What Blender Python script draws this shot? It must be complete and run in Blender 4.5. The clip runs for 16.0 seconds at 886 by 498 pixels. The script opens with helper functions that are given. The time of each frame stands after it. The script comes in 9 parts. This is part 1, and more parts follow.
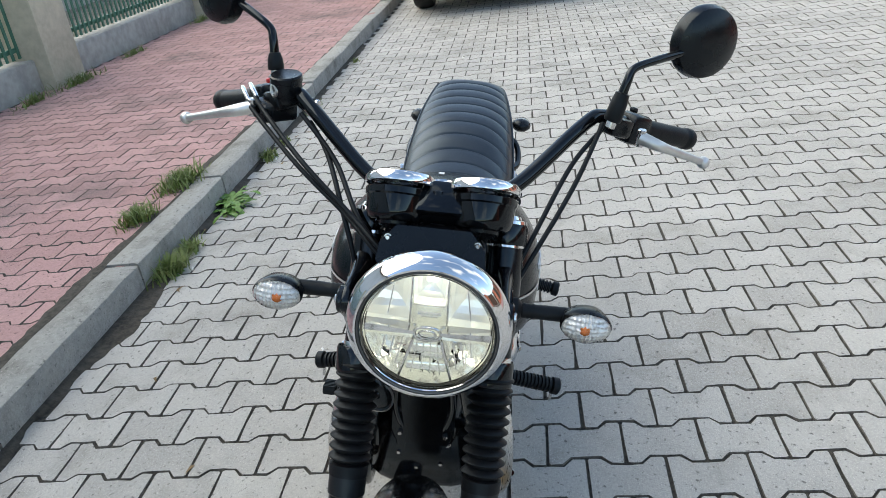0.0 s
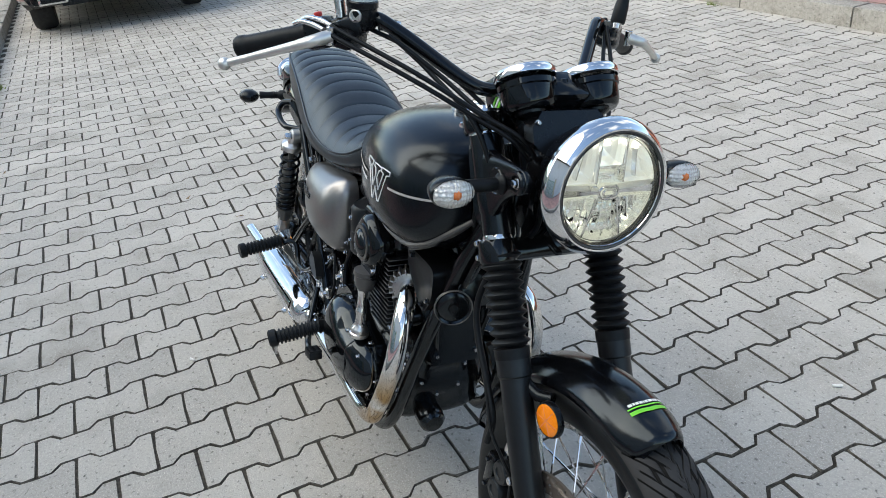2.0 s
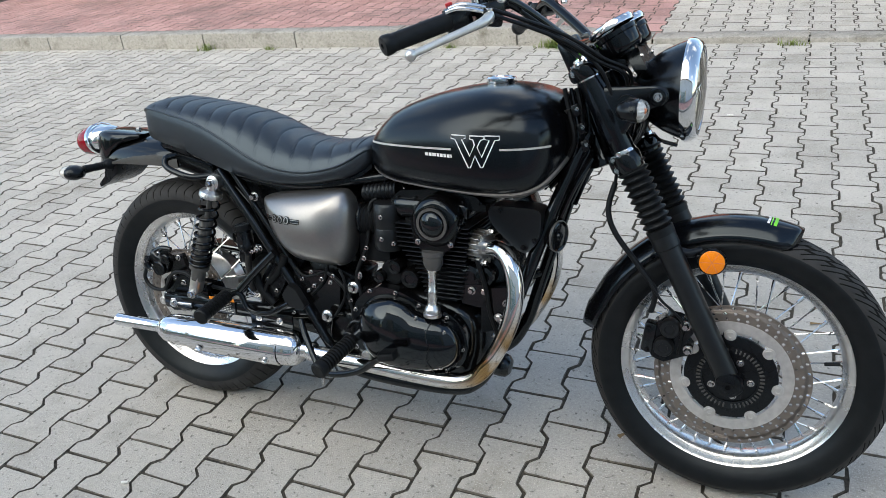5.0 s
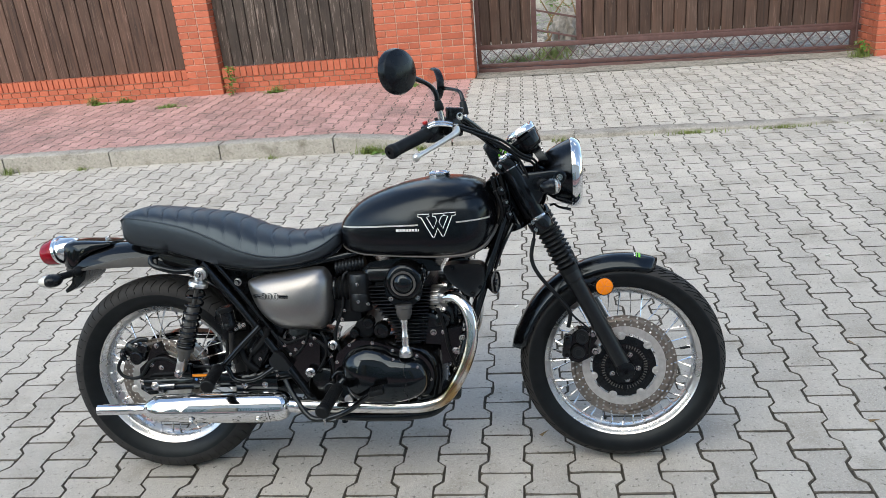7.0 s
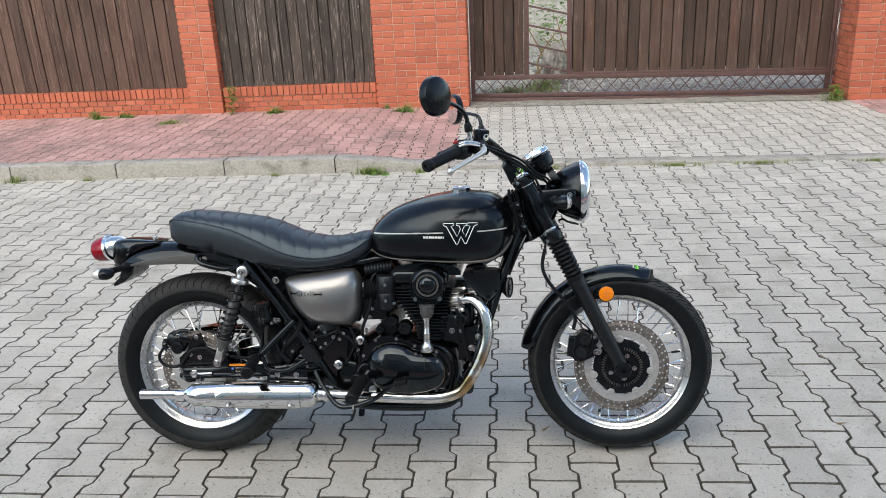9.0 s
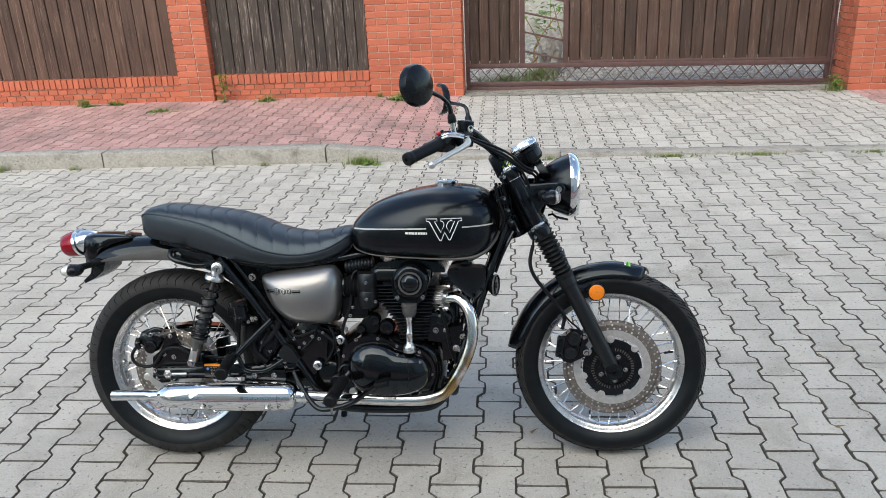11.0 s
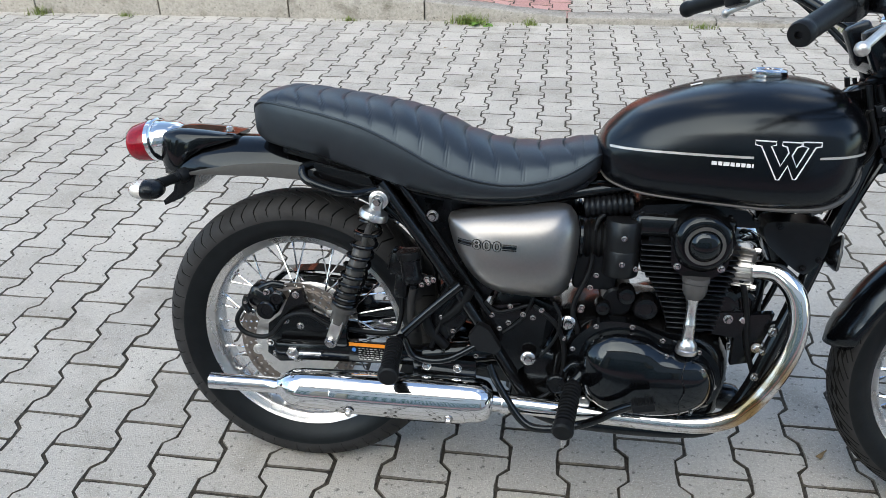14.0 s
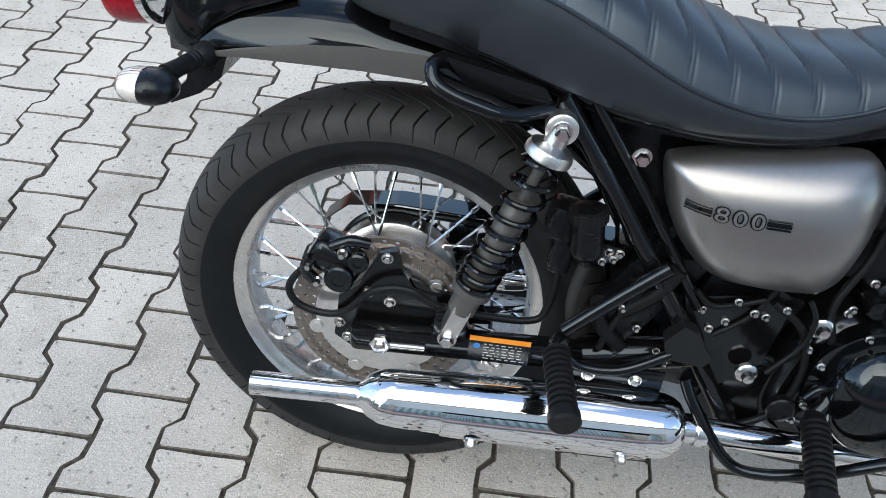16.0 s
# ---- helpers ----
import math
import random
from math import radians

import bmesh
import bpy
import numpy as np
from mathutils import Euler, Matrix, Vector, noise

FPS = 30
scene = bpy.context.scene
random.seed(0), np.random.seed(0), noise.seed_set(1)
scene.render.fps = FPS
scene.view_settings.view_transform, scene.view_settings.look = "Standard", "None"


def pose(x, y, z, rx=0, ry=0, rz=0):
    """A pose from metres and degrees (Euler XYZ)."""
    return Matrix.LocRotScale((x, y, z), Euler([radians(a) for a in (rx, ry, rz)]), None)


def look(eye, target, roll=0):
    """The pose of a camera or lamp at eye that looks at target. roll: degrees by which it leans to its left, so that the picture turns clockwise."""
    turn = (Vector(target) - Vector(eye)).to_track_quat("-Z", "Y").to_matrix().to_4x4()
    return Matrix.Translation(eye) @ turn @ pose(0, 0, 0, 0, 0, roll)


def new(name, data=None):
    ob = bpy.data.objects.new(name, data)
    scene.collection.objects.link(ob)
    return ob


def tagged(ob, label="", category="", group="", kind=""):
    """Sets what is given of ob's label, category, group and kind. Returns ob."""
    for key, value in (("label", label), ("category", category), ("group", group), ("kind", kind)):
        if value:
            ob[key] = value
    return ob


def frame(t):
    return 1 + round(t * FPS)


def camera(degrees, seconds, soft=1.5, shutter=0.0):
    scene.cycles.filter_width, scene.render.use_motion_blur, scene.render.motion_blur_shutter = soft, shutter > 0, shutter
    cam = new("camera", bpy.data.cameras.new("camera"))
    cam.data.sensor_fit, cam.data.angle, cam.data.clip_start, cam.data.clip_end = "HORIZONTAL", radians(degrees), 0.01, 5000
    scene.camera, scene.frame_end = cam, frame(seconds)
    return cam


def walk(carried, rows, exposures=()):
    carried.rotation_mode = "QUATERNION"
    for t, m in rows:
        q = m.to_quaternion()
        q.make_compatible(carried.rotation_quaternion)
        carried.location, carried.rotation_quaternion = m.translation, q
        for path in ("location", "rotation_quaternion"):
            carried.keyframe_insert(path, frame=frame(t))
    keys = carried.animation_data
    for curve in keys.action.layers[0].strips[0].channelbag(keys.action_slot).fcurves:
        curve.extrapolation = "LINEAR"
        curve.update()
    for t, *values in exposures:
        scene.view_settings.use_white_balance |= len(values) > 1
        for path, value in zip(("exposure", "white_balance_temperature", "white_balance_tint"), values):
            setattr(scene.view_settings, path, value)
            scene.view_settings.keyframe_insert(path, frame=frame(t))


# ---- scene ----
cam = camera(60.2, 16.0, soft=0.52)
PATH = [
    (0, (1.623, 0.44, 1.4), (-0.157, 0.168, 0.53), -7.9),
    (0.5, (1.738, 0.261, 1.407), (-0.055, 0.272, 0.52), -7.5),
    (1, (1.783, 0.103, 1.398), (0.016, 0.352, 0.496), -7.0),
    (1.5, (1.712, -0.081, 1.36), (-0.005, 0.369, 0.439), -6.6),
    (2, (1.663, -0.319, 1.363), (0.021, 0.332, 0.426), -6.6),
    (2.5, (1.638, -0.577, 1.378), (0.092, 0.267, 0.431), -6.7),
    (3, (1.502, -0.732, 1.357), (0.077, 0.294, 0.4), -7.1),
    (5.5, (0.866, -1.482, 1.435), (0.246, 0.195, 0.538), -7.0),
    (6, (0.719, -1.642, 1.489), (0.281, 0.115, 0.639), -6.7),
    (6.5, (0.675, -1.794, 1.521), (0.367, 0.017, 0.729), -6.1),
    (7, (0.679, -1.98, 1.576), (0.444, -0.138, 0.832), -5.3),
    (7.5, (0.629, -2.124, 1.606), (0.427, -0.265, 0.896), -4.4),
    (8, (0.578, -2.225, 1.614), (0.389, -0.358, 0.923), -3.6),
    (8.5, (0.566, -2.261, 1.62), (0.386, -0.389, 0.939), -3.0),
    (11, (0.603, -2.148, 1.603), (0.433, -0.286, 0.894), -2.6),
    (11.5, (0.621, -2.022, 1.591), (0.45, -0.174, 0.847), -2.6),
    (12, (0.535, -1.917, 1.566), (0.35, -0.086, 0.782), -2.5),
    (12.5, (0.368, -1.8, 1.545), (0.164, 0.011, 0.721), -2.4),
    (13, (0.254, -1.649, 1.493), (0.024, 0.134, 0.615), -2.2),
    (13.5, (0.141, -1.443, 1.444), (-0.114, 0.301, 0.498), -1.8),
    (14, (-0.003, -1.241, 1.39), (-0.268, 0.456, 0.365), -1.1),
    (14.5, (-0.13, -1.061, 1.353), (-0.4, 0.581, 0.243), -0.2),
    (15, (-0.213, -0.905, 1.295), (-0.45, 0.678, 0.097), 1.4),
    (15.5, (-0.303, -0.778, 1.251), (-0.474, 0.732, -0.049), 3.0),
    (16, (-0.425, -0.666, 1.202), (-0.493, 0.772, -0.186), 5.2),
]
walk(cam, [(t, look(eye, target, roll)) for t, eye, target, roll in PATH],
     [(0.0, 1.20, 7350, 5), (1.0, 1.07, 7350, 5), (2.5, 1.16, 7350, 6), (5.5, 1.18, 7400, 6), (8.5, 1.16, 7550, 8), (12.0, 1.17, 7450, 7), (14.5, 1.31, 7200, 7), (16.0, 1.44, 7150, 7)])

# ---- world, sun, exposure ----
world = bpy.data.worlds.new("sky")
scene.world = world
world.use_nodes = True
wn = world.node_tree
wn.nodes.clear()
w_out = wn.nodes.new("ShaderNodeOutputWorld")
w_bg = wn.nodes.new("ShaderNodeBackground")
w_bg.inputs["Strength"].default_value = 0.15
w_sky = wn.nodes.new("ShaderNodeTexSky")
w_sky.sky_type = "NISHITA"
w_sky.sun_disc = False
w_sky.sun_elevation = radians(42)
w_sky.sun_rotation = radians(200)
w_sky.air_density, w_sky.dust_density, w_sky.ozone_density = 1.0, 0.6, 2.0
w_co = wn.nodes.new("ShaderNodeTexCoord")
w_cloud = wn.nodes.new("ShaderNodeTexNoise")
w_cloud.inputs["Scale"].default_value = 2.2
w_cloud.inputs["Detail"].default_value = 6.0
w_cloud.inputs["Roughness"].default_value = 0.6
w_ramp = wn.nodes.new("ShaderNodeValToRGB")
w_ramp.color_ramp.elements[0].position = 0.54
w_ramp.color_ramp.elements[1].position = 0.80
w_mix = wn.nodes.new("ShaderNodeMix")
w_mix.data_type = "RGBA"
wn.links.new(w_co.outputs["Generated"], w_cloud.inputs["Vector"])
wn.links.new(w_cloud.outputs["Fac"], w_ramp.inputs["Fac"])
wn.links.new(w_ramp.outputs["Color"], w_mix.inputs["Factor"])
wn.links.new(w_sky.outputs["Color"], w_mix.inputs["A"])
w_mix.inputs["B"].default_value = (8.3, 8.4, 8.6, 1)
wn.links.new(w_mix.outputs["Result"], w_bg.inputs["Color"])
wn.links.new(w_bg.outputs["Background"], w_out.inputs["Surface"])

sun_data = bpy.data.lights.new("sun", "SUN")
sun_data.energy, sun_data.angle, sun_data.color = 1.5, radians(76), (1.0, 0.95, 0.87)
sun = new("sun", sun_data)
sun.matrix_world = look((0, 0, 0), (0.16, 0.66, -0.74))


# ---- materials ----
def mat(name, color, rough=0.5, metal=0.0, var=0.12, scale=30.0, bump=0.0, bump_scale=None, coat=0.0, rand=0.0, tint=None, stain=0.0,
        stain_scale=1.5, stain_color=None, rough_var=0.08, aniso=0.0, world_co=False, speck=0.0, spec=0.5, fade=0.0, sheen=None):
    """A surface with grain, broad stains, wear in its gloss, fine relief and, for pieces, a shade of its own."""
    m = bpy.data.materials.new(name)
    m.use_nodes = True
    t = m.node_tree
    b = t.nodes["Principled BSDF"]
    N, K = t.nodes.new, t.links.new

    def mix(fac, a, c, kind="MIX"):
        n = N("ShaderNodeMix")
        n.data_type, n.blend_type = "RGBA", kind
        for sock, v in (("Factor", fac), ("A", a), ("B", c)):
            if isinstance(v, bpy.types.NodeSocket):
                K(v, n.inputs[sock])
            elif sock == "Factor":
                n.inputs[sock].default_value = v
            else:
                n.inputs[sock].default_value = (*v[:3], 1)
        return n.outputs["Result"]

    def noise_node(s, detail=4.0, r=0.55):
        n = N("ShaderNodeTexNoise")
        n.inputs["Scale"].default_value, n.inputs["Detail"].default_value, n.inputs["Roughness"].default_value = s, detail, r
        K(vec, n.inputs["Vector"])
        return n.outputs["Fac"]

    def ramp(fac, a, c):
        n = N("ShaderNodeMapRange")
        n.inputs["From Min"].default_value, n.inputs["From Max"].default_value = a, c
        K(fac, n.inputs["Value"])
        return n.outputs["Result"]

    if world_co:
        g = N("ShaderNodeNewGeometry")
        vec = g.outputs["Position"]
    else:
        vec = N("ShaderNodeTexCoord").outputs["Object"]
    lo, hi = [c * (1 - var) for c in color], [min(1, c * (1 + var)) for c in color]
    grain = noise_node(scale)
    col = mix(ramp(grain, 0.3, 0.7), lo, hi)
    if rand:
        oi, ge = N("ShaderNodeObjectInfo"), N("ShaderNodeNewGeometry")
        add = N("ShaderNodeMath")
        add.operation = "ADD"
        fr = N("ShaderNodeMath")
        fr.operation = "FRACT"
        K(oi.outputs["Random"], add.inputs[0])
        K(ge.outputs["Random Per Island"], add.inputs[1])
        K(add.outputs[0], fr.inputs[0])
        dark = [c * (1 - rand) for c in (tint or color)]
        lite = [min(1, c * (1 + rand * 0.6)) for c in color]
        col = mix(0.5, col, mix(fr.outputs[0], dark, lite))
    if stain:
        s = noise_node(stain_scale, 6.0, 0.65)
        sf = N("ShaderNodeMath")
        sf.operation = "MULTIPLY"
        K(ramp(s, 0.5, 0.72), sf.inputs[0])
        sf.inputs[1].default_value = stain
        col = mix(sf.outputs[0], col, stain_color or [c * 0.45 for c in color])
    if fade:
        s2 = noise_node(stain_scale * 0.45, 7.0, 0.7)
        f2 = N("ShaderNodeMath")
        f2.operation = "MULTIPLY"
        K(ramp(s2, 0.48, 0.66), f2.inputs[0])
        f2.inputs[1].default_value = fade
        col = mix(f2.outputs[0], col, [min(1, c * 1.45) for c in color])
    if speck:
        v = N("ShaderNodeTexNoise")
        v.inputs["Scale"].default_value, v.inputs["Detail"].default_value = 300.0, 3.0
        K(vec, v.inputs["Vector"])
        col = mix(ramp(v.outputs["Fac"], 0.58, 0.68), col, [min(1, c * (1 + speck)) for c in color])
        v2 = N("ShaderNodeTexNoise")
        v2.inputs["Scale"].default_value, v2.inputs["Detail"].default_value = 70.0, 4.0
        K(vec, v2.inputs["Vector"])
        col = mix(ramp(v2.outputs["Fac"], 0.61, 0.71), col, [c * 0.38 for c in color])
    K(col, b.inputs["Base Color"])
    b.inputs["Metallic"].default_value = metal
    rr = N("ShaderNodeMapRange")
    rr.inputs["To Min"].default_value, rr.inputs["To Max"].default_value = max(0.02, rough - rough_var), min(1, rough + rough_var)
    K(noise_node(scale * 0.35), rr.inputs["Value"])
    K(rr.outputs["Result"], b.inputs["Roughness"])
    b.inputs["Specular IOR Level"].default_value = spec
    if sheen:
        b.inputs["Specular Tint"].default_value = (*sheen, 1)
    b.inputs["Coat Weight"].default_value = coat
    b.inputs["Coat Roughness"].default_value = 0.08
    b.inputs["Anisotropic"].default_value = aniso
    if bump:
        n = N("ShaderNodeBump")
        n.inputs["Strength"].default_value, n.inputs["Distance"].default_value = bump, 0.004
        K(noise_node(bump_scale or scale * 2, 5.0, 0.6), n.inputs["Height"])
        K(n.outputs["Normal"], b.inputs["Normal"])
    return m


M_PAVER = mat("grey_concrete_paver", (0.458, 0.438, 0.400), 0.85, var=0.26, scale=130, bump=0.95, bump_scale=230, rand=0.22, tint=(0.404, 0.386, 0.354), stain=0.7,
              stain_scale=3.4, stain_color=(0.235, 0.215, 0.18), world_co=True, speck=0.40, fade=0.35)
M_REDPAVER = mat("red_concrete_paver", (0.47, 0.282, 0.262), 0.88, var=0.25, scale=90, bump=0.5, bump_scale=230, rand=0.25, tint=(0.37, 0.190, 0.176), stain=0.85,
                 stain_scale=1.3, stain_color=(0.13, 0.10, 0.095), world_co=True, speck=0.3)
# Soily paver sides, coloured darker to imitate the shade of deep joints.
M_EDGE = mat("shaded_soily_paver_edge", (0.135, 0.122, 0.104), 0.95, var=0.6, scale=90, bump=0.4, stain=0.85, stain_scale=7, stain_color=(0.055, 0.052, 0.036), world_co=True, fade=0.8)
M_JOINT = mat("joint_sand_and_soil", (0.045, 0.040, 0.032), 0.95, var=0.7, scale=90, bump=0.8, stain=0.9, stain_scale=4, stain_color=(0.030, 0.028, 0.020), world_co=True, fade=0.9)
M_GROUND = mat("packed_earth", (0.20, 0.18, 0.14), 0.95, var=0.4, scale=6, bump=0.6, stain=0.5, stain_scale=0.5, stain_color=(0.09, 0.11, 0.05), world_co=True)
M_KERB = mat("kerb_concrete", (0.33, 0.315, 0.285), 0.92, var=0.38, scale=45, bump=1.0, bump_scale=90, rand=0.15, stain=0.9, stain_scale=7, stain_color=(0.13, 0.122, 0.095), world_co=True, speck=0.5)
M_SILL = mat("gritty_sill_concrete", (0.25, 0.235, 0.205), 0.95, var=0.5, scale=35, bump=1.0, bump_scale=70, stain=0.9, stain_scale=9, stain_color=(0.06, 0.055, 0.042), world_co=True, speck=0.6)
M_KERBDIRTY = mat("dirty_kerb_concrete", (0.34, 0.33, 0.30), 0.92, var=0.26, scale=40, bump=1.0, bump_scale=110, rand=0.15, stain=0.9, stain_scale=4.0, stain_color=(0.10, 0.095, 0.075), world_co=True, speck=0.35)
M_REDJOINT = mat("reddish_joint_soil", (0.032, 0.023, 0.020), 0.95, var=0.5, scale=50, bump=0.6, stain=0.7, stain_scale=5, stain_color=(0.035, 0.036, 0.022), world_co=True)
M_BRICK = mat("orange_red_brick", (0.46, 0.125, 0.068), 0.7, var=0.12, scale=35, bump=0.3, bump_scale=150, rand=0.28, tint=(0.40, 0.09, 0.045), stain=0.35, stain_scale=5, world_co=True)
M_MORTAR = mat("pale_mortar", (0.60, 0.44, 0.36), 0.95, var=0.2, scale=60, bump=0.5, world_co=True)
M_GREYMORTAR = mat("grey_mortar", (0.36, 0.27, 0.21), 0.95, var=0.25, scale=50, bump=0.5, world_co=True)
M_PLASTER = mat("yellowed_plaster", (0.52, 0.47, 0.36), 0.9, var=0.12, scale=14, bump=0.4, bump_scale=90, stain=0.5, stain_scale=1.6, world_co=True)
M_CONCRETE = mat("old_concrete", (0.36, 0.35, 0.32), 0.92, var=0.18, scale=12, bump=0.6, bump_scale=80, stain=0.6, stain_scale=2, world_co=True)
M_GREENPAINT = mat("green_paint", (0.055, 0.16, 0.11), 0.5, var=0.2, scale=20, bump=0.1)
M_GATESTEEL = mat("brown_red_steel", (0.098, 0.050, 0.046), 0.55, var=0.2, scale=18, bump=0.15, stain=0.4, stain_scale=5)
M_GRAVEL = mat("pale_gravel", (0.24, 0.23, 0.21), 0.95, var=0.98, scale=26, bump=1.0, bump_scale=40, stain=0.6, stain_scale=2, world_co=True)
M_STONE = mat("mixed_gravel_stone", (0.42, 0.40, 0.37), 0.9, var=0.3, scale=60, bump=0.4, rand=0.6, tint=(0.20, 0.19, 0.17))
M_GRASS = mat("grass_blade", (0.165, 0.225, 0.055), 0.6, var=0.35, scale=12, rand=0.5, tint=(0.21, 0.205, 0.075))
M_WEED = mat("weed_leaf", (0.11, 0.23, 0.035), 0.55, var=0.3, scale=30, rand=0.35)
M_LITTER = mat("white_paper_litter", (0.8, 0.79, 0.75), 0.8, var=0.08, scale=90, rand=0.2)
M_DRYLEAF = mat("dry_leaf", (0.20, 0.13, 0.06), 0.8, var=0.3, scale=60, rand=0.4)


def wood(name, color, grey, seed, spread=0.3, streak=0.35):
    """Weathered stained boards with long grain along z and a few knots."""
    m = bpy.data.materials.new(name)
    m.use_nodes = True
    t = m.node_tree
    b = t.nodes["Principled BSDF"]
    N, K = t.nodes.new, t.links.new
    g = N("ShaderNodeTexCoord")
    oi = N("ShaderNodeObjectInfo")
    off = N("ShaderNodeVectorMath")
    off.operation = "MULTIPLY_ADD"
    K(oi.outputs["Random"], off.inputs[0])
    off.inputs[1].default_value = (7.0 + seed, 3.0, 11.0)
    K(g.outputs["Object"], off.inputs[2])
    mp = N("ShaderNodeMapping")
    mp.inputs["Scale"].default_value = (34.0, 34.0, 1.6)
    K(off.outputs["Vector"], mp.inputs["Vector"])
    n = N("ShaderNodeTexNoise")
    n.inputs["Scale"].default_value, n.inputs["Detail"].default_value, n.inputs["Distortion"].default_value = 1.0, 7.0, 0.6
    K(mp.outputs["Vector"], n.inputs["Vector"])
    r = N("ShaderNodeValToRGB")
    r.color_ramp.elements[0].position, r.color_ramp.elements[1].position = 0.32, 0.7
    r.color_ramp.elements[0].color = (*[c * 0.48 for c in color], 1)
    r.color_ramp.elements[1].color = (*[c * 1.2 for c in color], 1)
    K(n.outputs["Fac"], r.inputs["Fac"])
    n2 = N("ShaderNodeTexNoise")
    n2.inputs["Scale"].default_value, n2.inputs["Detail"].default_value = 2.2, 5.0
    K(off.outputs["Vector"], n2.inputs["Vector"])
    mr = N("ShaderNodeMapRange")
    mr.inputs["From Min"].default_value, mr.inputs["From Max"].default_value, mr.inputs["To Max"].default_value = 0.42, 0.75, 0.75
    K(n2.outputs["Fac"], mr.inputs["Value"])
    mx = N("ShaderNodeMix")
    mx.data_type = "RGBA"
    K(mr.outputs["Result"], mx.inputs["Factor"])
    K(r.outputs["Color"], mx.inputs["A"])
    mx.inputs["B"].default_value = (*grey, 1)
    v = N("ShaderNodeTexVoronoi")
    v.inputs["Scale"].default_value = 3.1
    mp2 = N("ShaderNodeMapping")
    mp2.inputs["Scale"].default_value = (1.6, 1.6, 0.9)
    K(off.outputs["Vector"], mp2.inputs["Vector"])
    K(mp2.outputs["Vector"], v.inputs["Vector"])
    kr = N("ShaderNodeMapRange")
    kr.inputs["From Min"].default_value, kr.inputs["From Max"].default_value = 0.06, 0.13
    kr.inputs["To Min"].default_value, kr.inputs["To Max"].default_value = 0.75, 0.0
    K(v.outputs["Distance"], kr.inputs["Value"])
    mk = N("ShaderNodeMix")
    mk.data_type = "RGBA"
    K(kr.outputs["Result"], mk.inputs["Factor"])
    K(mx.outputs["Result"], mk.inputs["A"])
    mk.inputs["B"].default_value = (*[c * 0.3 for c in color], 1)
    halo = N("ShaderNodeMapRange")
    halo.inputs["From Min"].default_value, halo.inputs["From Max"].default_value = 0.075, 0.03
    halo.inputs["To Max"].default_value = 0.9 * streak
    K(v.outputs["Distance"], halo.inputs["Value"])
    mp3 = N("ShaderNodeMapping")
    mp3.inputs["Scale"].default_value = (48.0, 48.0, 3.2)
    K(off.outputs["Vector"], mp3.inputs["Vector"])
    n3 = N("ShaderNodeTexNoise")
    n3.inputs["Scale"].default_value, n3.inputs["Detail"].default_value, n3.inputs["Distortion"].default_value = 1.0, 4.0, 1.2
    K(mp3.outputs["Vector"], n3.inputs["Vector"])
    sr = N("ShaderNodeMapRange")
    sr.inputs["From Min"].default_value, sr.inputs["From Max"].default_value, sr.inputs["To Max"].default_value = 0.56, 0.70, streak
    K(n3.outputs["Fac"], sr.inputs["Value"])
    mh = N("ShaderNodeMath")
    mh.operation = "MAXIMUM"
    K(halo.outputs["Result"], mh.inputs[0])
    K(sr.outputs["Result"], mh.inputs[1])
    ml = N("ShaderNodeMix")
    ml.data_type = "RGBA"
    K(mh.outputs[0], ml.inputs["Factor"])
    K(mk.outputs["Result"], ml.inputs["A"])
    ml.inputs["B"].default_value = (*[min(1, c * 2.6 + 0.05) for c in grey], 1)
    hs = N("ShaderNodeHueSaturation")
    vr = N("ShaderNodeMapRange")
    vr.inputs["To Min"].default_value, vr.inputs["To Max"].default_value = 1 - spread, 1 + spread
    K(oi.outputs["Random"], vr.inputs["Value"])
    K(vr.outputs["Result"], hs.inputs["Value"])
    K(ml.outputs["Result"], hs.inputs["Color"])
    K(hs.outputs["Color"], b.inputs["Base Color"])
    b.inputs["Roughness"].default_value = 0.75
    bp = N("ShaderNodeBump")
    bp.inputs["Strength"].default_value, bp.inputs["Distance"].default_value = 0.6, 0.003
    K(n.outputs["Fac"], bp.inputs["Height"])
    K(bp.outputs["Normal"], b.inputs["Normal"])
    return m


M_WOODBROWN = wood("brown_stained_board", (0.088, 0.046, 0.032), (0.110, 0.064, 0.048), 0, 0.22, 0.34)
M_WOODGREY = wood("weathered_grey_board", (0.046, 0.033, 0.027), (0.084, 0.066, 0.056), 5, 0.30, 0.75)
M_WOODGATE = wood("red_brown_gate_board", (0.066, 0.033, 0.022), (0.078, 0.048, 0.037), 9, 0.28, 0.32)

# Blue put into the blacks' reflections, standing in for a bluer sky.
COOL = (0.78, 0.91, 1.0)
M_SATIN = mat("satin_black_paint", (0.0022, 0.0025, 0.0036), 0.21, metal=0.0, var=0.15, scale=60, rough_var=0.02, spec=0.45, sheen=COOL)
M_PAINT = mat("smooth_black_paint", (0.0022, 0.0025, 0.0036), 0.16, var=0.15, scale=60, rough_var=0.02, spec=0.5, sheen=COOL)
M_GLOSS = mat("gloss_black_paint", (0.003, 0.003, 0.0035), 0.07, var=0.2, scale=40, rough_var=0.03, spec=0.42, sheen=COOL)
M_FRAME = mat("black_frame_paint", (0.004, 0.004, 0.0045), 0.11, var=0.2, scale=40, rough_var=0.05, bump=0.03, spec=0.48, sheen=COOL)
M_ENGINE = mat("black_engine_paint", (0.004, 0.004, 0.0045), 0.15, var=0.25, scale=70, rough_var=0.08, bump=0.05, bump_scale=300, spec=0.52, sheen=COOL)
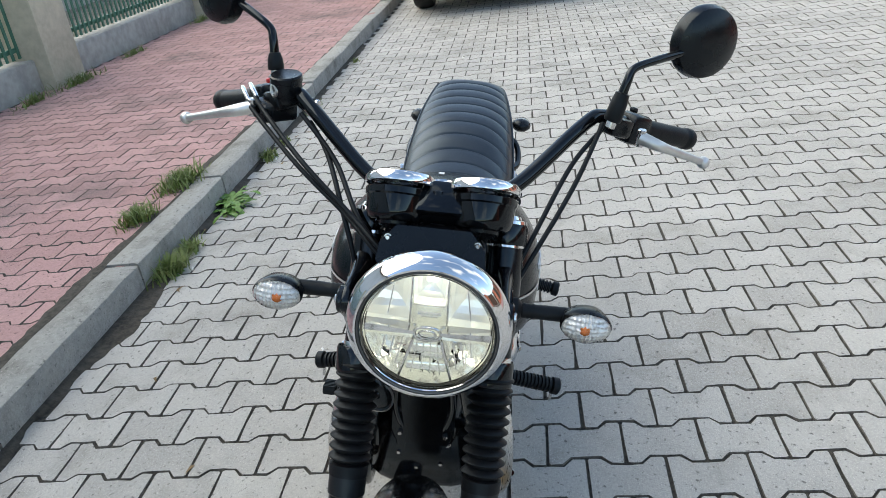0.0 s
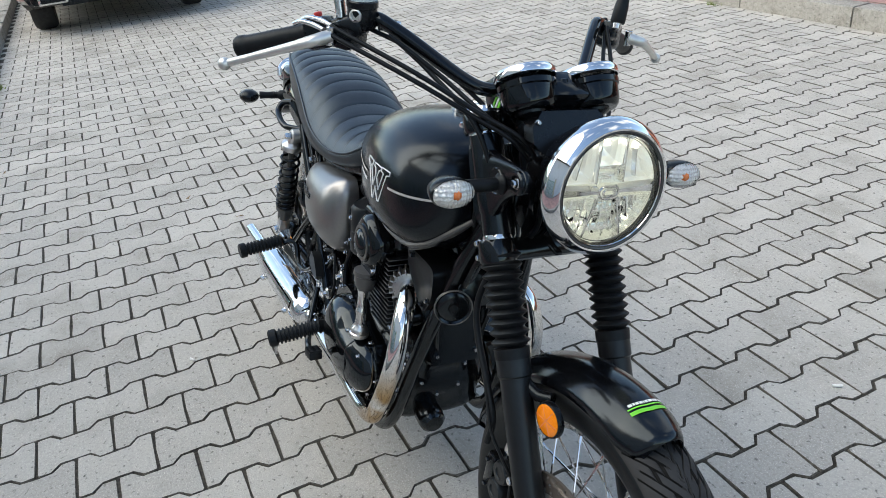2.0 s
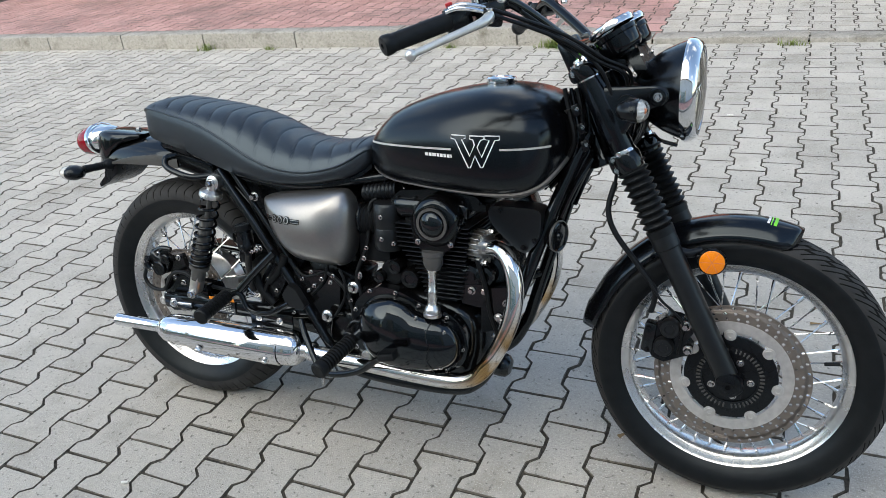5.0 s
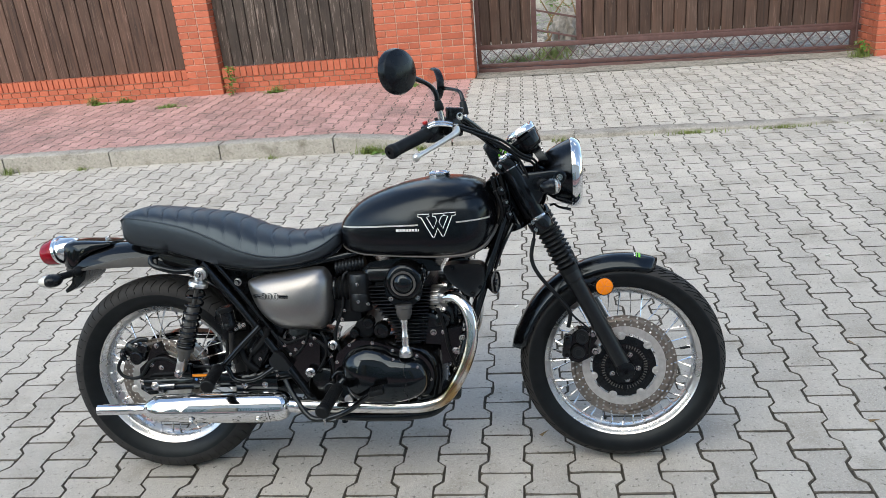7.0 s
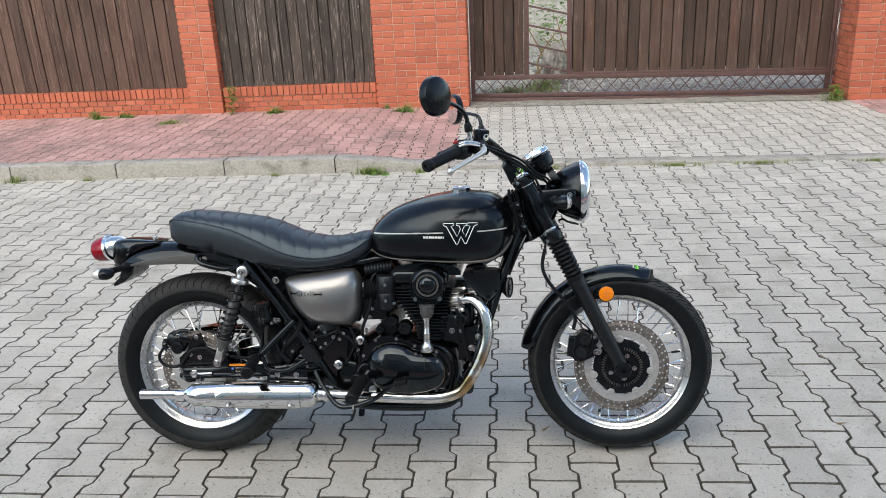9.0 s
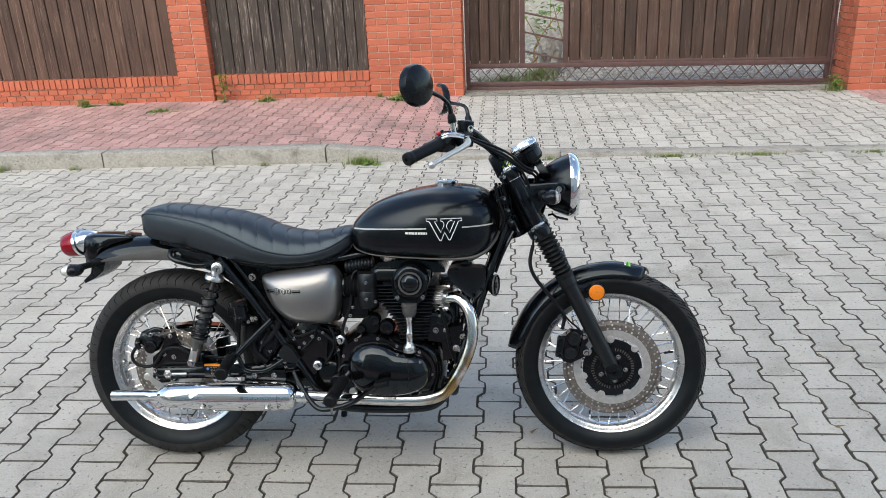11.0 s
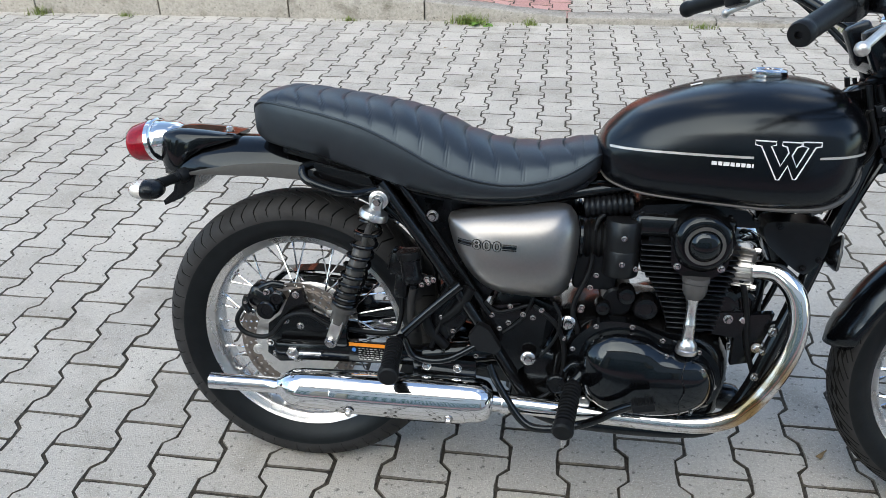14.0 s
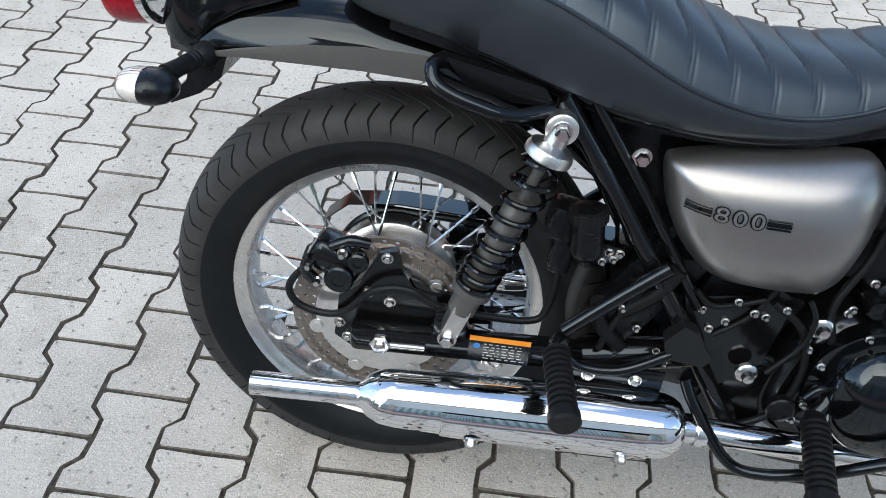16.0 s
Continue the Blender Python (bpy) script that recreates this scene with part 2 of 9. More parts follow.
M_FIN = mat("black_fin_paint", (0.0052, 0.0055, 0.0066), 0.34, var=0.25, scale=70, rough_var=0.1, spec=0.30, sheen=COOL)
M_PLASTIC = mat("black_plastic", (0.0042, 0.0043, 0.0052), 0.27, var=0.2, scale=80, rough_var=0.1, bump=0.06, bump_scale=500, spec=0.34, sheen=COOL)
M_RUBBER = mat("black_rubber", (0.0065, 0.0066, 0.0072), 0.46, var=0.25, scale=50, rough_var=0.08, bump=0.1, bump_scale=300, spec=0.24, sheen=COOL)
M_FORK = mat("satin_black_fork_paint", (0.0075, 0.0077, 0.0085), 0.38, var=0.2, scale=80, rough_var=0.05, bump=0.04, bump_scale=500, spec=0.42, sheen=COOL)
M_COVER = mat("gloss_black_engine_cover", (0.0022, 0.0024, 0.003), 0.09, var=0.2, scale=40, rough_var=0.03, spec=0.62, sheen=COOL)
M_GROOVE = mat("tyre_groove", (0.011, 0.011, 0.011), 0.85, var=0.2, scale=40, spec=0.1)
M_TYRE = mat("tyre_rubber", (0.023, 0.0235, 0.0245), 0.70, var=0.3, scale=24, rough_var=0.1, bump=0.15, bump_scale=260, stain=0.4, stain_scale=8, stain_color=(0.040, 0.040, 0.039), spec=0.34)
M_SIDEWALL = mat("tyre_sidewall", (0.0062, 0.0065, 0.0072), 0.40, var=0.3, scale=30, rough_var=0.1, bump=0.08, bump_scale=260, stain=0.4, stain_scale=7, stain_color=(0.013, 0.013, 0.013), spec=0.28, sheen=COOL)
M_VINYL = mat("black_seat_vinyl", (0.0115, 0.0122, 0.0142), 0.40, var=0.25, scale=45, rough_var=0.07, bump=0.07, bump_scale=650, spec=0.85, stain=0.4, stain_scale=9, stain_color=(0.021, 0.0215, 0.023), sheen=(0.64, 0.84, 1.0))
M_GRAPHITE = mat("graphite_metallic_paint", (0.30, 0.298, 0.297), 0.33, metal=0.92, var=0.03, scale=160, rough_var=0.012)
M_SIDEGREY = mat("dark_grey_satin_paint", (0.085, 0.085, 0.083), 0.38, metal=0.3, var=0.06, scale=120)
M_CHROME = mat("chrome", (0.79, 0.80, 0.815), 0.05, metal=1.0, var=0.03, scale=30, rough_var=0.03)
M_ALU = mat("brushed_aluminium", (0.72, 0.72, 0.71), 0.30, metal=1.0, var=0.08, scale=90, rough_var=0.08)
M_RIM = mat("polished_alloy_rim", (0.78, 0.775, 0.765), 0.27, metal=1.0, var=0.08, scale=40, rough_var=0.08, stain=0.25, stain_scale=7)
M_DISC = mat("brake_disc_steel", (0.20, 0.175, 0.155), 0.42, metal=0.6, var=0.12, scale=60, rough_var=0.08)
M_CAST = mat("cast_alloy", (0.43, 0.43, 0.425), 0.30, metal=0.95, var=0.12, scale=70, rough_var=0.08)
M_SPIDER = mat("bright_disc_ring", (0.62, 0.61, 0.60), 0.34, metal=0.7, var=0.12, scale=70, rough_var=0.08)
M_HOUSE = mat("pale_grey_render", (0.64, 0.65, 0.67), 0.9, var=0.10, scale=10, bump=0.3, bump_scale=60, stain=0.4, stain_scale=0.8, world_co=True)
M_SEAM = mat("grey_seam_paint", (0.09, 0.089, 0.088), 0.4, metal=0.3, var=0.06, scale=120)
M_ROOF = mat("grey_roof_tile", (0.09, 0.088, 0.09), 0.8, var=0.2, scale=8, bump=0.4)
M_ZINC = mat("zinc_bolt", (0.60, 0.60, 0.60), 0.22, metal=1.0, var=0.12, scale=120)
M_LEVER = mat("cast_silver_lever", (0.66, 0.66, 0.64), 0.38, metal=0.9, var=0.08, scale=60)
M_SILVERLINE = mat("silver_pinstripe", (0.55, 0.54, 0.52), 0.4, metal=0.4, var=0.06, scale=50)
M_WHITEPRINT = mat("white_print", (0.8, 0.8, 0.8), 0.5, var=0.04, scale=50)
M_GREENPRINT = mat("bright_green_print", (0.16, 0.62, 0.04), 0.45, var=0.08, scale=50)
M_ORANGEPRINT = mat("orange_print", (0.85, 0.28, 0.02), 0.45, var=0.06, scale=50)
M_BLUEPRINT = mat("blue_print", (0.05, 0.2, 0.55), 0.45, var=0.06, scale=50)
M_AMBER = mat("amber_reflector", (0.98, 0.25, 0.004), 0.16, var=0.12, scale=420, bump=0.12, bump_scale=700, coat=0.5)
M_REDPLASTIC = mat("red_switch", (0.6, 0.03, 0.03), 0.4, var=0.1, scale=50)
M_BULB = mat("orange_bulb", (0.80, 0.22, 0.06), 0.25, var=0.2, scale=90)
M_MIRROR = mat("mirror_glass", (0.85, 0.87, 0.88), 0.02, metal=1.0, var=0.01, scale=5, rough_var=0.01)
M_CARPAINT = mat("black_car_paint", (0.010, 0.010, 0.012), 0.14, var=0.2, scale=20, coat=0.9)
M_CARGLASS = mat("dark_car_glass", (0.01, 0.012, 0.013), 0.06, var=0.1, scale=4, coat=1.0)
M_SACK = mat("pale_plastic_sack", (0.30, 0.28, 0.25), 0.6, var=0.45, scale=14, bump=1.0, bump_scale=16, stain=0.7, stain_scale=6)


def glass(name, color, rough=0.02, bump=0.0, bump_scale=200.0):
    m = bpy.data.materials.new(name)
    m.use_nodes = True
    b = m.node_tree.nodes["Principled BSDF"]
    b.inputs["Base Color"].default_value = (*color, 1)
    b.inputs["Roughness"].default_value = rough
    b.inputs["Transmission Weight"].default_value = 1.0
    b.inputs["IOR"].default_value = 1.45
    if bump:
        co = m.node_tree.nodes.new("ShaderNodeTexCoord")
        v = m.node_tree.nodes.new("ShaderNodeTexVoronoi")
        v.inputs["Scale"].default_value = bump_scale
        n = m.node_tree.nodes.new("ShaderNodeBump")
        n.inputs["Strength"].default_value, n.inputs["Distance"].default_value = bump, 0.002
        m.node_tree.links.new(co.outputs["Object"], v.inputs["Vector"])
        m.node_tree.links.new(v.outputs["Distance"], n.inputs["Height"])
        m.node_tree.links.new(n.outputs["Normal"], b.inputs["Normal"])
    return m


def glow(name, color, strength, metal=0.0):
    m = bpy.data.materials.new(name)
    m.use_nodes = True
    b = m.node_tree.nodes["Principled BSDF"]
    b.inputs["Base Color"].default_value = (*color, 1)
    b.inputs["Emission Color"].default_value = (*color, 1)
    b.inputs["Emission Strength"].default_value = strength
    b.inputs["Metallic"].default_value = metal
    b.inputs["Roughness"].default_value = 0.22
    return m


def thin_glass(name, color, rough=0.02, bump=0.0, bump_scale=200.0):
    """A thin clear shell: lets light straight through, mirrors a little of the sky."""
    m = bpy.data.materials.new(name)
    m.use_nodes = True
    t = m.node_tree
    t.nodes.clear()
    N, K = t.nodes.new, t.links.new
    o, mx, tr, gl, fr = N("ShaderNodeOutputMaterial"), N("ShaderNodeMixShader"), N("ShaderNodeBsdfTransparent"), N("ShaderNodeBsdfGlossy"), N("ShaderNodeFresnel")
    tr.inputs["Color"].default_value = (*color, 1)
    gl.inputs["Roughness"].default_value = rough
    fr.inputs["IOR"].default_value = 1.4
    if bump:
        co, v, n = N("ShaderNodeTexCoord"), N("ShaderNodeTexWave"), N("ShaderNodeBump")
        v.bands_direction = "Y"
        v.inputs["Scale"].default_value = bump_scale
        n.inputs["Strength"].default_value, n.inputs["Distance"].default_value = bump, 0.002
        K(co.outputs["Object"], v.inputs["Vector"])
        K(v.outputs["Fac"], n.inputs["Height"])
        K(n.outputs["Normal"], gl.inputs["Normal"])
        K(n.outputs["Normal"], fr.inputs["Normal"])
    K(fr.outputs["Fac"], mx.inputs["Fac"])
    K(tr.outputs["BSDF"], mx.inputs[1])
    K(gl.outputs["BSDF"], mx.inputs[2])
    K(mx.outputs["Shader"], o.inputs["Surface"])
    return m


def heat_pipe(name):
    """Chrome pipe with a brown and straw heat stain on its lower bend."""
    m = mat(name, (0.80, 0.80, 0.79), 0.06, metal=1.0, var=0.04, scale=14, rough_var=0.04, stain=0.3, stain_scale=5, stain_color=(0.55, 0.45, 0.32))
    t = m.node_tree
    b = t.nodes["Principled BSDF"]
    N, K = t.nodes.new, t.links.new
    old = b.inputs["Base Color"].links[0].from_socket
    co, sp, nz = N("ShaderNodeTexCoord"), N("ShaderNodeSeparateXYZ"), N("ShaderNodeTexNoise")
    nz.inputs["Scale"].default_value, nz.inputs["Detail"].default_value = 16.0, 5.0
    K(co.outputs["Object"], sp.inputs[0])
    K(co.outputs["Object"], nz.inputs["Vector"])

    def rng_node(sock, a, c):
        n = N("ShaderNodeMapRange")
        n.interpolation_type = "SMOOTHSTEP"
        n.inputs["From Min"].default_value, n.inputs["From Max"].default_value = a, c
        K(sock, n.inputs["Value"])
        return n.outputs["Result"]

    def mul(a, c):
        n = N("ShaderNodeMath")
        n.operation = "MULTIPLY"
        K(a, n.inputs[0])
        K(c, n.inputs[1])
        return n.outputs[0]
    k = mul(mul(rng_node(sp.outputs["Z"], 0.47, 0.36), rng_node(sp.outputs["X"], 0.30, 0.42)), rng_node(nz.outputs["Fac"], 0.25, 0.55))
    mx = N("ShaderNodeMix")
    mx.data_type = "RGBA"
    K(k, mx.inputs["Factor"])
    K(old, mx.inputs["A"])
    mx.inputs["B"].default_value = (0.42, 0.27, 0.12, 1)
    K(mx.outputs["Result"], b.inputs["Base Color"])
    return m


M_PIPE = heat_pipe("heat_stained_chrome")
M_LENS = thin_glass("clear_lens", (0.98, 0.985, 0.98))
M_SIGLENS = thin_glass("ribbed_clear_lens", (0.95, 0.96, 0.96), 0.06, 0.6, 60)
M_REDLENS = mat("red_lens", (0.24, 0.003, 0.012), 0.16, var=0.25, scale=160, coat=0.12, rough_var=0.03, spec=0.3)
M_REDCORE = mat("red_lamp_reflector", (0.55, 0.02, 0.025), 0.3, var=0.2, scale=120, bump=0.3)
M_SIGREF = mat("fluted_silver_reflector", (0.92, 0.92, 0.91), 0.25, metal=0.35, var=0.1, scale=240, rough_var=0.05)
M_SOIL = mat("dark_gutter_soil", (0.055, 0.047, 0.036), 0.95, var=0.5, scale=50, bump=1.0, bump_scale=90, stain=0.5, stain_scale=4, stain_color=(0.14, 0.13, 0.11), world_co=True)
M_LED = glow("lit_lamp", (0.88, 0.90, 0.87), 0.10, 0.6)
M_LEDSOFT = glow("softly_lit_lamp", (0.90, 0.92, 0.88), 0.07, 0.8)
M_LEDHOT = glow("lit_lamp_core", (1.0, 0.97, 0.86), 1.5)
M_BOWL = mat("mirrored_lamp_bowl", (0.88, 0.90, 0.87), 0.16, metal=1.0, var=0.05, scale=40, rough_var=0.05)


# ---- mesh helpers ----
def smooth(points, per=6, closed=False):
    """A Catmull-Rom curve through the points."""
    p = [Vector(q) for q in points]
    n = len(p)
    out = []
    for i in range(n if closed else n - 1):
        a, b, c, d = (p[(i - 1) % n], p[i], p[(i + 1) % n], p[(i + 2) % n]) if closed else (p[max(i - 1, 0)], p[i], p[i + 1], p[min(i + 2, n - 1)])
        for k in range(per):
            t = k / per
            out.append(0.5 * (2 * b + (c - a) * t + (2 * a - 5 * b + 4 * c - d) * t * t + (3 * b - a - 3 * c + d) * t**3))
    if not closed:
        out.append(p[-1])
    return out


def skin(bm, rings, cap=True, close=True):
    """Joins rings of points into a skin. Returns the rings of vertices."""
    vs = [[bm.verts.new(q) for q in ring] for ring in rings]
    n = len(vs[0])
    for a, b in zip(vs, vs[1:]):
        for i in range(n if close else n - 1):
            j = (i + 1) % n
            bm.faces.new((a[i], a[j], b[j], b[i]))
    if cap and close:
        bm.faces.new(vs[0][::-1])
        bm.faces.new(vs[-1])
    return vs


def tube(bm, points, r, seg=12, per=6, closed=False, cap=True, raw=False):
    """A round bar along a curve; r may be a list, one for each point given."""
    path = [Vector(q) for q in points] if raw else smooth(points, per, closed)
    n = len(path)
    rad = [r] * n if not isinstance(r, (list, tuple)) else [float(np.interp(i / max(n - 1, 1) * (len(r) - 1), range(len(r)), r)) for i in range(n)]
    rings = []
    side = None
    for i, q in enumerate(path):
        a, b = (path[(i - 1) % n], path[(i + 1) % n]) if closed else (path[max(i - 1, 0)], path[min(i + 1, n - 1)])
        t = (b - a).normalized()
        if side is None:
            side = t.cross(Vector((0.13, 0.31, 0.94))).normalized()
        side = (side - t * side.dot(t)).normalized()
        up = t.cross(side)
        rings.append([q + rad[i] * (math.cos(k * math.tau / seg) * side + math.sin(k * math.tau / seg) * up) for k in range(seg)])
    if closed:
        rings.append(rings[0])
        skin(bm, rings, cap=False)
        bmesh.ops.remove_doubles(bm, verts=bm.verts, dist=1e-6)
    else:
        skin(bm, rings, cap=cap)


def axes(direction):
    d = Vector(direction).normalized()
    u = d.cross(Vector((0, 0, 1)) if abs(d.z) < 0.9 else Vector((1, 0, 0))).normalized()
    return d, u, d.cross(u)


def lathe(bm, centre, direction, profile, seg=32, cap=True, start=0.0, sweep=math.tau):
    """Turns a profile of (radius, height) about an axis."""
    d, u, v = axes(direction)
    c = Vector(centre)
    full = abs(sweep - math.tau) < 1e-6
    n = seg if full else seg + 1
    rings = [[c + d * hgt + max(r, 1e-5) * (math.cos(start + k * sweep / seg) * u + math.sin(start + k * sweep / seg) * v) for k in range(n)] for r, hgt in profile]
    skin(bm, rings, cap=cap and full, close=full)


def rod(bm, a, b, r, seg=12, r2=None):
    a, b = Vector(a), Vector(b)
    L = (b - a).length
    r2 = r if r2 is None else r2
    e = min(r, r2, L * 0.4) * 0.15
    lathe(bm, a, b - a, [(r - e, 0), (r, e), (r2, L - e), (r2 - e, L)], seg)


def box(bm, centre, size, turn=None, bevel=0.0, seg=2):
    """A block with rounded edges. turn: degrees about x, y, z."""
    m = Matrix.Translation(centre) @ (Euler([radians(a) for a in turn]).to_matrix().to_4x4() if turn else Matrix()) @ Matrix.Diagonal((*size, 1))
    vs = bmesh.ops.create_cube(bm, size=1.0, matrix=m)["verts"]
    if bevel:
        es = list({e for v in vs for e in v.link_edges})
        bmesh.ops.bevel(bm, geom=es, offset=bevel, segments=seg, affect="EDGES", profile=0.5)


def bar(bm, a, b, width, height, up=(0, 0, 1), bevel=0.0):
    """A squared bar from a to b; height along up."""
    a, b = Vector(a), Vector(b)
    x = (b - a).normalized()
    y = Vector(up).cross(x).normalized()
    z = x.cross(y)
    m = Matrix((x, y, z)).transposed().to_4x4()
    m.translation = (a + b) / 2
    vs = bmesh.ops.create_cube(bm, size=1.0, matrix=m @ Matrix.Diagonal(((b - a).length, width, height, 1)))["verts"]
    if bevel:
        es = list({e for v in vs for e in v.link_edges})
        bmesh.ops.bevel(bm, geom=es, offset=bevel, segments=2, affect="EDGES", profile=0.5)


def plate(bm, outline, y0, y1, bulge=0.0, inset=0.0, steps=1):
    """A flat or domed plate: an outline of (x, z) from y0 to y1; dome: the outer face shrinks towards its middle in steps."""
    n = len(outline)
    cx, cz = sum(p[0] for p in outline) / n, sum(p[1] for p in outline) / n
    rings = [[(x, y0, z) for x, z in outline], [(x, y1, z) for x, z in outline]]
    for s in range(1, steps + 1):
        k = s / steps
        f = 1 - inset * k if not bulge else math.cos(k * math.pi / 2 * 0.97)
        y = y1 + bulge * math.sin(k * math.pi / 2)
        rings.append([(cx + (x - cx) * f, y, cz + (z - cz) * f) for x, z in outline])
    skin(bm, rings)


def finish(bm, name, material, angle=38.0):
    bmesh.ops.recalc_face_normals(bm, faces=bm.faces)
    me = bpy.data.meshes.new(name)
    bm.to_mesh(me)
    bm.free()
    for p in me.polygons:
        p.use_smooth = True
    me.set_sharp_from_angle(angle=radians(angle))
    me.materials.append(material)
    return me


def part(name, bm, material, parent, label="", angle=38.0):
    ob = new(name, finish(bm, name, material, angle))
    ob.parent = parent
    return tagged(ob, label) if label else ob


def share(name, me, parent, m):
    """One more object on the same mesh, set by m in its parent's space."""
    ob = new(name, me)
    ob.parent = parent
    ob.matrix_basis = m
    return ob


def thing(name, label, category, group="", kind="", at=None):
    ob = new(name)
    ob.empty_display_size = 0.1
    if at is not None:
        ob.matrix_world = at
    return tagged(ob, label, category, group, kind)


def B():
    return bmesh.new()


# ---- ground, road, pavements ----
KERB_NEAR, KERB_FAR = -1.24, 4.18
PITCH, LONG = 0.14, 0.20


def sheet(name, x0, y0, x1, y1, z, material, label, category, nx=1, ny=1, zf=None):
    bm = B()
    rows = [[bm.verts.new((x0 + (x1 - x0) * i / nx, y0 + (y1 - y0) * j / ny, zf(x0 + (x1 - x0) * i / nx, y0 + (y1 - y0) * j / ny) if zf else z)) for i in range(nx + 1)] for j in range(ny + 1)]
    for a, b in zip(rows, rows[1:]):
        for i in range(nx):
            bm.faces.new((a[i], a[i + 1], b[i + 1], b[i]))
    ob = new(name, finish(bm, name, material))
    return tagged(ob, label, category, kind="structure")


def far_z(x, y):
    """Height of the far pavement: a lowered kerb at the drive, level near the fence."""
    k = min(1.0, max(0.0, (x + 0.95) / 0.95))
    k = k * k * (3 - 2 * k)
    low = 0.035 + 0.06 * min(1.0, max(0.0, (y - KERB_FAR - 0.15) / 1.2))
    fall = -0.012 * max(0.0, x)
    return 0.125 * (1 - k) + (low + fall) * k


ground = sheet("ground", -300, -300, 300, 300, -0.09, M_GROUND, "packed earth and rough grass running to the horizon", "ground")
road = sheet("road", -60, KERB_NEAR - 0.06, 40, KERB_FAR + 0.06, -0.0045, M_JOINT, "street of grey interlocking concrete pavers with dark sandy joints", "road")
pavement_near = sheet("pavement_near", -60, -4.3, 40, KERB_NEAR - 0.12, 0.1162, M_REDJOINT, "footpath of red interlocking pavers with soil in the joints", "pavement")
pavement_far = sheet("pavement_far", -12, KERB_FAR + 0.1, 9, 7.4, 0, M_REDJOINT, "red and grey paved footpath in front of the brick fence", "pavement", 300, 32, lambda x, y: far_z(x, y) - 0.0042)


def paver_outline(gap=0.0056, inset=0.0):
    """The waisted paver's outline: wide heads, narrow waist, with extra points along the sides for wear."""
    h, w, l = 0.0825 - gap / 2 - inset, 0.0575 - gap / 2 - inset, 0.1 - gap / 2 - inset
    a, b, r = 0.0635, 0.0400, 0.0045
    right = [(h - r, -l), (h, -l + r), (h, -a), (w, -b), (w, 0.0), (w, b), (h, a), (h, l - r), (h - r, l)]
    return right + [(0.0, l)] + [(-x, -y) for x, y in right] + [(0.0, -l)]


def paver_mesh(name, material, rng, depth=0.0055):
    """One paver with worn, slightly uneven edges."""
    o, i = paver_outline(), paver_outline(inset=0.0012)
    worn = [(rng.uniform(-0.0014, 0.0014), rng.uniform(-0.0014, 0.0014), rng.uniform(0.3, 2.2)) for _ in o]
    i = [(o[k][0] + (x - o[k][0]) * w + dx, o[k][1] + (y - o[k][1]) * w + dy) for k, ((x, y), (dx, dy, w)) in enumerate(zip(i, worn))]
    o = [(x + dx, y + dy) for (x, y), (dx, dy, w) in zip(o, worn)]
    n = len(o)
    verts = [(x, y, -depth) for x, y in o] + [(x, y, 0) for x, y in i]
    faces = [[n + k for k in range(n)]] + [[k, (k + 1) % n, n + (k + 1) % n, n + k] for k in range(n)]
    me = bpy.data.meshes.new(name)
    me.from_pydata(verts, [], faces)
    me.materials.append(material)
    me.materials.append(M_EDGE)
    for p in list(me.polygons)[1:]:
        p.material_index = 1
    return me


def pave(owner, material, x0, x1, y0, y1, near, zf=None, skip=None, seed=1):
    """Lays the pavers: those for which near(x, y) holds as single pieces, the rest as one joined part."""
    rng = random.Random(seed)
    kinds = [paver_mesh("paver", material, rng) for _ in range(6)]
    bases = [[v.co.copy() for v in me.vertices] for me in kinds]
    faces = [list(p.vertices) for p in kinds[0].polygons]
    verts, polys = [], []
    for i in range(math.ceil(x0 / PITCH), math.floor(x1 / PITCH) + 1):
        for j in range(math.floor(y0 / LONG) - 1, math.ceil(y1 / LONG) + 1):
            x, y = i * PITCH, j * LONG + (i % 2) * LONG / 2 + LONG / 2
            if not (y0 - 0.02 <= y - 0.1 and y + 0.1 <= y1 + 0.02) or (skip and skip(x, y)):
                continue
            z = (zf(x, y) if zf else 0) + rng.uniform(-0.0006, 0.0009)
            tx = math.degrees(math.atan((zf(x, y + 0.05) - zf(x, y - 0.05)) / 0.1)) if zf else 0
            ty = -math.degrees(math.atan((zf(x + 0.05, y) - zf(x - 0.05, y)) / 0.1)) if zf else 0
            m = pose(x + rng.uniform(-0.001, 0.001), y + rng.uniform(-0.001, 0.001), z, tx + rng.uniform(-0.3, 0.3), ty + rng.uniform(-0.3, 0.3), rng.uniform(-0.6, 0.6))
            pick = rng.randrange(6)
            if rng.random() < 0.5:
                m = m @ pose(0, 0, 0, 0, 0, 180)
            if near(x, y):
                share("paver", kinds[pick], owner, m)
            else:
                k = len(verts)
                verts += [tuple(m @ q) for q in bases[pick]]
                polys += [[k + q for q in f] for f in faces]
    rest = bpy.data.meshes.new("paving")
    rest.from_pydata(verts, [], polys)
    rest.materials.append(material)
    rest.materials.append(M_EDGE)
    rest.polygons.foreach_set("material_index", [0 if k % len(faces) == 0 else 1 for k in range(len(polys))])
    ob = new("paving", rest)
    ob.parent = owner
    tagged(ob, kind="stuff")


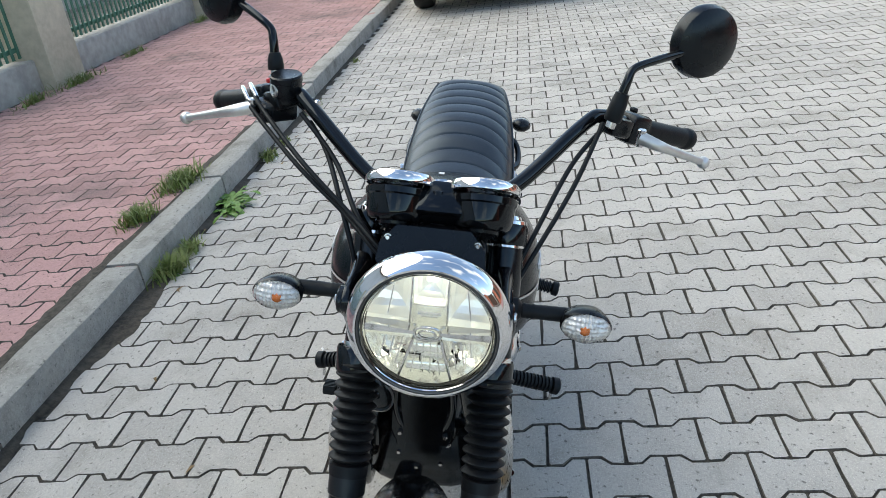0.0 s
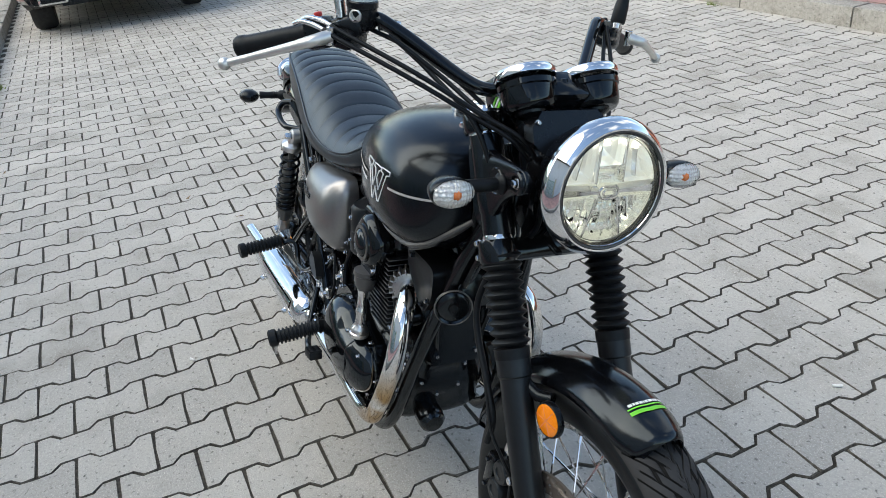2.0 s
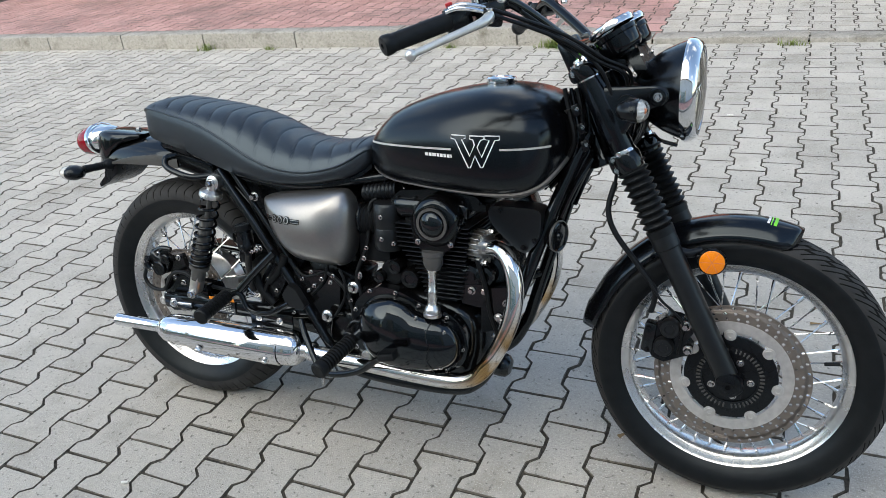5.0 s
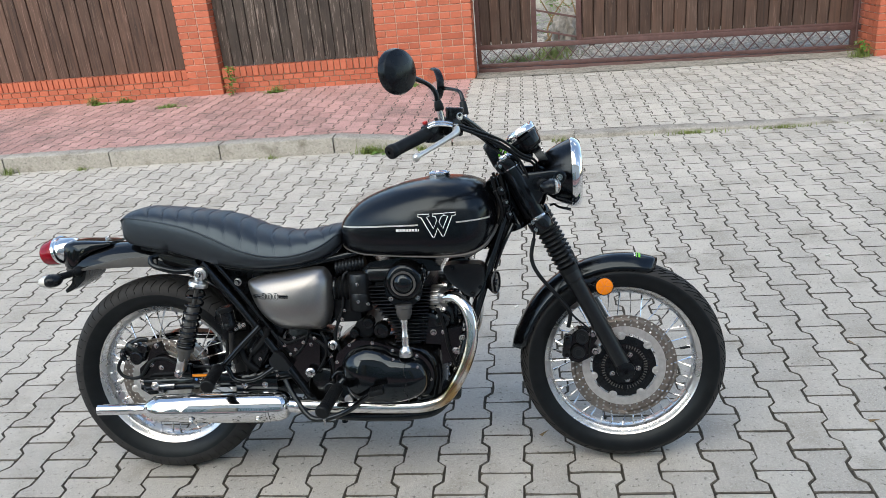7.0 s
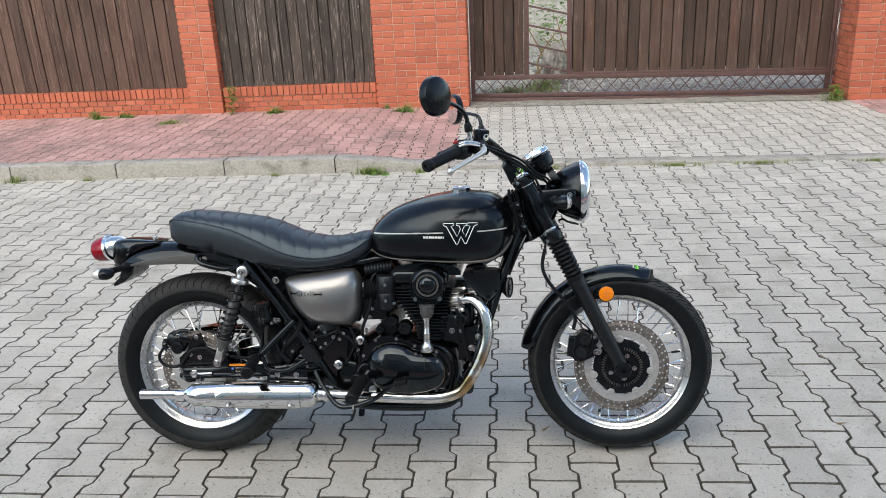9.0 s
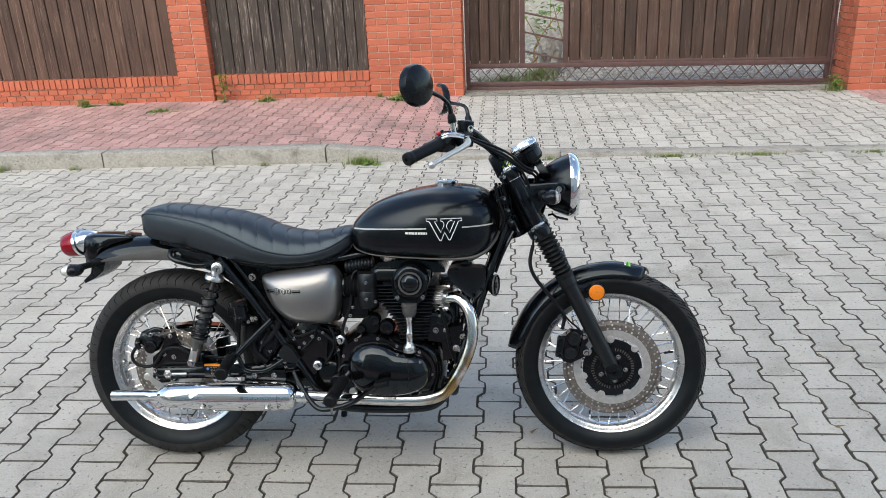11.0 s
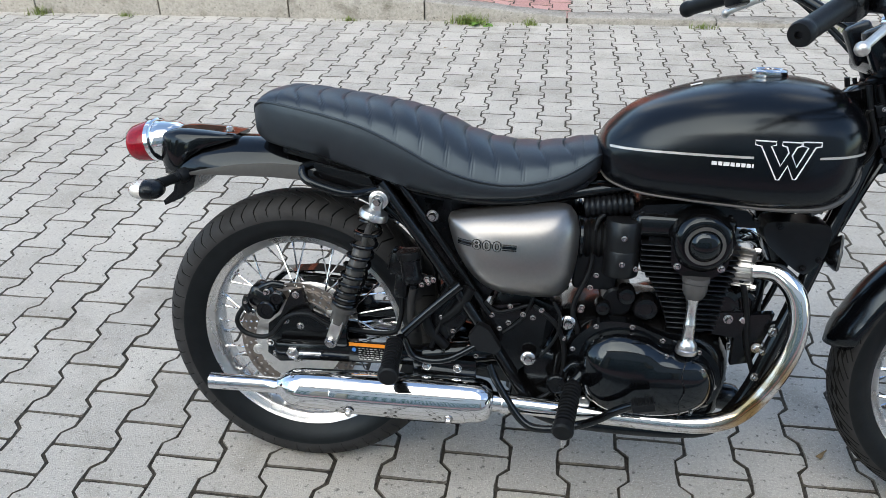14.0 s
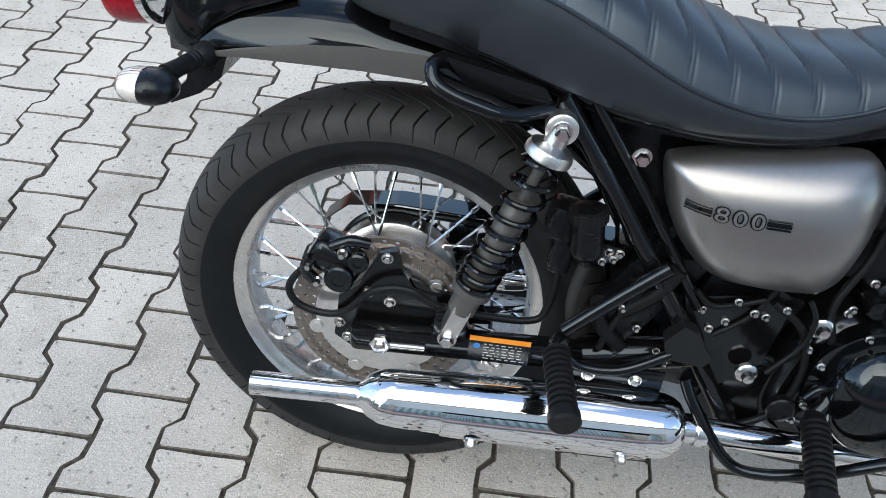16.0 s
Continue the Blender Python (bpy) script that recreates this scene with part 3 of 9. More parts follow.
def kerb_stone(name, x0, x1, y0, y1, h0, h1, material, owner, rng):
    """One kerb stone with a rounded, slightly chipped upper edge; its height may fall along x."""
    bm = B()
    n, rings = 8, []
    r = 0.018
    front = y0 if abs(y0) < abs(y1) else y1
    back = y1 if front == y0 else y0
    s = 1 if back > front else -1
    g = 0.006
    for k in range(n + 1):
        x = x0 + g + (x1 - x0 - 2 * g) * k / n
        h = h0 + (h1 - h0) * k / n + rng.uniform(-0.003, 0.003)
        c = rng.uniform(0.6, 1.5)
        rings.append([(x, front, -0.08), (x, front + s * 0.004, h - r * c), (x, front + s * r * 0.35 * c, h - r * 0.3), (x, front + s * r * c, h), (x, back - s * 0.006, h), (x, back, h - 0.006), (x, back, -0.08)])
    skin(bm, rings)
    return part(name, bm, material, owner, angle=50)


def kerbs():
    rng = random.Random(4)
    near = thing("kerb_near", "row of worn grey concrete kerb stones with a dirty gutter", "kerb", kind="structure")
    x = -30.05
    while x < 12:
        kerb_stone("kerb_stone", x, x + 1.0, KERB_NEAR - 0.15, KERB_NEAR, 0.125 + rng.uniform(-0.008, 0.008), 0.125 + rng.uniform(-0.008, 0.008), M_KERBDIRTY, near, rng)
        x += 1.0
    far = thing("kerb_far", "row of grey concrete kerb stones, lowered at the gate", "kerb", kind="structure")
    x = -11.95
    while x < 9:
        full, low = 0.135, 0.045
        ha = full if x < -0.99 else low
        hb = full if x + 1.0 < -0.9 else low
        if -1.0 < x < -0.9:
            ha = full
        f = -0.012 * max(0.0, x) if x > 0 else 0
        kerb_stone("kerb_stone", x, x + 1.0, KERB_FAR, KERB_FAR + 0.17, ha + f, hb + f, M_KERB, far, rng)
        x += 1.0


kerbs()


# ---- far fence: brick plinths and piers, boards, sliding gate ----
WALL_Y = 6.86


def brick_mesh(name, lx, ly, lz, material):
    bm = B()
    box(bm, (0, 0, 0), (lx, ly, lz), bevel=0.004, seg=1)
    return finish(bm, name, material, 30)


BRICK = brick_mesh("brick", 0.2415, 0.11, 0.0655, M_BRICK)
HALF = brick_mesh("half_brick", 0.1170, 0.11, 0.0655, M_BRICK)
ROWLOCK = brick_mesh("rowlock_brick", 0.064, 0.13, 0.112, M_BRICK)


def masonry(name, x0, x1, z0, z1, y, depth, label, rowlock=False, mortar=M_MORTAR):
    """A brick body with its bricks proud of the mortar on the street side and at both ends."""
    rng = random.Random(int(x0 * 100) + 7)
    owner = thing(name, label, "brick wall", kind="structure")
    bm = B()
    box(bm, ((x0 + x1) / 2, y + depth / 2 + 0.006, (z0 + z1) / 2 - 0.1), (x1 - x0 - 0.036, depth - 0.012, z1 - z0 + 0.2 - (0.012 if rowlock else 0)))
    part("mortar_core", bm, mortar, owner)
    top = z1 - (0.118 if rowlock else 0)
    rows = max(1, round((top - z0) / 0.0745))
    step = (top - z0) / rows
    for r in range(rows):
        z = z0 + (r + 0.5) * step
        x = x0
        odd = r % 2
        first = True
        while x < x1 - 0.02:
            ln = 0.122 if rowlock else (0.124 if odd else 0.25)
            if rowlock and odd and first:
                ln = 0.062
            first = False
            ln = min(ln, x1 - x)
            if x1 - (x + ln) < 0.05:
                ln = x1 - x
            if ln < 0.03:
                break
            me, real = (HALF, 0.126) if ln < 0.18 else (BRICK, 0.250)
            m = pose(x + ln / 2, y + 0.055 + rng.uniform(-0.0015, 0.0015), z, 0, rng.uniform(-0.4, 0.4), 0) @ Matrix.Diagonal((ln / real, 1, min(1.0, step / 0.0745), 1))
            share("brick", me, owner, m)
            x += ln
        for xe, sgn in ((x0, 1), (x1, -1)):
            yy = y + 0.115
            while yy < y + depth - 0.06 and not rowlock:
                share("brick", HALF, owner, pose(xe + sgn * 0.055, yy + 0.058, z, 0, 0, 90))
                yy += 0.122
    if rowlock:
        n = round((x1 - x0) / 0.0745)
        w = (x1 - x0) / n
        for k in range(n):
            share("brick", ROWLOCK, owner, pose(x0 + (k + 0.5) * w, y + 0.055 + rng.uniform(-0.002, 0.002), z1 - 0.056, 0, rng.uniform(-0.6, 0.6), 0) @ Matrix.Diagonal((w / 0.0745, 1, 1, 1)))
    return owner


def board_mesh(width, height, rng):
    bm = B()
    n = 6
    rings = []
    for k in range(n + 1):
        z = height * k / n
        w = width / 2 - 0.002 + rng.uniform(-0.0012, 0.0012)
        rings.append([(-w, -0.011, z), (-w + 0.003, -0.014, z), (w - 0.003, -0.014, z), (w, -0.011, z), (w, 0.012, z), (-w, 0.012, z)])
    skin(bm, rings)
    return bm


def board_panel(name, x0, x1, z0, z1, y, material, label, width=0.13, parent=None, tilt=0.0):
    rng = random.Random(int(abs(x0) * 50) + 3)
    owner = parent or thing(name, label, "fence panel")
    meshes = [finish(board_mesh(width, z1 - z0, rng), "board", material, 30) for _ in range(3)]
    n = max(1, round((x1 - x0) / width))
    w = (x1 - x0) / n
    for f in (0.22, 0.80):
        bm = B()
        box(bm, ((x0 + x1) / 2, y + 0.028, z0 + (z1 - z0) * f), (x1 - x0 - 0.01, 0.025, 0.09), (0, -math.degrees(math.atan(tilt)), 0))
        part("cross_rail", bm, material, owner)
    bm = B()
    bar(bm, (x0 + 0.004, y + 0.05, (z0 + z1) / 2 + 0.012 + tilt * (x0 - 0.1)), (x1 - 0.004, y + 0.05, (z0 + z1) / 2 + 0.012 + tilt * (x1 - 0.1)), 0.012, z1 - z0 - 0.03)
    part("backing", bm, material, owner)
    for k in range(n):
        x = x0 + (k + 0.5) * w
        share("board", meshes[k % 3], owner, pose(x, y + rng.uniform(-0.007, 0.007), z0 + tilt * (x - 0.1) + rng.uniform(-0.006, 0.004), 0, rng.uniform(-0.25, 0.25), 0) @ Matrix.Diagonal((w / width * rng.uniform(0.93, 0.965), 1, 1, 1)))
    return owner


def far_fence():
    zt = 2.05
    masonry("brick_plinth", -9.6, -3.29, 0.11, 0.43, WALL_Y, 0.26, "low orange-red brick plinth with an upright top course", True, M_GREYMORTAR)
    masonry("brick_plinth", -2.87, -0.99, 0.11, 0.42, WALL_Y, 0.26, "low orange-red brick plinth between two brick piers", True, M_GREYMORTAR)
    masonry("brick_pier", -3.29, -2.87, 0.11, zt, WALL_Y - 0.045, 0.36, "narrow orange-red brick fence pier with pale joints")
    masonry("brick_pier", -0.99, 0.115, 0.10, zt, WALL_Y - 0.03, 0.40, "wide orange-red brick gate pier with pale joints")
    masonry("brick_pier", 4.40, 5.5, 0.03, zt, WALL_Y - 0.06, 0.50, "orange-red brick pier at the far end of the gate")
    board_panel("timber_panel", -9.6, -3.30, 0.435, 1.95, WALL_Y + 0.07, M_WOODBROWN, "dark brown stained upright boards above the brick plinth", 0.15)
    board_panel("timber_panel", -2.86, -1.0, 0.425, 1.95, WALL_Y + 0.07, M_WOODGREY, "weathered grey-brown upright boards with knots between brick piers", 0.125)
    cap = thing("fence_closing_wall", "plain boards continuing the fence", "fence", kind="structure")
    bm = B()
    box(bm, (-24, WALL_Y + 0.15, 0.9), (28.8, 0.2, 2.0))
    part("wall", bm, M_WOODBROWN, cap)
    bm = B()
    box(bm, (17, WALL_Y + 0.15, 0.9), (22.9, 0.2, 2.0))
    part("wall", bm, M_WOODBROWN, cap)


far_fence()


def sliding_gate():
    """Steel sliding gate: bottom beam, lattice band, boards, and a window of slanting bars."""
    y, x0, x1, fall = 7.22, 0.13, 4.40, -0.019
    zz = lambda x, z: z + fall * (x - 0.1)
    gate = thing("sliding_gate", "brown-red steel sliding gate with dark boards and a lattice band", "gate")
    def hbar(name, xa, xb, z, hgt, dep=0.06, dy=0.0):
        bm = B()
        bar(bm, (xa, y + dy, zz(xa, z)), (xb, y + dy, zz(xb, z)), dep, hgt, bevel=0.004)
        part(name, bm, M_GATESTEEL, gate)
    hbar("bottom_beam", x0, x1, 0.092, 0.100, 0.09)
    hbar("bottom_rail", x0, x1, 0.172, 0.045, 0.05)
    hbar("middle_rail", x0, x1, 0.385, 0.055, 0.05)
    hbar("board_rail", 1.33, x1 - 0.06, 0.427, 0.03, 0.04)
    hbar("top_rail", x0, x1, 1.95, 0.06, 0.05)
    for x, w, zf in ((0.15, 0.05, 0.19), (0.80, 0.06, 0.40), (1.31, 0.06, 0.40), (4.33, 0.06, 0.19)):
        bm = B()
        bar(bm, (x, y, zz(x, zf)), (x, y, zz(x, 1.95)), w, 0.044, up=(0, 1, 0), bevel=0.004)
        part("upright", bm, M_GATESTEEL, gate)
    n = 29
    w = (x1 - x0 - 0.06) / n
    for k in range(n):
        xa = x0 + 0.02 + k * w
        for a, b in ((0.195, 0.36), (0.36, 0.195)):
            bm = B()
            bar(bm, (xa, y + (0.005 if a < b else -0.005), zz(xa, a)), (xa + w, y + (0.005 if a < b else -0.005), zz(xa + w, b)), 0.008, 0.021, up=(0, 1, 0))
            part("lattice_bar", bm, M_GATESTEEL, gate)
    for k in range(6):
        z = 0.55 + 0.22 * k
        bm = B()
        bar(bm, (0.83, y, zz(0.83, z)), (1.28, y, zz(1.28, z - 0.1)), 0.02, 0.022, bevel=0.002)
        part("slanting_bar", bm, M_GATESTEEL, gate)
    bm = B()
    bar(bm, (1.08, y + 0.02, 0.41), (1.08, y + 0.02, 0.50), 0.02, 0.02, up=(0, 1, 0))
    part("stub_bar", bm, M_GATESTEEL, gate)
    board_panel("", 0.175, 0.77, 0.415, 1.93, y, M_WOODGATE, "", 0.12, gate, fall)
    board_panel("", 1.345, 4.30, 0.415 + 0.025, 1.93, y, M_WOODGATE, "", 0.128, gate, fall)
    bm = B()
    tube(bm, [(4.345, y - 0.05, 0.15), (4.345, y - 0.05, 0.72), (4.31, y - 0.05, 0.78), (4.31, y - 0.05, 0.95), (4.345, y - 0.05, 1.0), (4.345, y - 0.05, 1.9)], 0.012, 8, 2)
    part("guide_tube", bm, M_GATESTEEL, gate)
    sheet("gate_sill", 0.12, 6.80, 4.40, 7.35, 0.06, M_SILL, "rough grey concrete and grit strip under the gate", "concrete sill", 30, 2, lambda x, y: far_z(x, 6.9) + 0.006 + 0.004 * math.sin(x * 9))
    sheet("yard", -6, 7.36, 10, 22, 0.03, M_GRAVEL, "pale gravel yard behind the gate", "gravel yard")
    back = thing("yard_back_wall", "plain grey-green wall at the back of the yard", "wall", kind="structure")
    bm = B()
    box(bm, (2, 16, 1.2), (16, 0.25, 2.4))
    part("wall", bm, M_CONCRETE, back)
    rng = random.Random(12)
    bm = B()
    for _ in range(2600):
        c = Vector((rng.uniform(-0.1, 4.7), 7.4 + 5.0 * rng.random() ** 1.6, 0.035))
        k = rng.uniform(0.012, 0.042)
        tip = [c + Vector((math.cos(a) * k * rng.uniform(0.7, 1.3), math.sin(a) * k * rng.uniform(0.7, 1.3), rng.uniform(-0.004, 0.006))) for a in (0, 1.26, 2.5, 3.8, 5.0)]
        skin(bm, [[p - Vector((0, 0, 0.012)) for p in tip], tip, [c + (p - c) * 0.5 + Vector((0, 0, k * 0.5)) for p in tip]])
    stones = new("gravel_stones", finish(bm, "gravel_stones", M_STONE, 20))
    tagged(stones, "loose grey gravel stones in the yard", "gravel", kind="stuff")
    for k in range(7):
        bm = B()
        a = Vector((0.95 + 0.12 * k, 9.6 + 0.25 * (k % 3), 0.05))
        tube(bm, [a, a + Vector((rng.uniform(-0.1, 0.2), 0.1, 0.25)), a + Vector((rng.uniform(-0.3, 0.4), 0.2, rng.uniform(0.4, 0.9)))], [0.018, 0.013, 0.005], 8, 5)
        tagged(new("dry_branch", finish(bm, "dry_branch", M_DRYLEAF, 60)), "bare brown branch standing in the yard", "branch", "branches in the yard")
    post = thing("yard_post", "old yellowish wooden post standing in the yard", "post")
    bm = B()
    rod(bm, (1.62, 9.2, 0.03), (1.66, 9.2, 1.7), 0.045, 10, 0.04)
    part("post", bm, M_WOODGREY, post)
    sack = thing("yard_sack", "crumpled pale plastic sack leaning in the yard", "sack")
    bm = B()
    rng = random.Random(2)
    bmesh.ops.create_icosphere(bm, subdivisions=4, radius=1.0)
    for v in bm.verts:
        q = v.co.copy()
        k = 1 + 0.35 * noise.noise(q * 1.7) + 0.25 * noise.noise(q * 4) + 0.12 * noise.noise(q * 9)
        v.co = Vector((q.x * 0.17 * k + 1.25, q.y * 0.14 * k + 9.0, 0.27 + q.z * 0.30 * k))
    part("sack", bm, M_SACK, sack, angle=35)


sliding_gate()


# ---- near fence ----
def near_fence():
    y = -4.02
    for k, xc in enumerate((-12.35, -8.72, -5.08, -1.44, 2.2)):
        pier = thing("fence_post", "square yellowed plaster fence post with stained foot", "fence post", "posts of the near fence")
        bm = B()
        box(bm, (xc, y, 1.05), (0.5, 0.42, 1.9), bevel=0.015)
        part("shaft", bm, M_PLASTER, pier)
        bm = B()
        box(bm, (xc, y, 2.04), (0.58, 0.5, 0.08), bevel=0.015)
        part("cap", bm, M_CONCRETE, pier)
        bm = B()
        xa, xb = xc + 0.25, xc + 3.38
        if k == 4:
            continue
        pl = thing("fence_plinth", "weathered grey concrete plinth under the green railing", "plinth", "plinths of the near fence")
        box(bm, ((xa + xb) / 2, y - 0.05, 0.22), (xb - xa, 0.26, 0.36), bevel=0.02)
        part("plinth", bm, M_CONCRETE, pl)
        rail = thing("railing", "green painted steel railing of upright flat bars", "railing", "railings of the near fence")
        for z in (0.50, 1.75):
            bm = B()
            bar(bm, (xa, y - 0.05, z), (xb, y - 0.05, z), 0.03, 0.04, bevel=0.003)
            part("rail", bm, M_GREENPAINT, rail)
        bm = B()
        box(bm, (0, 0, 0), (0.035, 0.012, 1.42), bevel=0.002, seg=1)
        me = finish(bm, "upright_bar", M_GREENPAINT)
        n = 34
        for i in range(n):
            share("upright_bar", me, rail, pose(xa + (i + 0.5) * (xb - xa) / n, y - 0.02, 1.135))
    ext = thing("near_closing_wall", "plain pale wall continuing the near fence", "wall", kind="structure")
    bm = B()
    box(bm, (-28, -9.0, 1.2), (44, 0.3, 2.6))
    part("wall", bm, M_CONCRETE, ext)
    # Added out of view: blocks light on the near side, its pale walls reflect some.
    house = thing("unseen_house", "plain unseen house added behind the near fence to shade the near side", "house", kind="structure")
    bm = B()
    box(bm, (6.0, -9.7, 2.9), (19.0, 8.0, 6.2))
    part("wall", bm, M_HOUSE, house)
    bm = B()
    skin(bm, [[(x, -14.2, 5.9), (x, -5.3, 5.9), (x, -9.7, 8.4)] for x in (-3.9, 15.9)])
    part("roof", bm, M_ROOF, house)


near_fence()


# ---- parked car at the end of the street ----
def parked_car():
    car = thing("parked_car", "black parked car seen from behind, dark tyres and chrome exhaust trims", "car")
    xr, yc = -7.22, -0.04

    def section(x, half, z0, z1, top):
        """One cross-section of the body, from sill to roof."""
        k = top
        return [(x, yc - half * 0.92, z0), (x, yc - half, z0 + 0.12), (x, yc - half, z1 * 0.55 + z0 * 0.45), (x, yc - half * 0.96, z1), (x, yc - half * k, z1 + 0.02),
                (x, yc + half * k, z1 + 0.02), (x, yc + half * 0.96, z1), (x, yc + half, z1 * 0.55 + z0 * 0.45), (x, yc + half, z0 + 0.12), (x, yc + half * 0.92, z0)]
    bm = B()
    rings = [section(xr - d, hw, z0, z1, 0.9) for d, hw, z0, z1 in ((0.0, 0.80, 0.40, 0.80), (0.05, 0.90, 0.30, 0.98), (0.25, 0.96, 0.26, 1.06), (0.8, 0.98, 0.25, 1.08), (2.4, 0.98, 0.24, 1.04), (3.6, 0.97, 0.25, 0.98), (4.3, 0.93, 0.28, 0.86), (4.55, 0.78, 0.38, 0.70))]
    skin(bm, rings)
    part("body", bm, M_CARPAINT, car)
    bm = B()
    rings = [section(xr - d, hw, 1.04, z1, 0.8) for d, hw, z1 in ((0.25, 0.80, 1.06), (0.75, 0.72, 1.50), (1.2, 0.70, 1.60), (2.3, 0.70, 1.58), (3.1, 0.78, 1.06))]
    skin(bm, rings)
    part("cabin", bm, M_CARGLASS, car)
    bm = B()
    box(bm, (xr - 0.02, yc, 0.42), (0.14, 1.66, 0.20), bevel=0.05, seg=3)
    part("bumper", bm, M_PLASTIC, car)
    bm = B()
    box(bm, (xr + 0.0, yc, 0.33), (0.12, 1.1, 0.08), bevel=0.02)
    part("diffuser", bm, M_PLASTIC, car)
    for s in (-1, 1):
        bm = B()
        box(bm, (xr + 0.055, yc + s * 0.62, 0.37), (0.06, 0.28, 0.09), bevel=0.018, seg=3)
        trim = part("exhaust_trim", bm, M_CHROME, car, "chrome exhaust trim")
        bm = B()
        box(bm, (xr + 0.083, yc + s * 0.62, 0.37), (0.012, 0.235, 0.055), bevel=0.01)
        part("opening", bm, M_PLASTIC, trim)
        bm = B()
        box(bm, (xr - 0.02, yc + s * 0.72, 0.86), (0.08, 0.34, 0.12), bevel=0.02)
        part("tail_lamp", bm, M_REDCORE, car, "red tail lamp")
    for d in (0.75, 3.5):
        for s in (-1, 1):
            c = (xr - d, yc + s * 0.78, 0.335)
            bm = B()
            lathe(bm, (c[0], c[1] - 0.115, c[2]), (0, 1, 0), [(0.20, 0.0), (0.305, 0.0), (0.33, 0.03), (0.335, 0.06), (0.335, 0.17), (0.33, 0.20), (0.305, 0.23), (0.20, 0.23)], 40)
            wheel = part("wheel", bm, M_TYRE, car, "black road tyre")
            bm = B()
            lathe(bm, (c[0], c[1] + s * 0.08, c[2]), (0, s, 0), [(0.02, 0.03), (0.19, 0.03), (0.21, 0.0)], 24)
            part("rim", bm, M_ALU, wheel)


parked_car()


# ---- weeds, grass, litter ----
def blade(bm, base, length, bend, yaw, width, segs=4):
    d = Vector((math.cos(yaw), math.sin(yaw), 0))
    s = Vector((-d.y, d.x, 0)) * width
    rows = []
    for k in range(segs + 1):
        t = k / segs
        q = Vector(base) + d * (bend * length * t * t) + Vector((0, 0, length * t * (1 - 0.35 * bend * t)))
        rows.append((q - s * (1 - t) ** 0.7, q + s * (1 - t) ** 0.7))
    vs = [(bm.verts.new(a), bm.verts.new(b)) for a, b in rows[:-1]]
    tip = bm.verts.new(rows[-1][0])
    for a, b in zip(vs, vs[1:]):
        bm.faces.new((a[0], a[1], b[1], b[0]))
    bm.faces.new((vs[-1][0], vs[-1][1], tip))


def tuft(name, x, y, z, size, count, spread, label, material=None, width=0.003, seed=0, category="grass tuft"):
    rng = random.Random(seed + int(1000 * abs(x) + 77 * abs(y)))
    bm = B()
    for _ in range(count):
        a, r = rng.uniform(0, math.tau), abs(rng.gauss(0, 0.5))
        blade(bm, (r * spread[0] * math.cos(a), r * spread[1] * math.sin(a), 0), size * rng.uniform(0.45, 1.15), rng.uniform(0.2, 1.2), rng.uniform(0, math.tau), width * rng.uniform(0.7, 1.4))
    ob = new(name, finish(bm, name, material or M_GRASS, 80))
    ob.location = (x, y, z)
    return tagged(ob, label, category, "weeds along kerbs and fence", "stuff")


def leafy(name, x, y, z, size, count, label, seed=0, stem=0.0, wide=0.0):
    """A clump of broad notched leaves, or a stalk with leaves."""
    rng = random.Random(seed + 5)
    bm = B()
    for k in range(count):
        yaw, ln = rng.uniform(0, math.tau), size * rng.uniform(0.6, 1.1)
        d = Vector((math.cos(yaw), math.sin(yaw), 0))
        s = Vector((-d.y, d.x, 0))
        lift, h0 = rng.uniform(0.2, 0.8), stem * rng.uniform(0.05, 1.0)
        root = Vector((rng.gauss(0, wide), rng.gauss(0, wide * 0.4), 0))
        ring = []
        for t, w in ((0, 0.02), (0.25, 0.13), (0.4, 0.09), (0.55, 0.2), (0.68, 0.13), (0.82, 0.17), (1, 0.0)):
            q = root + Vector((0, 0, h0)) + d * ln * t + Vector((0, 0, ln * (lift * t - 0.55 * t * t)))
            ring.append((q - s * w * ln, q + Vector((0, 0, -0.03 * ln)), q + s * w * ln))
        vs = [[bm.verts.new(q) for q in r] for r in ring]
        for a, b in zip(vs, vs[1:]):
            for i in range(2):
                bm.faces.new((a[i], a[i + 1], b[i + 1], b[i]))
    if stem:
        tube(bm, [(0, 0, 0), (0.01, 0.01, stem * 0.5), (-0.01, 0.0, stem)], 0.004, 6, 3)
    ob = new(name, finish(bm, name, M_WEED, 80))
    ob.location = (x, y, z)
    return tagged(ob, label, "weed", "weeds along kerbs and fence", "stuff")


# ---- the motorcycle, built upright and leant on its side stand ----
bike = thing("motorcycle", "satin black retro motorcycle with chrome exhausts, leaning on its side stand", "motorcycle", at=pose(0, 0.085, 0, -11.2, 0, 0))
REAR, FRONT = Vector((-0.54, 0.0, 0.325)), Vector((0.938, 0.012, 0.322))
FY = 0.012
RAKE = Vector((0.319, 0, -0.638)).normalized()


def bolt(parent, at, direction, r=0.008, depth=0.006, material=None, name="bolt"):
    """A domed hexagon bolt on a washer."""
    d = Vector(direction).normalized()
    bm = B()
    lathe(bm, Vector(at), d, [(r * 1.22, 0), (r * 1.22, depth * 0.25), (r * 0.95, depth * 0.25)], 14)
    lathe(bm, Vector(at) + d * depth * 0.25, d, [(r * 0.9, 0), (r * 0.9, depth * 0.7), (r * 0.68, depth)], 6)
    lathe(bm, Vector(at) + d * depth, d, [(r * 0.45, 0), (r * 0.36, depth * 0.12)], 8)
    return part(name, bm, material or M_ZINC, parent)


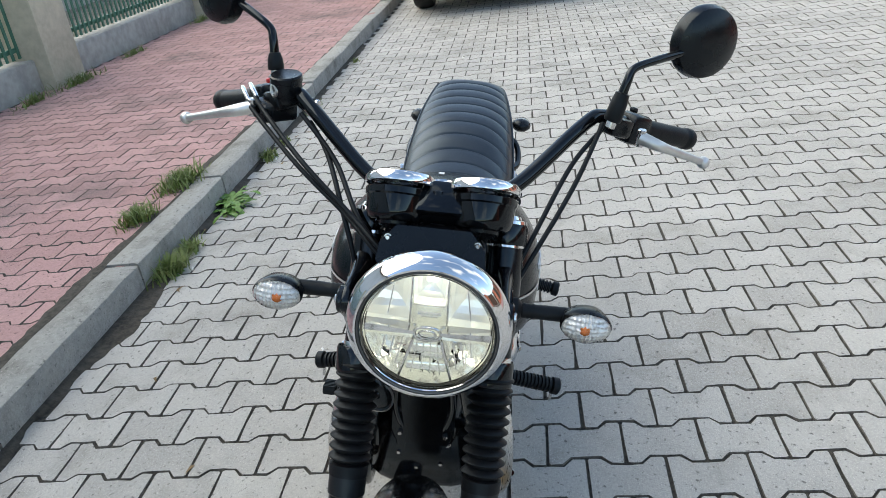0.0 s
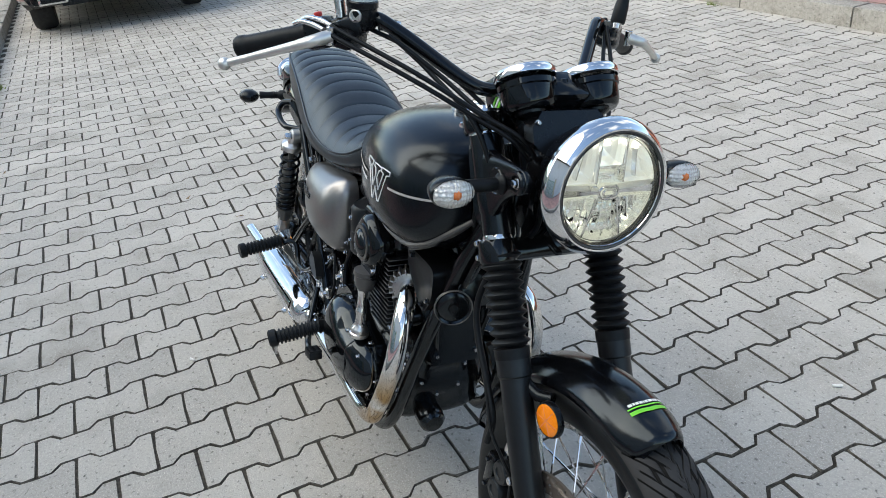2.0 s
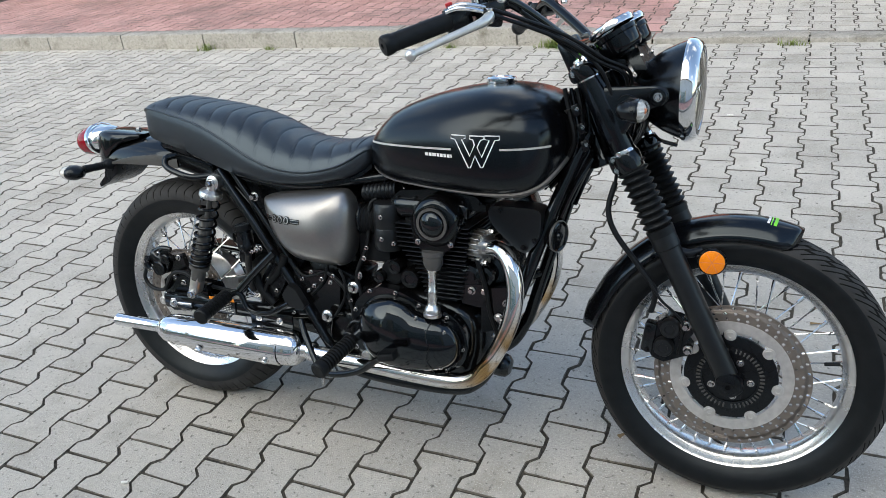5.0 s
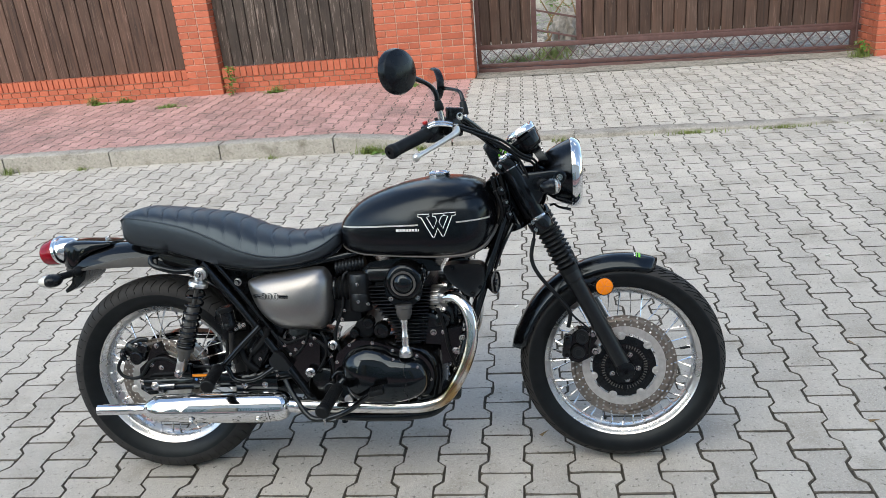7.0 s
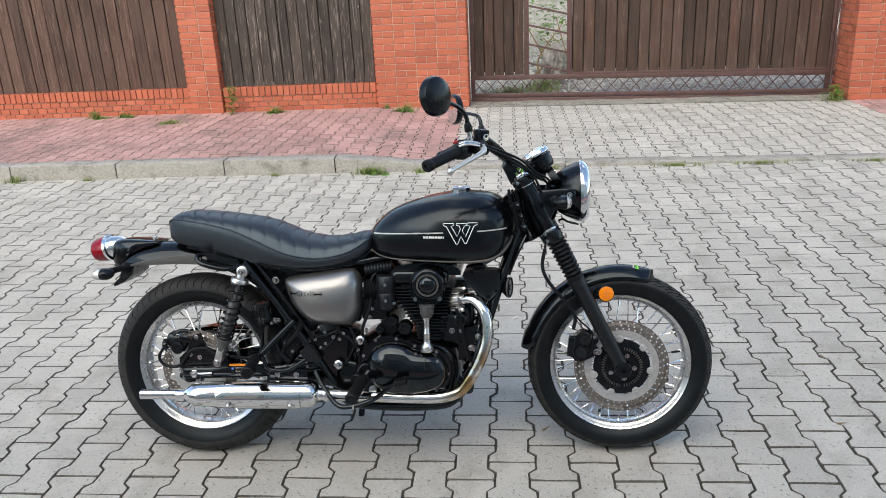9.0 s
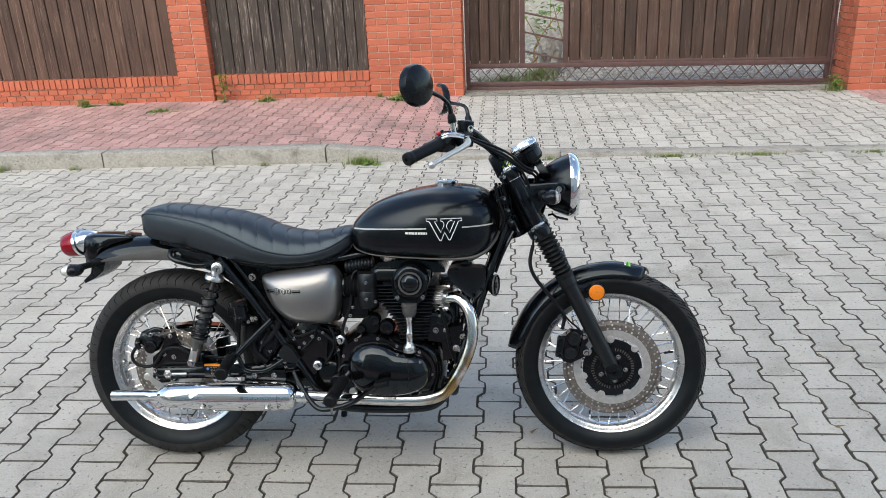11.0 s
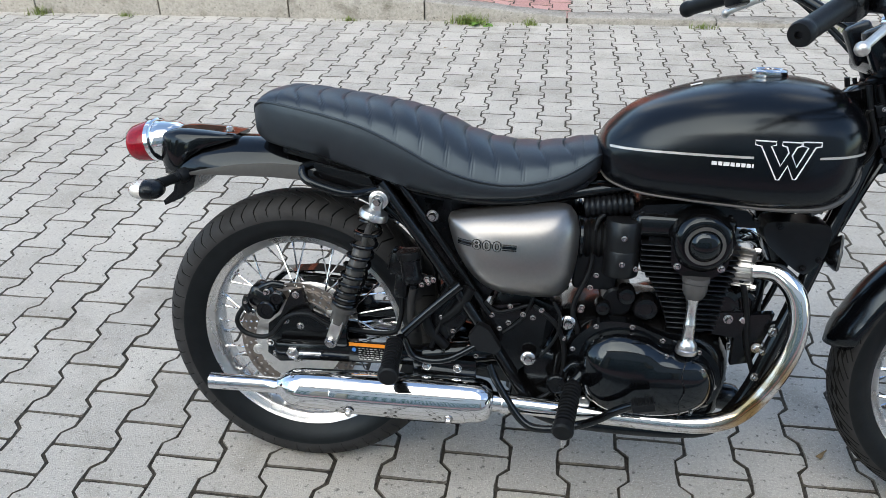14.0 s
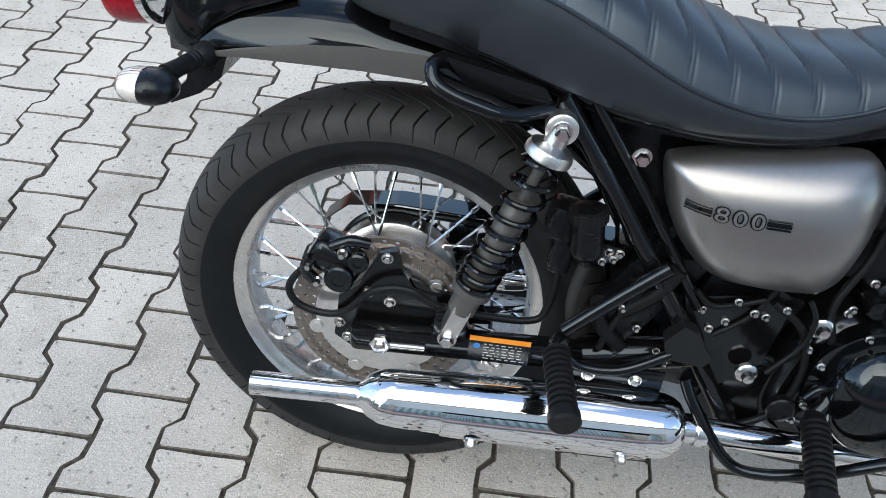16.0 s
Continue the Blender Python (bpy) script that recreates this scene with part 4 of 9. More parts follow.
def wheel(name, c, R, rim_r, half, spokes, groove, label):
    """Rim with its tyre, hub and crossed wire spokes; groove(angle, across) gives the tread's depth."""
    ax = (0, 1, 0)
    bm = B()
    k = rim_r
    side = [(k - 0.0275, 0.0), (k - 0.0265, 0.013), (k - 0.0240, 0.0215), (k - 0.0185, 0.0275), (k - 0.0085, 0.0310), (k - 0.0045, 0.0335), (k - 0.001, 0.037), (k + 0.003, 0.036), (k + 0.001, 0.031), (k - 0.006, 0.028), (k - 0.008, 0.0)]
    prof = [(r, -h) for r, h in side] + side[-2::-1]
    lathe(bm, c, ax, [(r, h * half / 0.05) for r, h in prof], 96, cap=False)
    bmesh.ops.remove_doubles(bm, verts=bm.verts, dist=1e-5)
    rim = part(name, bm, M_RIM, bike, label)
    bm = B()
    lots, per, shift, deep = groove
    seg, n = lots * per, 66
    rings = []
    crown = R - (R - rim_r) * 0.92
    for i in range(n + 1):
        s = -1 + 2 * i / n
        a = s * 2.15
        y = half * 1.16 * math.sin(a) if abs(a) < math.pi / 2 else math.copysign(half * 1.16 * (1 - 0.34 * ((abs(a) - math.pi / 2) / 0.58) ** 2), a)
        depth = (R - rim_r) * (0.5 if abs(a) > math.pi / 2 else 0.50)
        r = (R - depth) + depth * math.cos(a) if abs(a) < math.pi / 2 else (R - depth) - (R - depth - rim_r + 0.004) * (abs(a) - math.pi / 2) / 0.58
        ring = []
        for j in range(seg):
            th = j * math.tau / seg + shift(abs(a)) + (math.tau / lots / 2 if a > 0 else 0.0) * min(1.0, abs(a) / 0.1)
            g = deep(j, a)
            ring.append(c + Vector((math.cos(th) * (r - g), y, math.sin(th) * (r - g))))
        rings.append(ring)
    skin(bm, rings, cap=False)
    ty = part("tyre", bm, M_TYRE, rim, "black grooved road tyre", 30)
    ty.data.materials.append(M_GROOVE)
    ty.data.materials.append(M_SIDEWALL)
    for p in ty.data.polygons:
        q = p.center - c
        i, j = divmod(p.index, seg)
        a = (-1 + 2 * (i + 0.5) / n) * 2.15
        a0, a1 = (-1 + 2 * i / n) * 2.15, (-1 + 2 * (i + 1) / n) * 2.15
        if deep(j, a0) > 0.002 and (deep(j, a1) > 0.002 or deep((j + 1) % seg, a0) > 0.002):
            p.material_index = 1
        elif abs(a) > (1.30 if R < 0.32 else 1.64):
            p.material_index = 2
    bm = B()
    hub_r = 0.048
    lathe(bm, c, ax, [(0.02, -0.075), (hub_r + 0.016, -0.072), (hub_r + 0.018, -0.064), (hub_r - 0.006, -0.055), (hub_r - 0.010, 0.0), (hub_r - 0.006, 0.055), (hub_r + 0.018, 0.064), (hub_r + 0.016, 0.072), (0.02, 0.075)], 40)
    part("hub", bm, M_ALU, rim)
    for q in range(spokes):
        th = q * math.tau / spokes
        side = 1 if q % 2 else -1
        lead = 0.62 if (q // 2) % 2 else -0.62
        a = c + Vector((math.cos(th + lead) * hub_r * 1.1, side * 0.062, math.sin(th + lead) * hub_r * 1.1))
        b = c + Vector((math.cos(th) * (rim_r - 0.030), side * 0.006, math.sin(th) * (rim_r - 0.030)))
        bm = B()
        rod(bm, a, b, 0.0019, 6)
        d = (b - a).normalized()
        rod(bm, b - d * 0.016, b + d * 0.002, 0.0034, 6)
        part("spoke", bm, M_CHROME, rim)
    bm = B()
    v = c + Vector((math.cos(0.15), 0, math.sin(0.15))) * (rim_r - 0.032)
    rod(bm, v, v - Vector((math.cos(0.15), 0, math.sin(0.15))) * 0.03, 0.004, 8)
    part("valve", bm, M_RUBBER, rim)
    return rim


def tread_front(j, a):
    """Long slanting grooves tied into a lattice by short links, and a zigzag line round the middle."""
    k, b = j % 16, abs(a)
    if abs(a - 0.05 * (abs(k - 8) / 4 - 1)) < 0.022:
        return 0.003
    if (k == 3 and 0.10 < b < 1.22) or (k == 11 and 0.24 < b < 1.02):
        return 0.0038
    return 0.003 if (3 < k < 11 and 0.36 < b < 0.41) or (k < 3 and 0.62 < b < 0.67) or (k > 11 and 0.62 < b < 0.67) or (3 < k < 11 and 0.86 < b < 0.91) else 0.0


def tread_rear(j, a):
    """Long kinked grooves reaching the shoulder, with short ones between."""
    k, b = j % 32, abs(a)
    if 1.60 < b < 1.67:
        return 0.0012
    return 0.0042 if (k == 9 and 0.60 < b < 1.58) or (8 < k < 11 and 0.10 < b <= 0.60) or (k == 25 and 0.60 < b < 1.48) or (24 < k < 27 and 0.22 < b <= 0.60) else 0.0


def kink(a):
    """How far round the wheel a rear groove has run at an angle across the tread."""
    return float(np.interp(a, (0.0, 0.2, 0.44, 0.60, 0.76, 1.10, 1.50, 2.2), (0.190, 0.160, 0.070, 0.010, 0.030, 0.060, 0.050, 0.050)))


FRONT_TREAD = (44, 16, lambda a: 0.24 * min(a, 1.3), tread_front)
REAR_TREAD = (32, 32, kink, tread_rear)

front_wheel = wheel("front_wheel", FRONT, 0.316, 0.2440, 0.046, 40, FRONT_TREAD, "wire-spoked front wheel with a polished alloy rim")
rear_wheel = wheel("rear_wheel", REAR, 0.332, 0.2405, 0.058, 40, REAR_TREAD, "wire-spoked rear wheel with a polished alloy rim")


def drilled_ring(bm, c, y, r_in, r_out, rows, cols, hole, half=0.0025):
    """A flat ring cut into cells, each with a round hole through it."""
    step = (r_out - r_in) / rows
    dirs = [(-1, -1), (0, -1), (1, -1), (1, 0), (1, 1), (0, 1), (-1, 1), (-1, 0)]
    for i in range(rows):
        for j in range(cols):
            th0 = j * math.tau / cols
            rc, dt = r_in + (i + 0.5) * step, math.tau / cols / 2
            off = (i - (rows - 1) / 2) * 0.45 + ((j * 7 + i * 3) % 5 - 2) * 0.06
            at = Vector((rc * math.cos(th0 + off * dt), rc * math.sin(th0 + off * dt)))
            ur, ut = at.normalized(), Vector((-at.y, at.x)).normalized()
            rim, cut = [], []
            for dr, dtn in dirs:
                r, th = rc + dr * step / 2, th0 + dtn * dt
                rim.append((r * math.cos(th), r * math.sin(th)))
                n = math.hypot(dr, dtn)
                q = at + (ur * dr + ut * dtn) * (hole / n)
                cut.append((q.x, q.y))
            v = [[bm.verts.new((c[0] + p[0], y + h, c[2] + p[1])) for p in loop] for h in (-half, half) for loop in (rim, cut)]
            for k in range(8):
                m = (k + 1) % 8
                bm.faces.new((v[0][k], v[0][m], v[1][m], v[1][k]))
                bm.faces.new((v[2][m], v[2][k], v[3][k], v[3][m]))
                bm.faces.new((v[1][k], v[1][m], v[3][m], v[3][k]))
                if (i == 0 and k in (0, 7, 6)) or i == rows - 1:
                    bm.faces.new((v[0][m], v[0][k], v[2][k], v[2][m]))


def disc(parent, c, y, r_out, r_in, carrier, side, black):
    """Drilled brake disc on its carrier with rivets."""
    bm = B()
    drilled_ring(bm, c, y, r_in, r_out, 3, 40, 0.0037)
    bmesh.ops.remove_doubles(bm, verts=bm.verts, dist=1e-5)
    d = part("brake_disc", bm, M_DISC, parent, "drilled steel brake disc", 20)
    bm = B()
    lathe(bm, (c[0], y + side * 0.001, c[2]), (0, side, 0), [(0.03, 0.0), (carrier, 0.0), (carrier, 0.006), (carrier - 0.012, 0.008), (0.03, 0.010)], 60)
    part("carrier", bm, M_PLASTIC if black else M_ALU, d)
    for q in range(7):
        th = q * math.tau / 7 + radians(94)
        at = Vector((c[0] + (carrier + 0.001) * math.cos(th), y + side * 0.0066, c[2] + (carrier + 0.001) * math.sin(th)))
        bm = B()
        lathe(bm, at, (0, side, 0), [(0.0125, 0.0), (0.0125, 0.002), (0.010, 0.003), (0.0085, 0.003)], 20)
        part("rivet_ring", bm, M_SPIDER if black else M_ALU, d)
        bm = B()
        lathe(bm, at + Vector((0, side * 0.002, 0)), (0, side, 0), [(0.0088, 0.0), (0.0085, 0.003), (0.0045, 0.0034), (0.004, 0.002), (0.001, 0.002)], 18)
        part("rivet", bm, M_SPIDER, d)
    for q in range(5):
        th = q * math.tau / 5 + radians(65)
        bolt(d, (c[0] + 0.042 * math.cos(th), y + side * 0.012, c[2] + 0.042 * math.sin(th)), (0, side, 0), 0.0065, 0.006)
    return d


fd = disc(front_wheel, FRONT, FY - 0.066, 0.160, 0.125, 0.0955, -1, True)
bm = B()
lathe(bm, (FRONT.x, FY - 0.0665, FRONT.z), (0, -1, 0), [(0.1025, -0.0025), (0.126, -0.0025), (0.126, 0.003), (0.1025, 0.003), (0.1025, -0.0025)], 72, cap=False)
part("disc_spider", bm, M_SPIDER, fd, "bright inner ring of the brake disc")
bm = B()
lathe(bm, (FRONT.x, FY - 0.076, FRONT.z), (0, -1, 0), [(0.056, 0.0), (0.072, 0.0), (0.072, 0.003), (0.056, 0.003), (0.056, 0)], 60, cap=False)
part("sensor_ring", bm, M_ENGINE, fd, "black sensor ring")
bm = B()
for q in range(48):
    th = q * math.tau / 48
    bar(bm, (FRONT.x + 0.060 * math.cos(th), FY - 0.081, FRONT.z + 0.060 * math.sin(th)), (FRONT.x + 0.069 * math.cos(th), FY - 0.081, FRONT.z + 0.069 * math.sin(th)), 0.003, 0.003)
part("sensor_teeth", bm, M_SEAM, fd, "dark grey teeth of the sensor ring")
rd = disc(rear_wheel, REAR, -0.072, 0.137, 0.100, 0.101, -1, False)
bm = B()
lathe(bm, (REAR.x, 0.07, REAR.z), (0, 1, 0), [(0.06, 0.0), (0.092, 0.0), (0.096, 0.003), (0.092, 0.006), (0.06, 0.008)], 44)
for q in range(40):
    th = q * math.tau / 40
    box(bm, (REAR.x + 0.098 * math.cos(th), 0.073, REAR.z + 0.098 * math.sin(th)), (0.006, 0.005, 0.006), (0, -math.degrees(th), 0))
part("sprocket", bm, M_ENGINE, rear_wheel, "black rear sprocket")
bm = B()
lathe(bm, (REAR.x, 0.02, REAR.z), (0, 1, 0), [(0.02, 0.0), (0.085, 0.004), (0.098, 0.012), (0.098, 0.045), (0.05, 0.048)], 44)
part("hub_drum", bm, M_ALU, rear_wheel, "polished rear hub drum")


# forks, yokes
def fork_point(s, y, off=0.0):
    """A point on a fork leg: s metres up from the axle."""
    n = Vector((RAKE.z, 0, -RAKE.x))
    return Vector((FRONT.x, y, FRONT.z)) - RAKE * s + Vector((0.018, 0, 0.009)) * 0 - n * off


def forks():
    for side, nm in ((-1, "fork_leg"), (1, "fork_leg")):
        y = FY + (0.100 if side > 0 else -0.095)
        bm = B()
        a, top = fork_point(0, y), fork_point(0.345, y)
        lathe(bm, a, top - a, [(0.018, -0.028), (0.023, -0.022), (0.0240, 0.0), (0.0240, 0.05), (0.0242, 0.10), (0.0248, 0.20), (0.0250, 0.315), (0.0275, 0.318), (0.0275, 0.345), (0.021, 0.346)], 28)
        leg = part("fork_leg", bm, M_FORK, bike, "satin black lower fork leg")
        bm = B()
        prof = [(0.0285, 0.345), (0.0290, 0.362)]
        s = 0.364
        nb = 10
        for k in range(nb):
            w = 0.0298 + 0.0016 * (k / nb)
            d = (0.515 - 0.364) / nb
            prof += [(w - 0.0070, s), (w + 0.0012, s + d * 0.40), (w + 0.0020, s + d * 0.5), (w + 0.0012, s + d * 0.60), (w - 0.0070, s + d * 0.98)]
            s += d
        prof += [(0.0245, 0.517), (0.0245, 0.535), (0.020, 0.536)]
        lathe(bm, a, top - a, prof, 32)
        part("fork_gaiter", bm, M_RUBBER, leg, "ribbed rubber fork gaiter")
        bm = B()
        lathe(bm, a, top - a, [(0.022, 0.52), (0.0245, 0.535), (0.0245, 0.575), (0.0265, 0.580), (0.0275, 0.60), (0.0275, 0.66), (0.0270, 0.70), (0.0245, 0.725), (0.021, 0.727)], 28)
        part("fork_shroud", bm, M_SATIN, leg)
        bm = B()
        lathe(bm, a, top - a, [(0.0250, 0.528), (0.0256, 0.530), (0.0256, 0.539), (0.0250, 0.541)], 28)
        part("chrome_band", bm, M_CHROME, leg)
        bm = B()
        lathe(bm, a, top - a, [(0.0265, 0.6985), (0.0284, 0.700), (0.0284, 0.7045), (0.0265, 0.706), (0.0265, 0.732), (0.0282, 0.7335), (0.0275, 0.738), (0.020, 0.740), (0.018, 0.745), (0.010, 0.746)], 28)
        part("fork_cap", bm, M_CHROME, leg)
        ax = fork_point(0, y)
        bm = B()
        lathe(bm, (ax.x, y - side * 0.012, ax.z), (0, side, 0), [(0.027, 0), (0.028, 0.02), (0.026, 0.036), (0.012, 0.040)], 24)
        lathe(bm, (ax.x, y + side * 0.027, ax.z), (0, side, 0), [(0.011, 0), (0.011, 0.004), (0.006, 0.004), (0.006, 0.001)], 6)
        part("axle_clamp", bm, M_PLASTIC, leg)
    # axle and yokes
    bm = B()
    rod(bm, (FRONT.x, FY - 0.09, FRONT.z), (FRONT.x, FY + 0.09, FRONT.z), 0.012)
    part("front_axle", bm, M_ZINC, bike)
    for s, h, nm in ((0.515, 0.038, "lower_yoke"), (0.718, 0.030, "upper_yoke")):
        bm = B()
        p = fork_point(s, FY, -0.022)
        bar(bm, p + Vector((0, -0.10, 0)), p + Vector((0, 0.10, 0)), 0.040, h, up=-RAKE, bevel=0.01)
        for sd in (-1, 1):
            q = fork_point(s - h / 2, FY + sd * 0.1)
            lathe(bm, q, -RAKE, [(0.0285, 0), (0.0302, 0.004), (0.0302, h - 0.004), (0.0285, h)], 24)
        part(nm, bm, M_FRAME, bike)
    bm = B()
    rod(bm, fork_point(0.525, FY, -0.030), fork_point(0.70, FY, -0.030), 0.018, 20)
    part("steering_head", bm, M_FIN, bike)
    bm = B()
    lathe(bm, (0.640, FY, 0.752), Vector((0.574, 0, 0.915)) - Vector((0.640, 0, 0.752)), [(0.022, 0.0), (0.032, 0.003), (0.032, 0.018), (0.0275, 0.024), (0.0265, 0.150), (0.031, 0.156), (0.031, 0.176), (0.020, 0.180)], 28)
    hd = part("head_tube", bm, M_FRAME, bike, "black steering head of the frame")
    for sd in (-1, 1):
        bm = B()
        plate(bm, [(0.628, 0.762), (0.585, 0.905), (0.520, 0.880), (0.500, 0.800), (0.560, 0.735)], FY + sd * 0.020, FY + sd * 0.026)
        part("gusset", bm, M_FRAME, hd)
        rng = random.Random(31 + sd)
        for k in range(4):
            a = Vector((0.600 - 0.012 * k, sd * (0.040 + 0.006 * k), 0.925))
            bm = B()
            tube(bm, [a, a + Vector((0.012, sd * rng.uniform(0, 0.008), -0.05)), a + Vector((0.018 + rng.uniform(-0.008, 0.008), sd * rng.uniform(0, 0.010), -0.11)), a + Vector((-0.005, -sd * 0.004, -0.17)), a + Vector((-0.045, -sd * 0.008, -0.22))], 0.0042 + 0.0012 * (k % 2), 8, 5)
            part("wiring", bm, M_RUBBER if k % 2 else M_GLOSS, hd)
        for q, zz in ((0.603, 0.842), (0.612, 0.806), (0.590, 0.880)):
            bm = B()
            box(bm, (q, sd * 0.060, zz), (0.016, 0.016, 0.024), (0, -22, 0), 0.003)
            part("cable_clip", bm, M_PLASTIC, hd)
            bolt(hd, (q + 0.004, sd * 0.069, zz + 0.004), (0, sd, 0), 0.0035, 0.004)
    for sd in (-1, 1):
        for s, o in ((0.531, 0.020), (0.508, 0.022), (0.722, 0.022)):
            bolt(bike, fork_point(s, FY + sd * 0.118, -o), (0, sd, 0), 0.0058, 0.007)


forks()


# headlamp
LC = Vector((0.800, FY + 0.009, 0.916))


def headlamp():
    bm = B()
    lathe(bm, LC, (1, 0, 0), [(a * 1.04, b) for a, b in [(0.003, -0.110), (0.018, -0.107), (0.034, -0.099), (0.052, -0.084), (0.068, -0.064), (0.081, -0.042), (0.0905, -0.020), (0.0965, -0.004), (0.0985, 0.003), (0.094, 0.006)]], 56, cap=False)
    shell = part("headlamp", bm, M_SATIN, bike, "round black headlamp shell with a chrome bezel, lit")
    bm = B()
    lathe(bm, LC, (1, 0, 0), [(a * 1.04, b) for a, b in [(0.0985, 0.000), (0.1010, 0.001), (0.1020, 0.006), (0.1015, 0.012), (0.0985, 0.020), (0.0935, 0.0275), (0.0895, 0.0305), (0.0870, 0.0300), (0.0860, 0.026), (0.0945, 0.012), (0.0985, 0.000)]], 72, cap=False)
    part("bezel", bm, M_CHROME, shell, "polished chrome headlamp bezel")
    bm = B()
    lathe(bm, LC, (1, 0, 0), [(a * 1.04, b) for a, b in [(0.0868, 0.0275), (0.0855, 0.0300), (0.0838, 0.0290), (0.0832, 0.0260), (0.0822, 0.0275), (0.0812, 0.0250), (0.0812, 0.014)]], 72, cap=False)
    part("inner_ring", bm, M_SIDEGREY, shell, "dark ring inside the bezel")
    bm = B()
    lathe(bm, LC, (1, 0, 0), [(a * 1.04, b) for a, b in [(0.083, 0.026), (0.080, 0.004), (0.075, -0.022), (0.03, -0.030), (0.004, -0.031)]], 56, cap=False)
    part("lamp_reflector", bm, M_LEDSOFT, shell, "pale mirrored reflector bowl")
    def inside(x, y, z):
        return LC + Vector((x - 0.003, y * 1.05, z * 1.05))

    # lit chambers: a rounded one on each side above and below the cross bar
    RL = 0.0775
    shard = random.Random(17)
    for sd in (-1, 1):
        for up in (1, -1):
            y0, y1 = (0.024, 0.022) if up > 0 else (0.018, 0.034)
            zb = 0.009 if up > 0 else -0.013
            edge = [(y0, zb), ((y0 + y1) / 2, zb + up * 0.03)]
            a0, a1 = math.acos(y1 / RL), math.asin(abs(zb) / RL)
            edge += [(RL * math.cos(a0 + (a1 - a0) * k / 13), up * RL * math.sin(a0 + (a1 - a0) * k / 13)) for k in range(14)]
            cy_, cz_ = sum(p[0] for p in edge) / len(edge), sum(p[1] for p in edge) / len(edge)
            bm = B()
            rings = []
            for sc, dx in ((1.0, 0.019), (0.985, 0.012), (0.93, 0.005), (0.80, -0.002), (0.60, -0.007), (0.35, -0.010), (0.05, -0.011)):
                rings.append([inside(dx + (0.0 if sc > 0.99 else shard.uniform(-1, 1) * (0.0026 if up > 0 else 0.0042)), sd * (cy_ + sc * (p - cy_)) + shard.uniform(-0.0012, 0.0012), cz_ + sc * (q - cz_) + shard.uniform(-0.0012, 0.0012)) for p, q in edge])
            skin(bm, rings, cap=False)
            ch = part("lamp_chamber", bm, M_LED if up > 0 else M_LEDSOFT, shell, "pale cream lit lamp chamber" if up > 0 else "facetted mirrored lamp chamber", 4)
            bm = B()
            box(bm, inside(-0.002, sd * (cy_ + 0.002), cz_ + up * 0.010), (0.006, 0.016, 0.007), bevel=0.002)
            part("lamp_core", bm, M_LEDHOT, ch)
            for e in range(3 if up < 0 else 1):
                bm = B()
                ya, yb = (0.030 + e * 0.011, 0.038 + e * 0.0085) if up < 0 else (0.050, 0.044)
                bar(bm, inside(0.006, sd * ya, zb + up * 0.004), inside(0.008, sd * yb, zb + up * (0.044 - e * 0.009)), 0.0016, 0.010, up=(1, 0, 0))
                part("fin", bm, M_CHROME, ch)
    # mirrored steps in the middle, above and below
    bm = B()
    rings = []
    for sc, dx in ((1.0, 0.017), (0.96, 0.010), (0.85, 0.003), (0.60, -0.004), (0.30, -0.007), (0.04, -0.008)):
        rings.append([inside(dx + shard.uniform(-0.0012, 0.0012) * (sc < 0.99), sc * p, 0.0530 + sc * (q - 0.0530)) for p, q in ((-0.019, 0.034), (-0.006, 0.0335), (0.006, 0.0335), (0.019, 0.034), (0.020, 0.050), (0.020, 0.069), (0.008, 0.0745), (-0.008, 0.0745), (-0.020, 0.069), (-0.020, 0.050))])
    skin(bm, rings, cap=False)
    mid = part("lamp_chamber", bm, M_LED, shell, "pale cream lit lamp chamber", 4)
    bm = B()
    box(bm, inside(-0.001, 0.0, 0.060), (0.006, 0.014, 0.007), bevel=0.002)
    part("lamp_core", bm, M_LEDHOT, mid)
    for up, n in ((1, 3), (-1, 4)):
        for k in range(n):
            z = (0.0125 + 0.0075 * k) if up > 0 else (-0.018 - 0.0135 * k)
            bm = B()
            w = 0.012 + 0.003 * k if up > 0 else 0.016 + 0.0035 * k
            box(bm, inside(0.004 + (0.002 if k % 2 else -0.003), 0, z), (0.014, 2 * w, 0.0066 if up > 0 else 0.0115), (0, (10 if k % 2 else -8) * up, 0), 0.0015)
            part("mirror_step", bm, M_LEDSOFT, shell)
        if up < 0:
            for e in (-0.012, -0.004, 0.004, 0.012):
                bm = B()
                bar(bm, inside(0.013, e, -0.018), inside(0.011, e * 1.5, -0.066), 0.0014, 0.008, up=(1, 0, 0))
                part("fin", bm, M_BOWL, shell)
    # loose mirror shards below the bar
    for q in range(26):
        bm = B()
        yy, zz = shard.uniform(-0.052, 0.052), shard.uniform(-0.066, -0.020)
        if math.hypot(yy, zz) > 0.070:
            continue
        ang = shard.uniform(0, math.pi)
        h = shard.uniform(0.006, 0.014)
        a, b = inside(0.004, yy - h * math.cos(ang), zz - h * math.sin(ang)), inside(0.008, yy + h * math.cos(ang), zz + h * math.sin(ang))
        bar(bm, a, b, 0.0012, shard.uniform(0.003, 0.008), up=(1, shard.uniform(-0.7, 0.7), shard.uniform(-0.7, 0.7)))
        part("mirror_shard", bm, M_CHROME if q % 3 else M_GLOSS, shell)
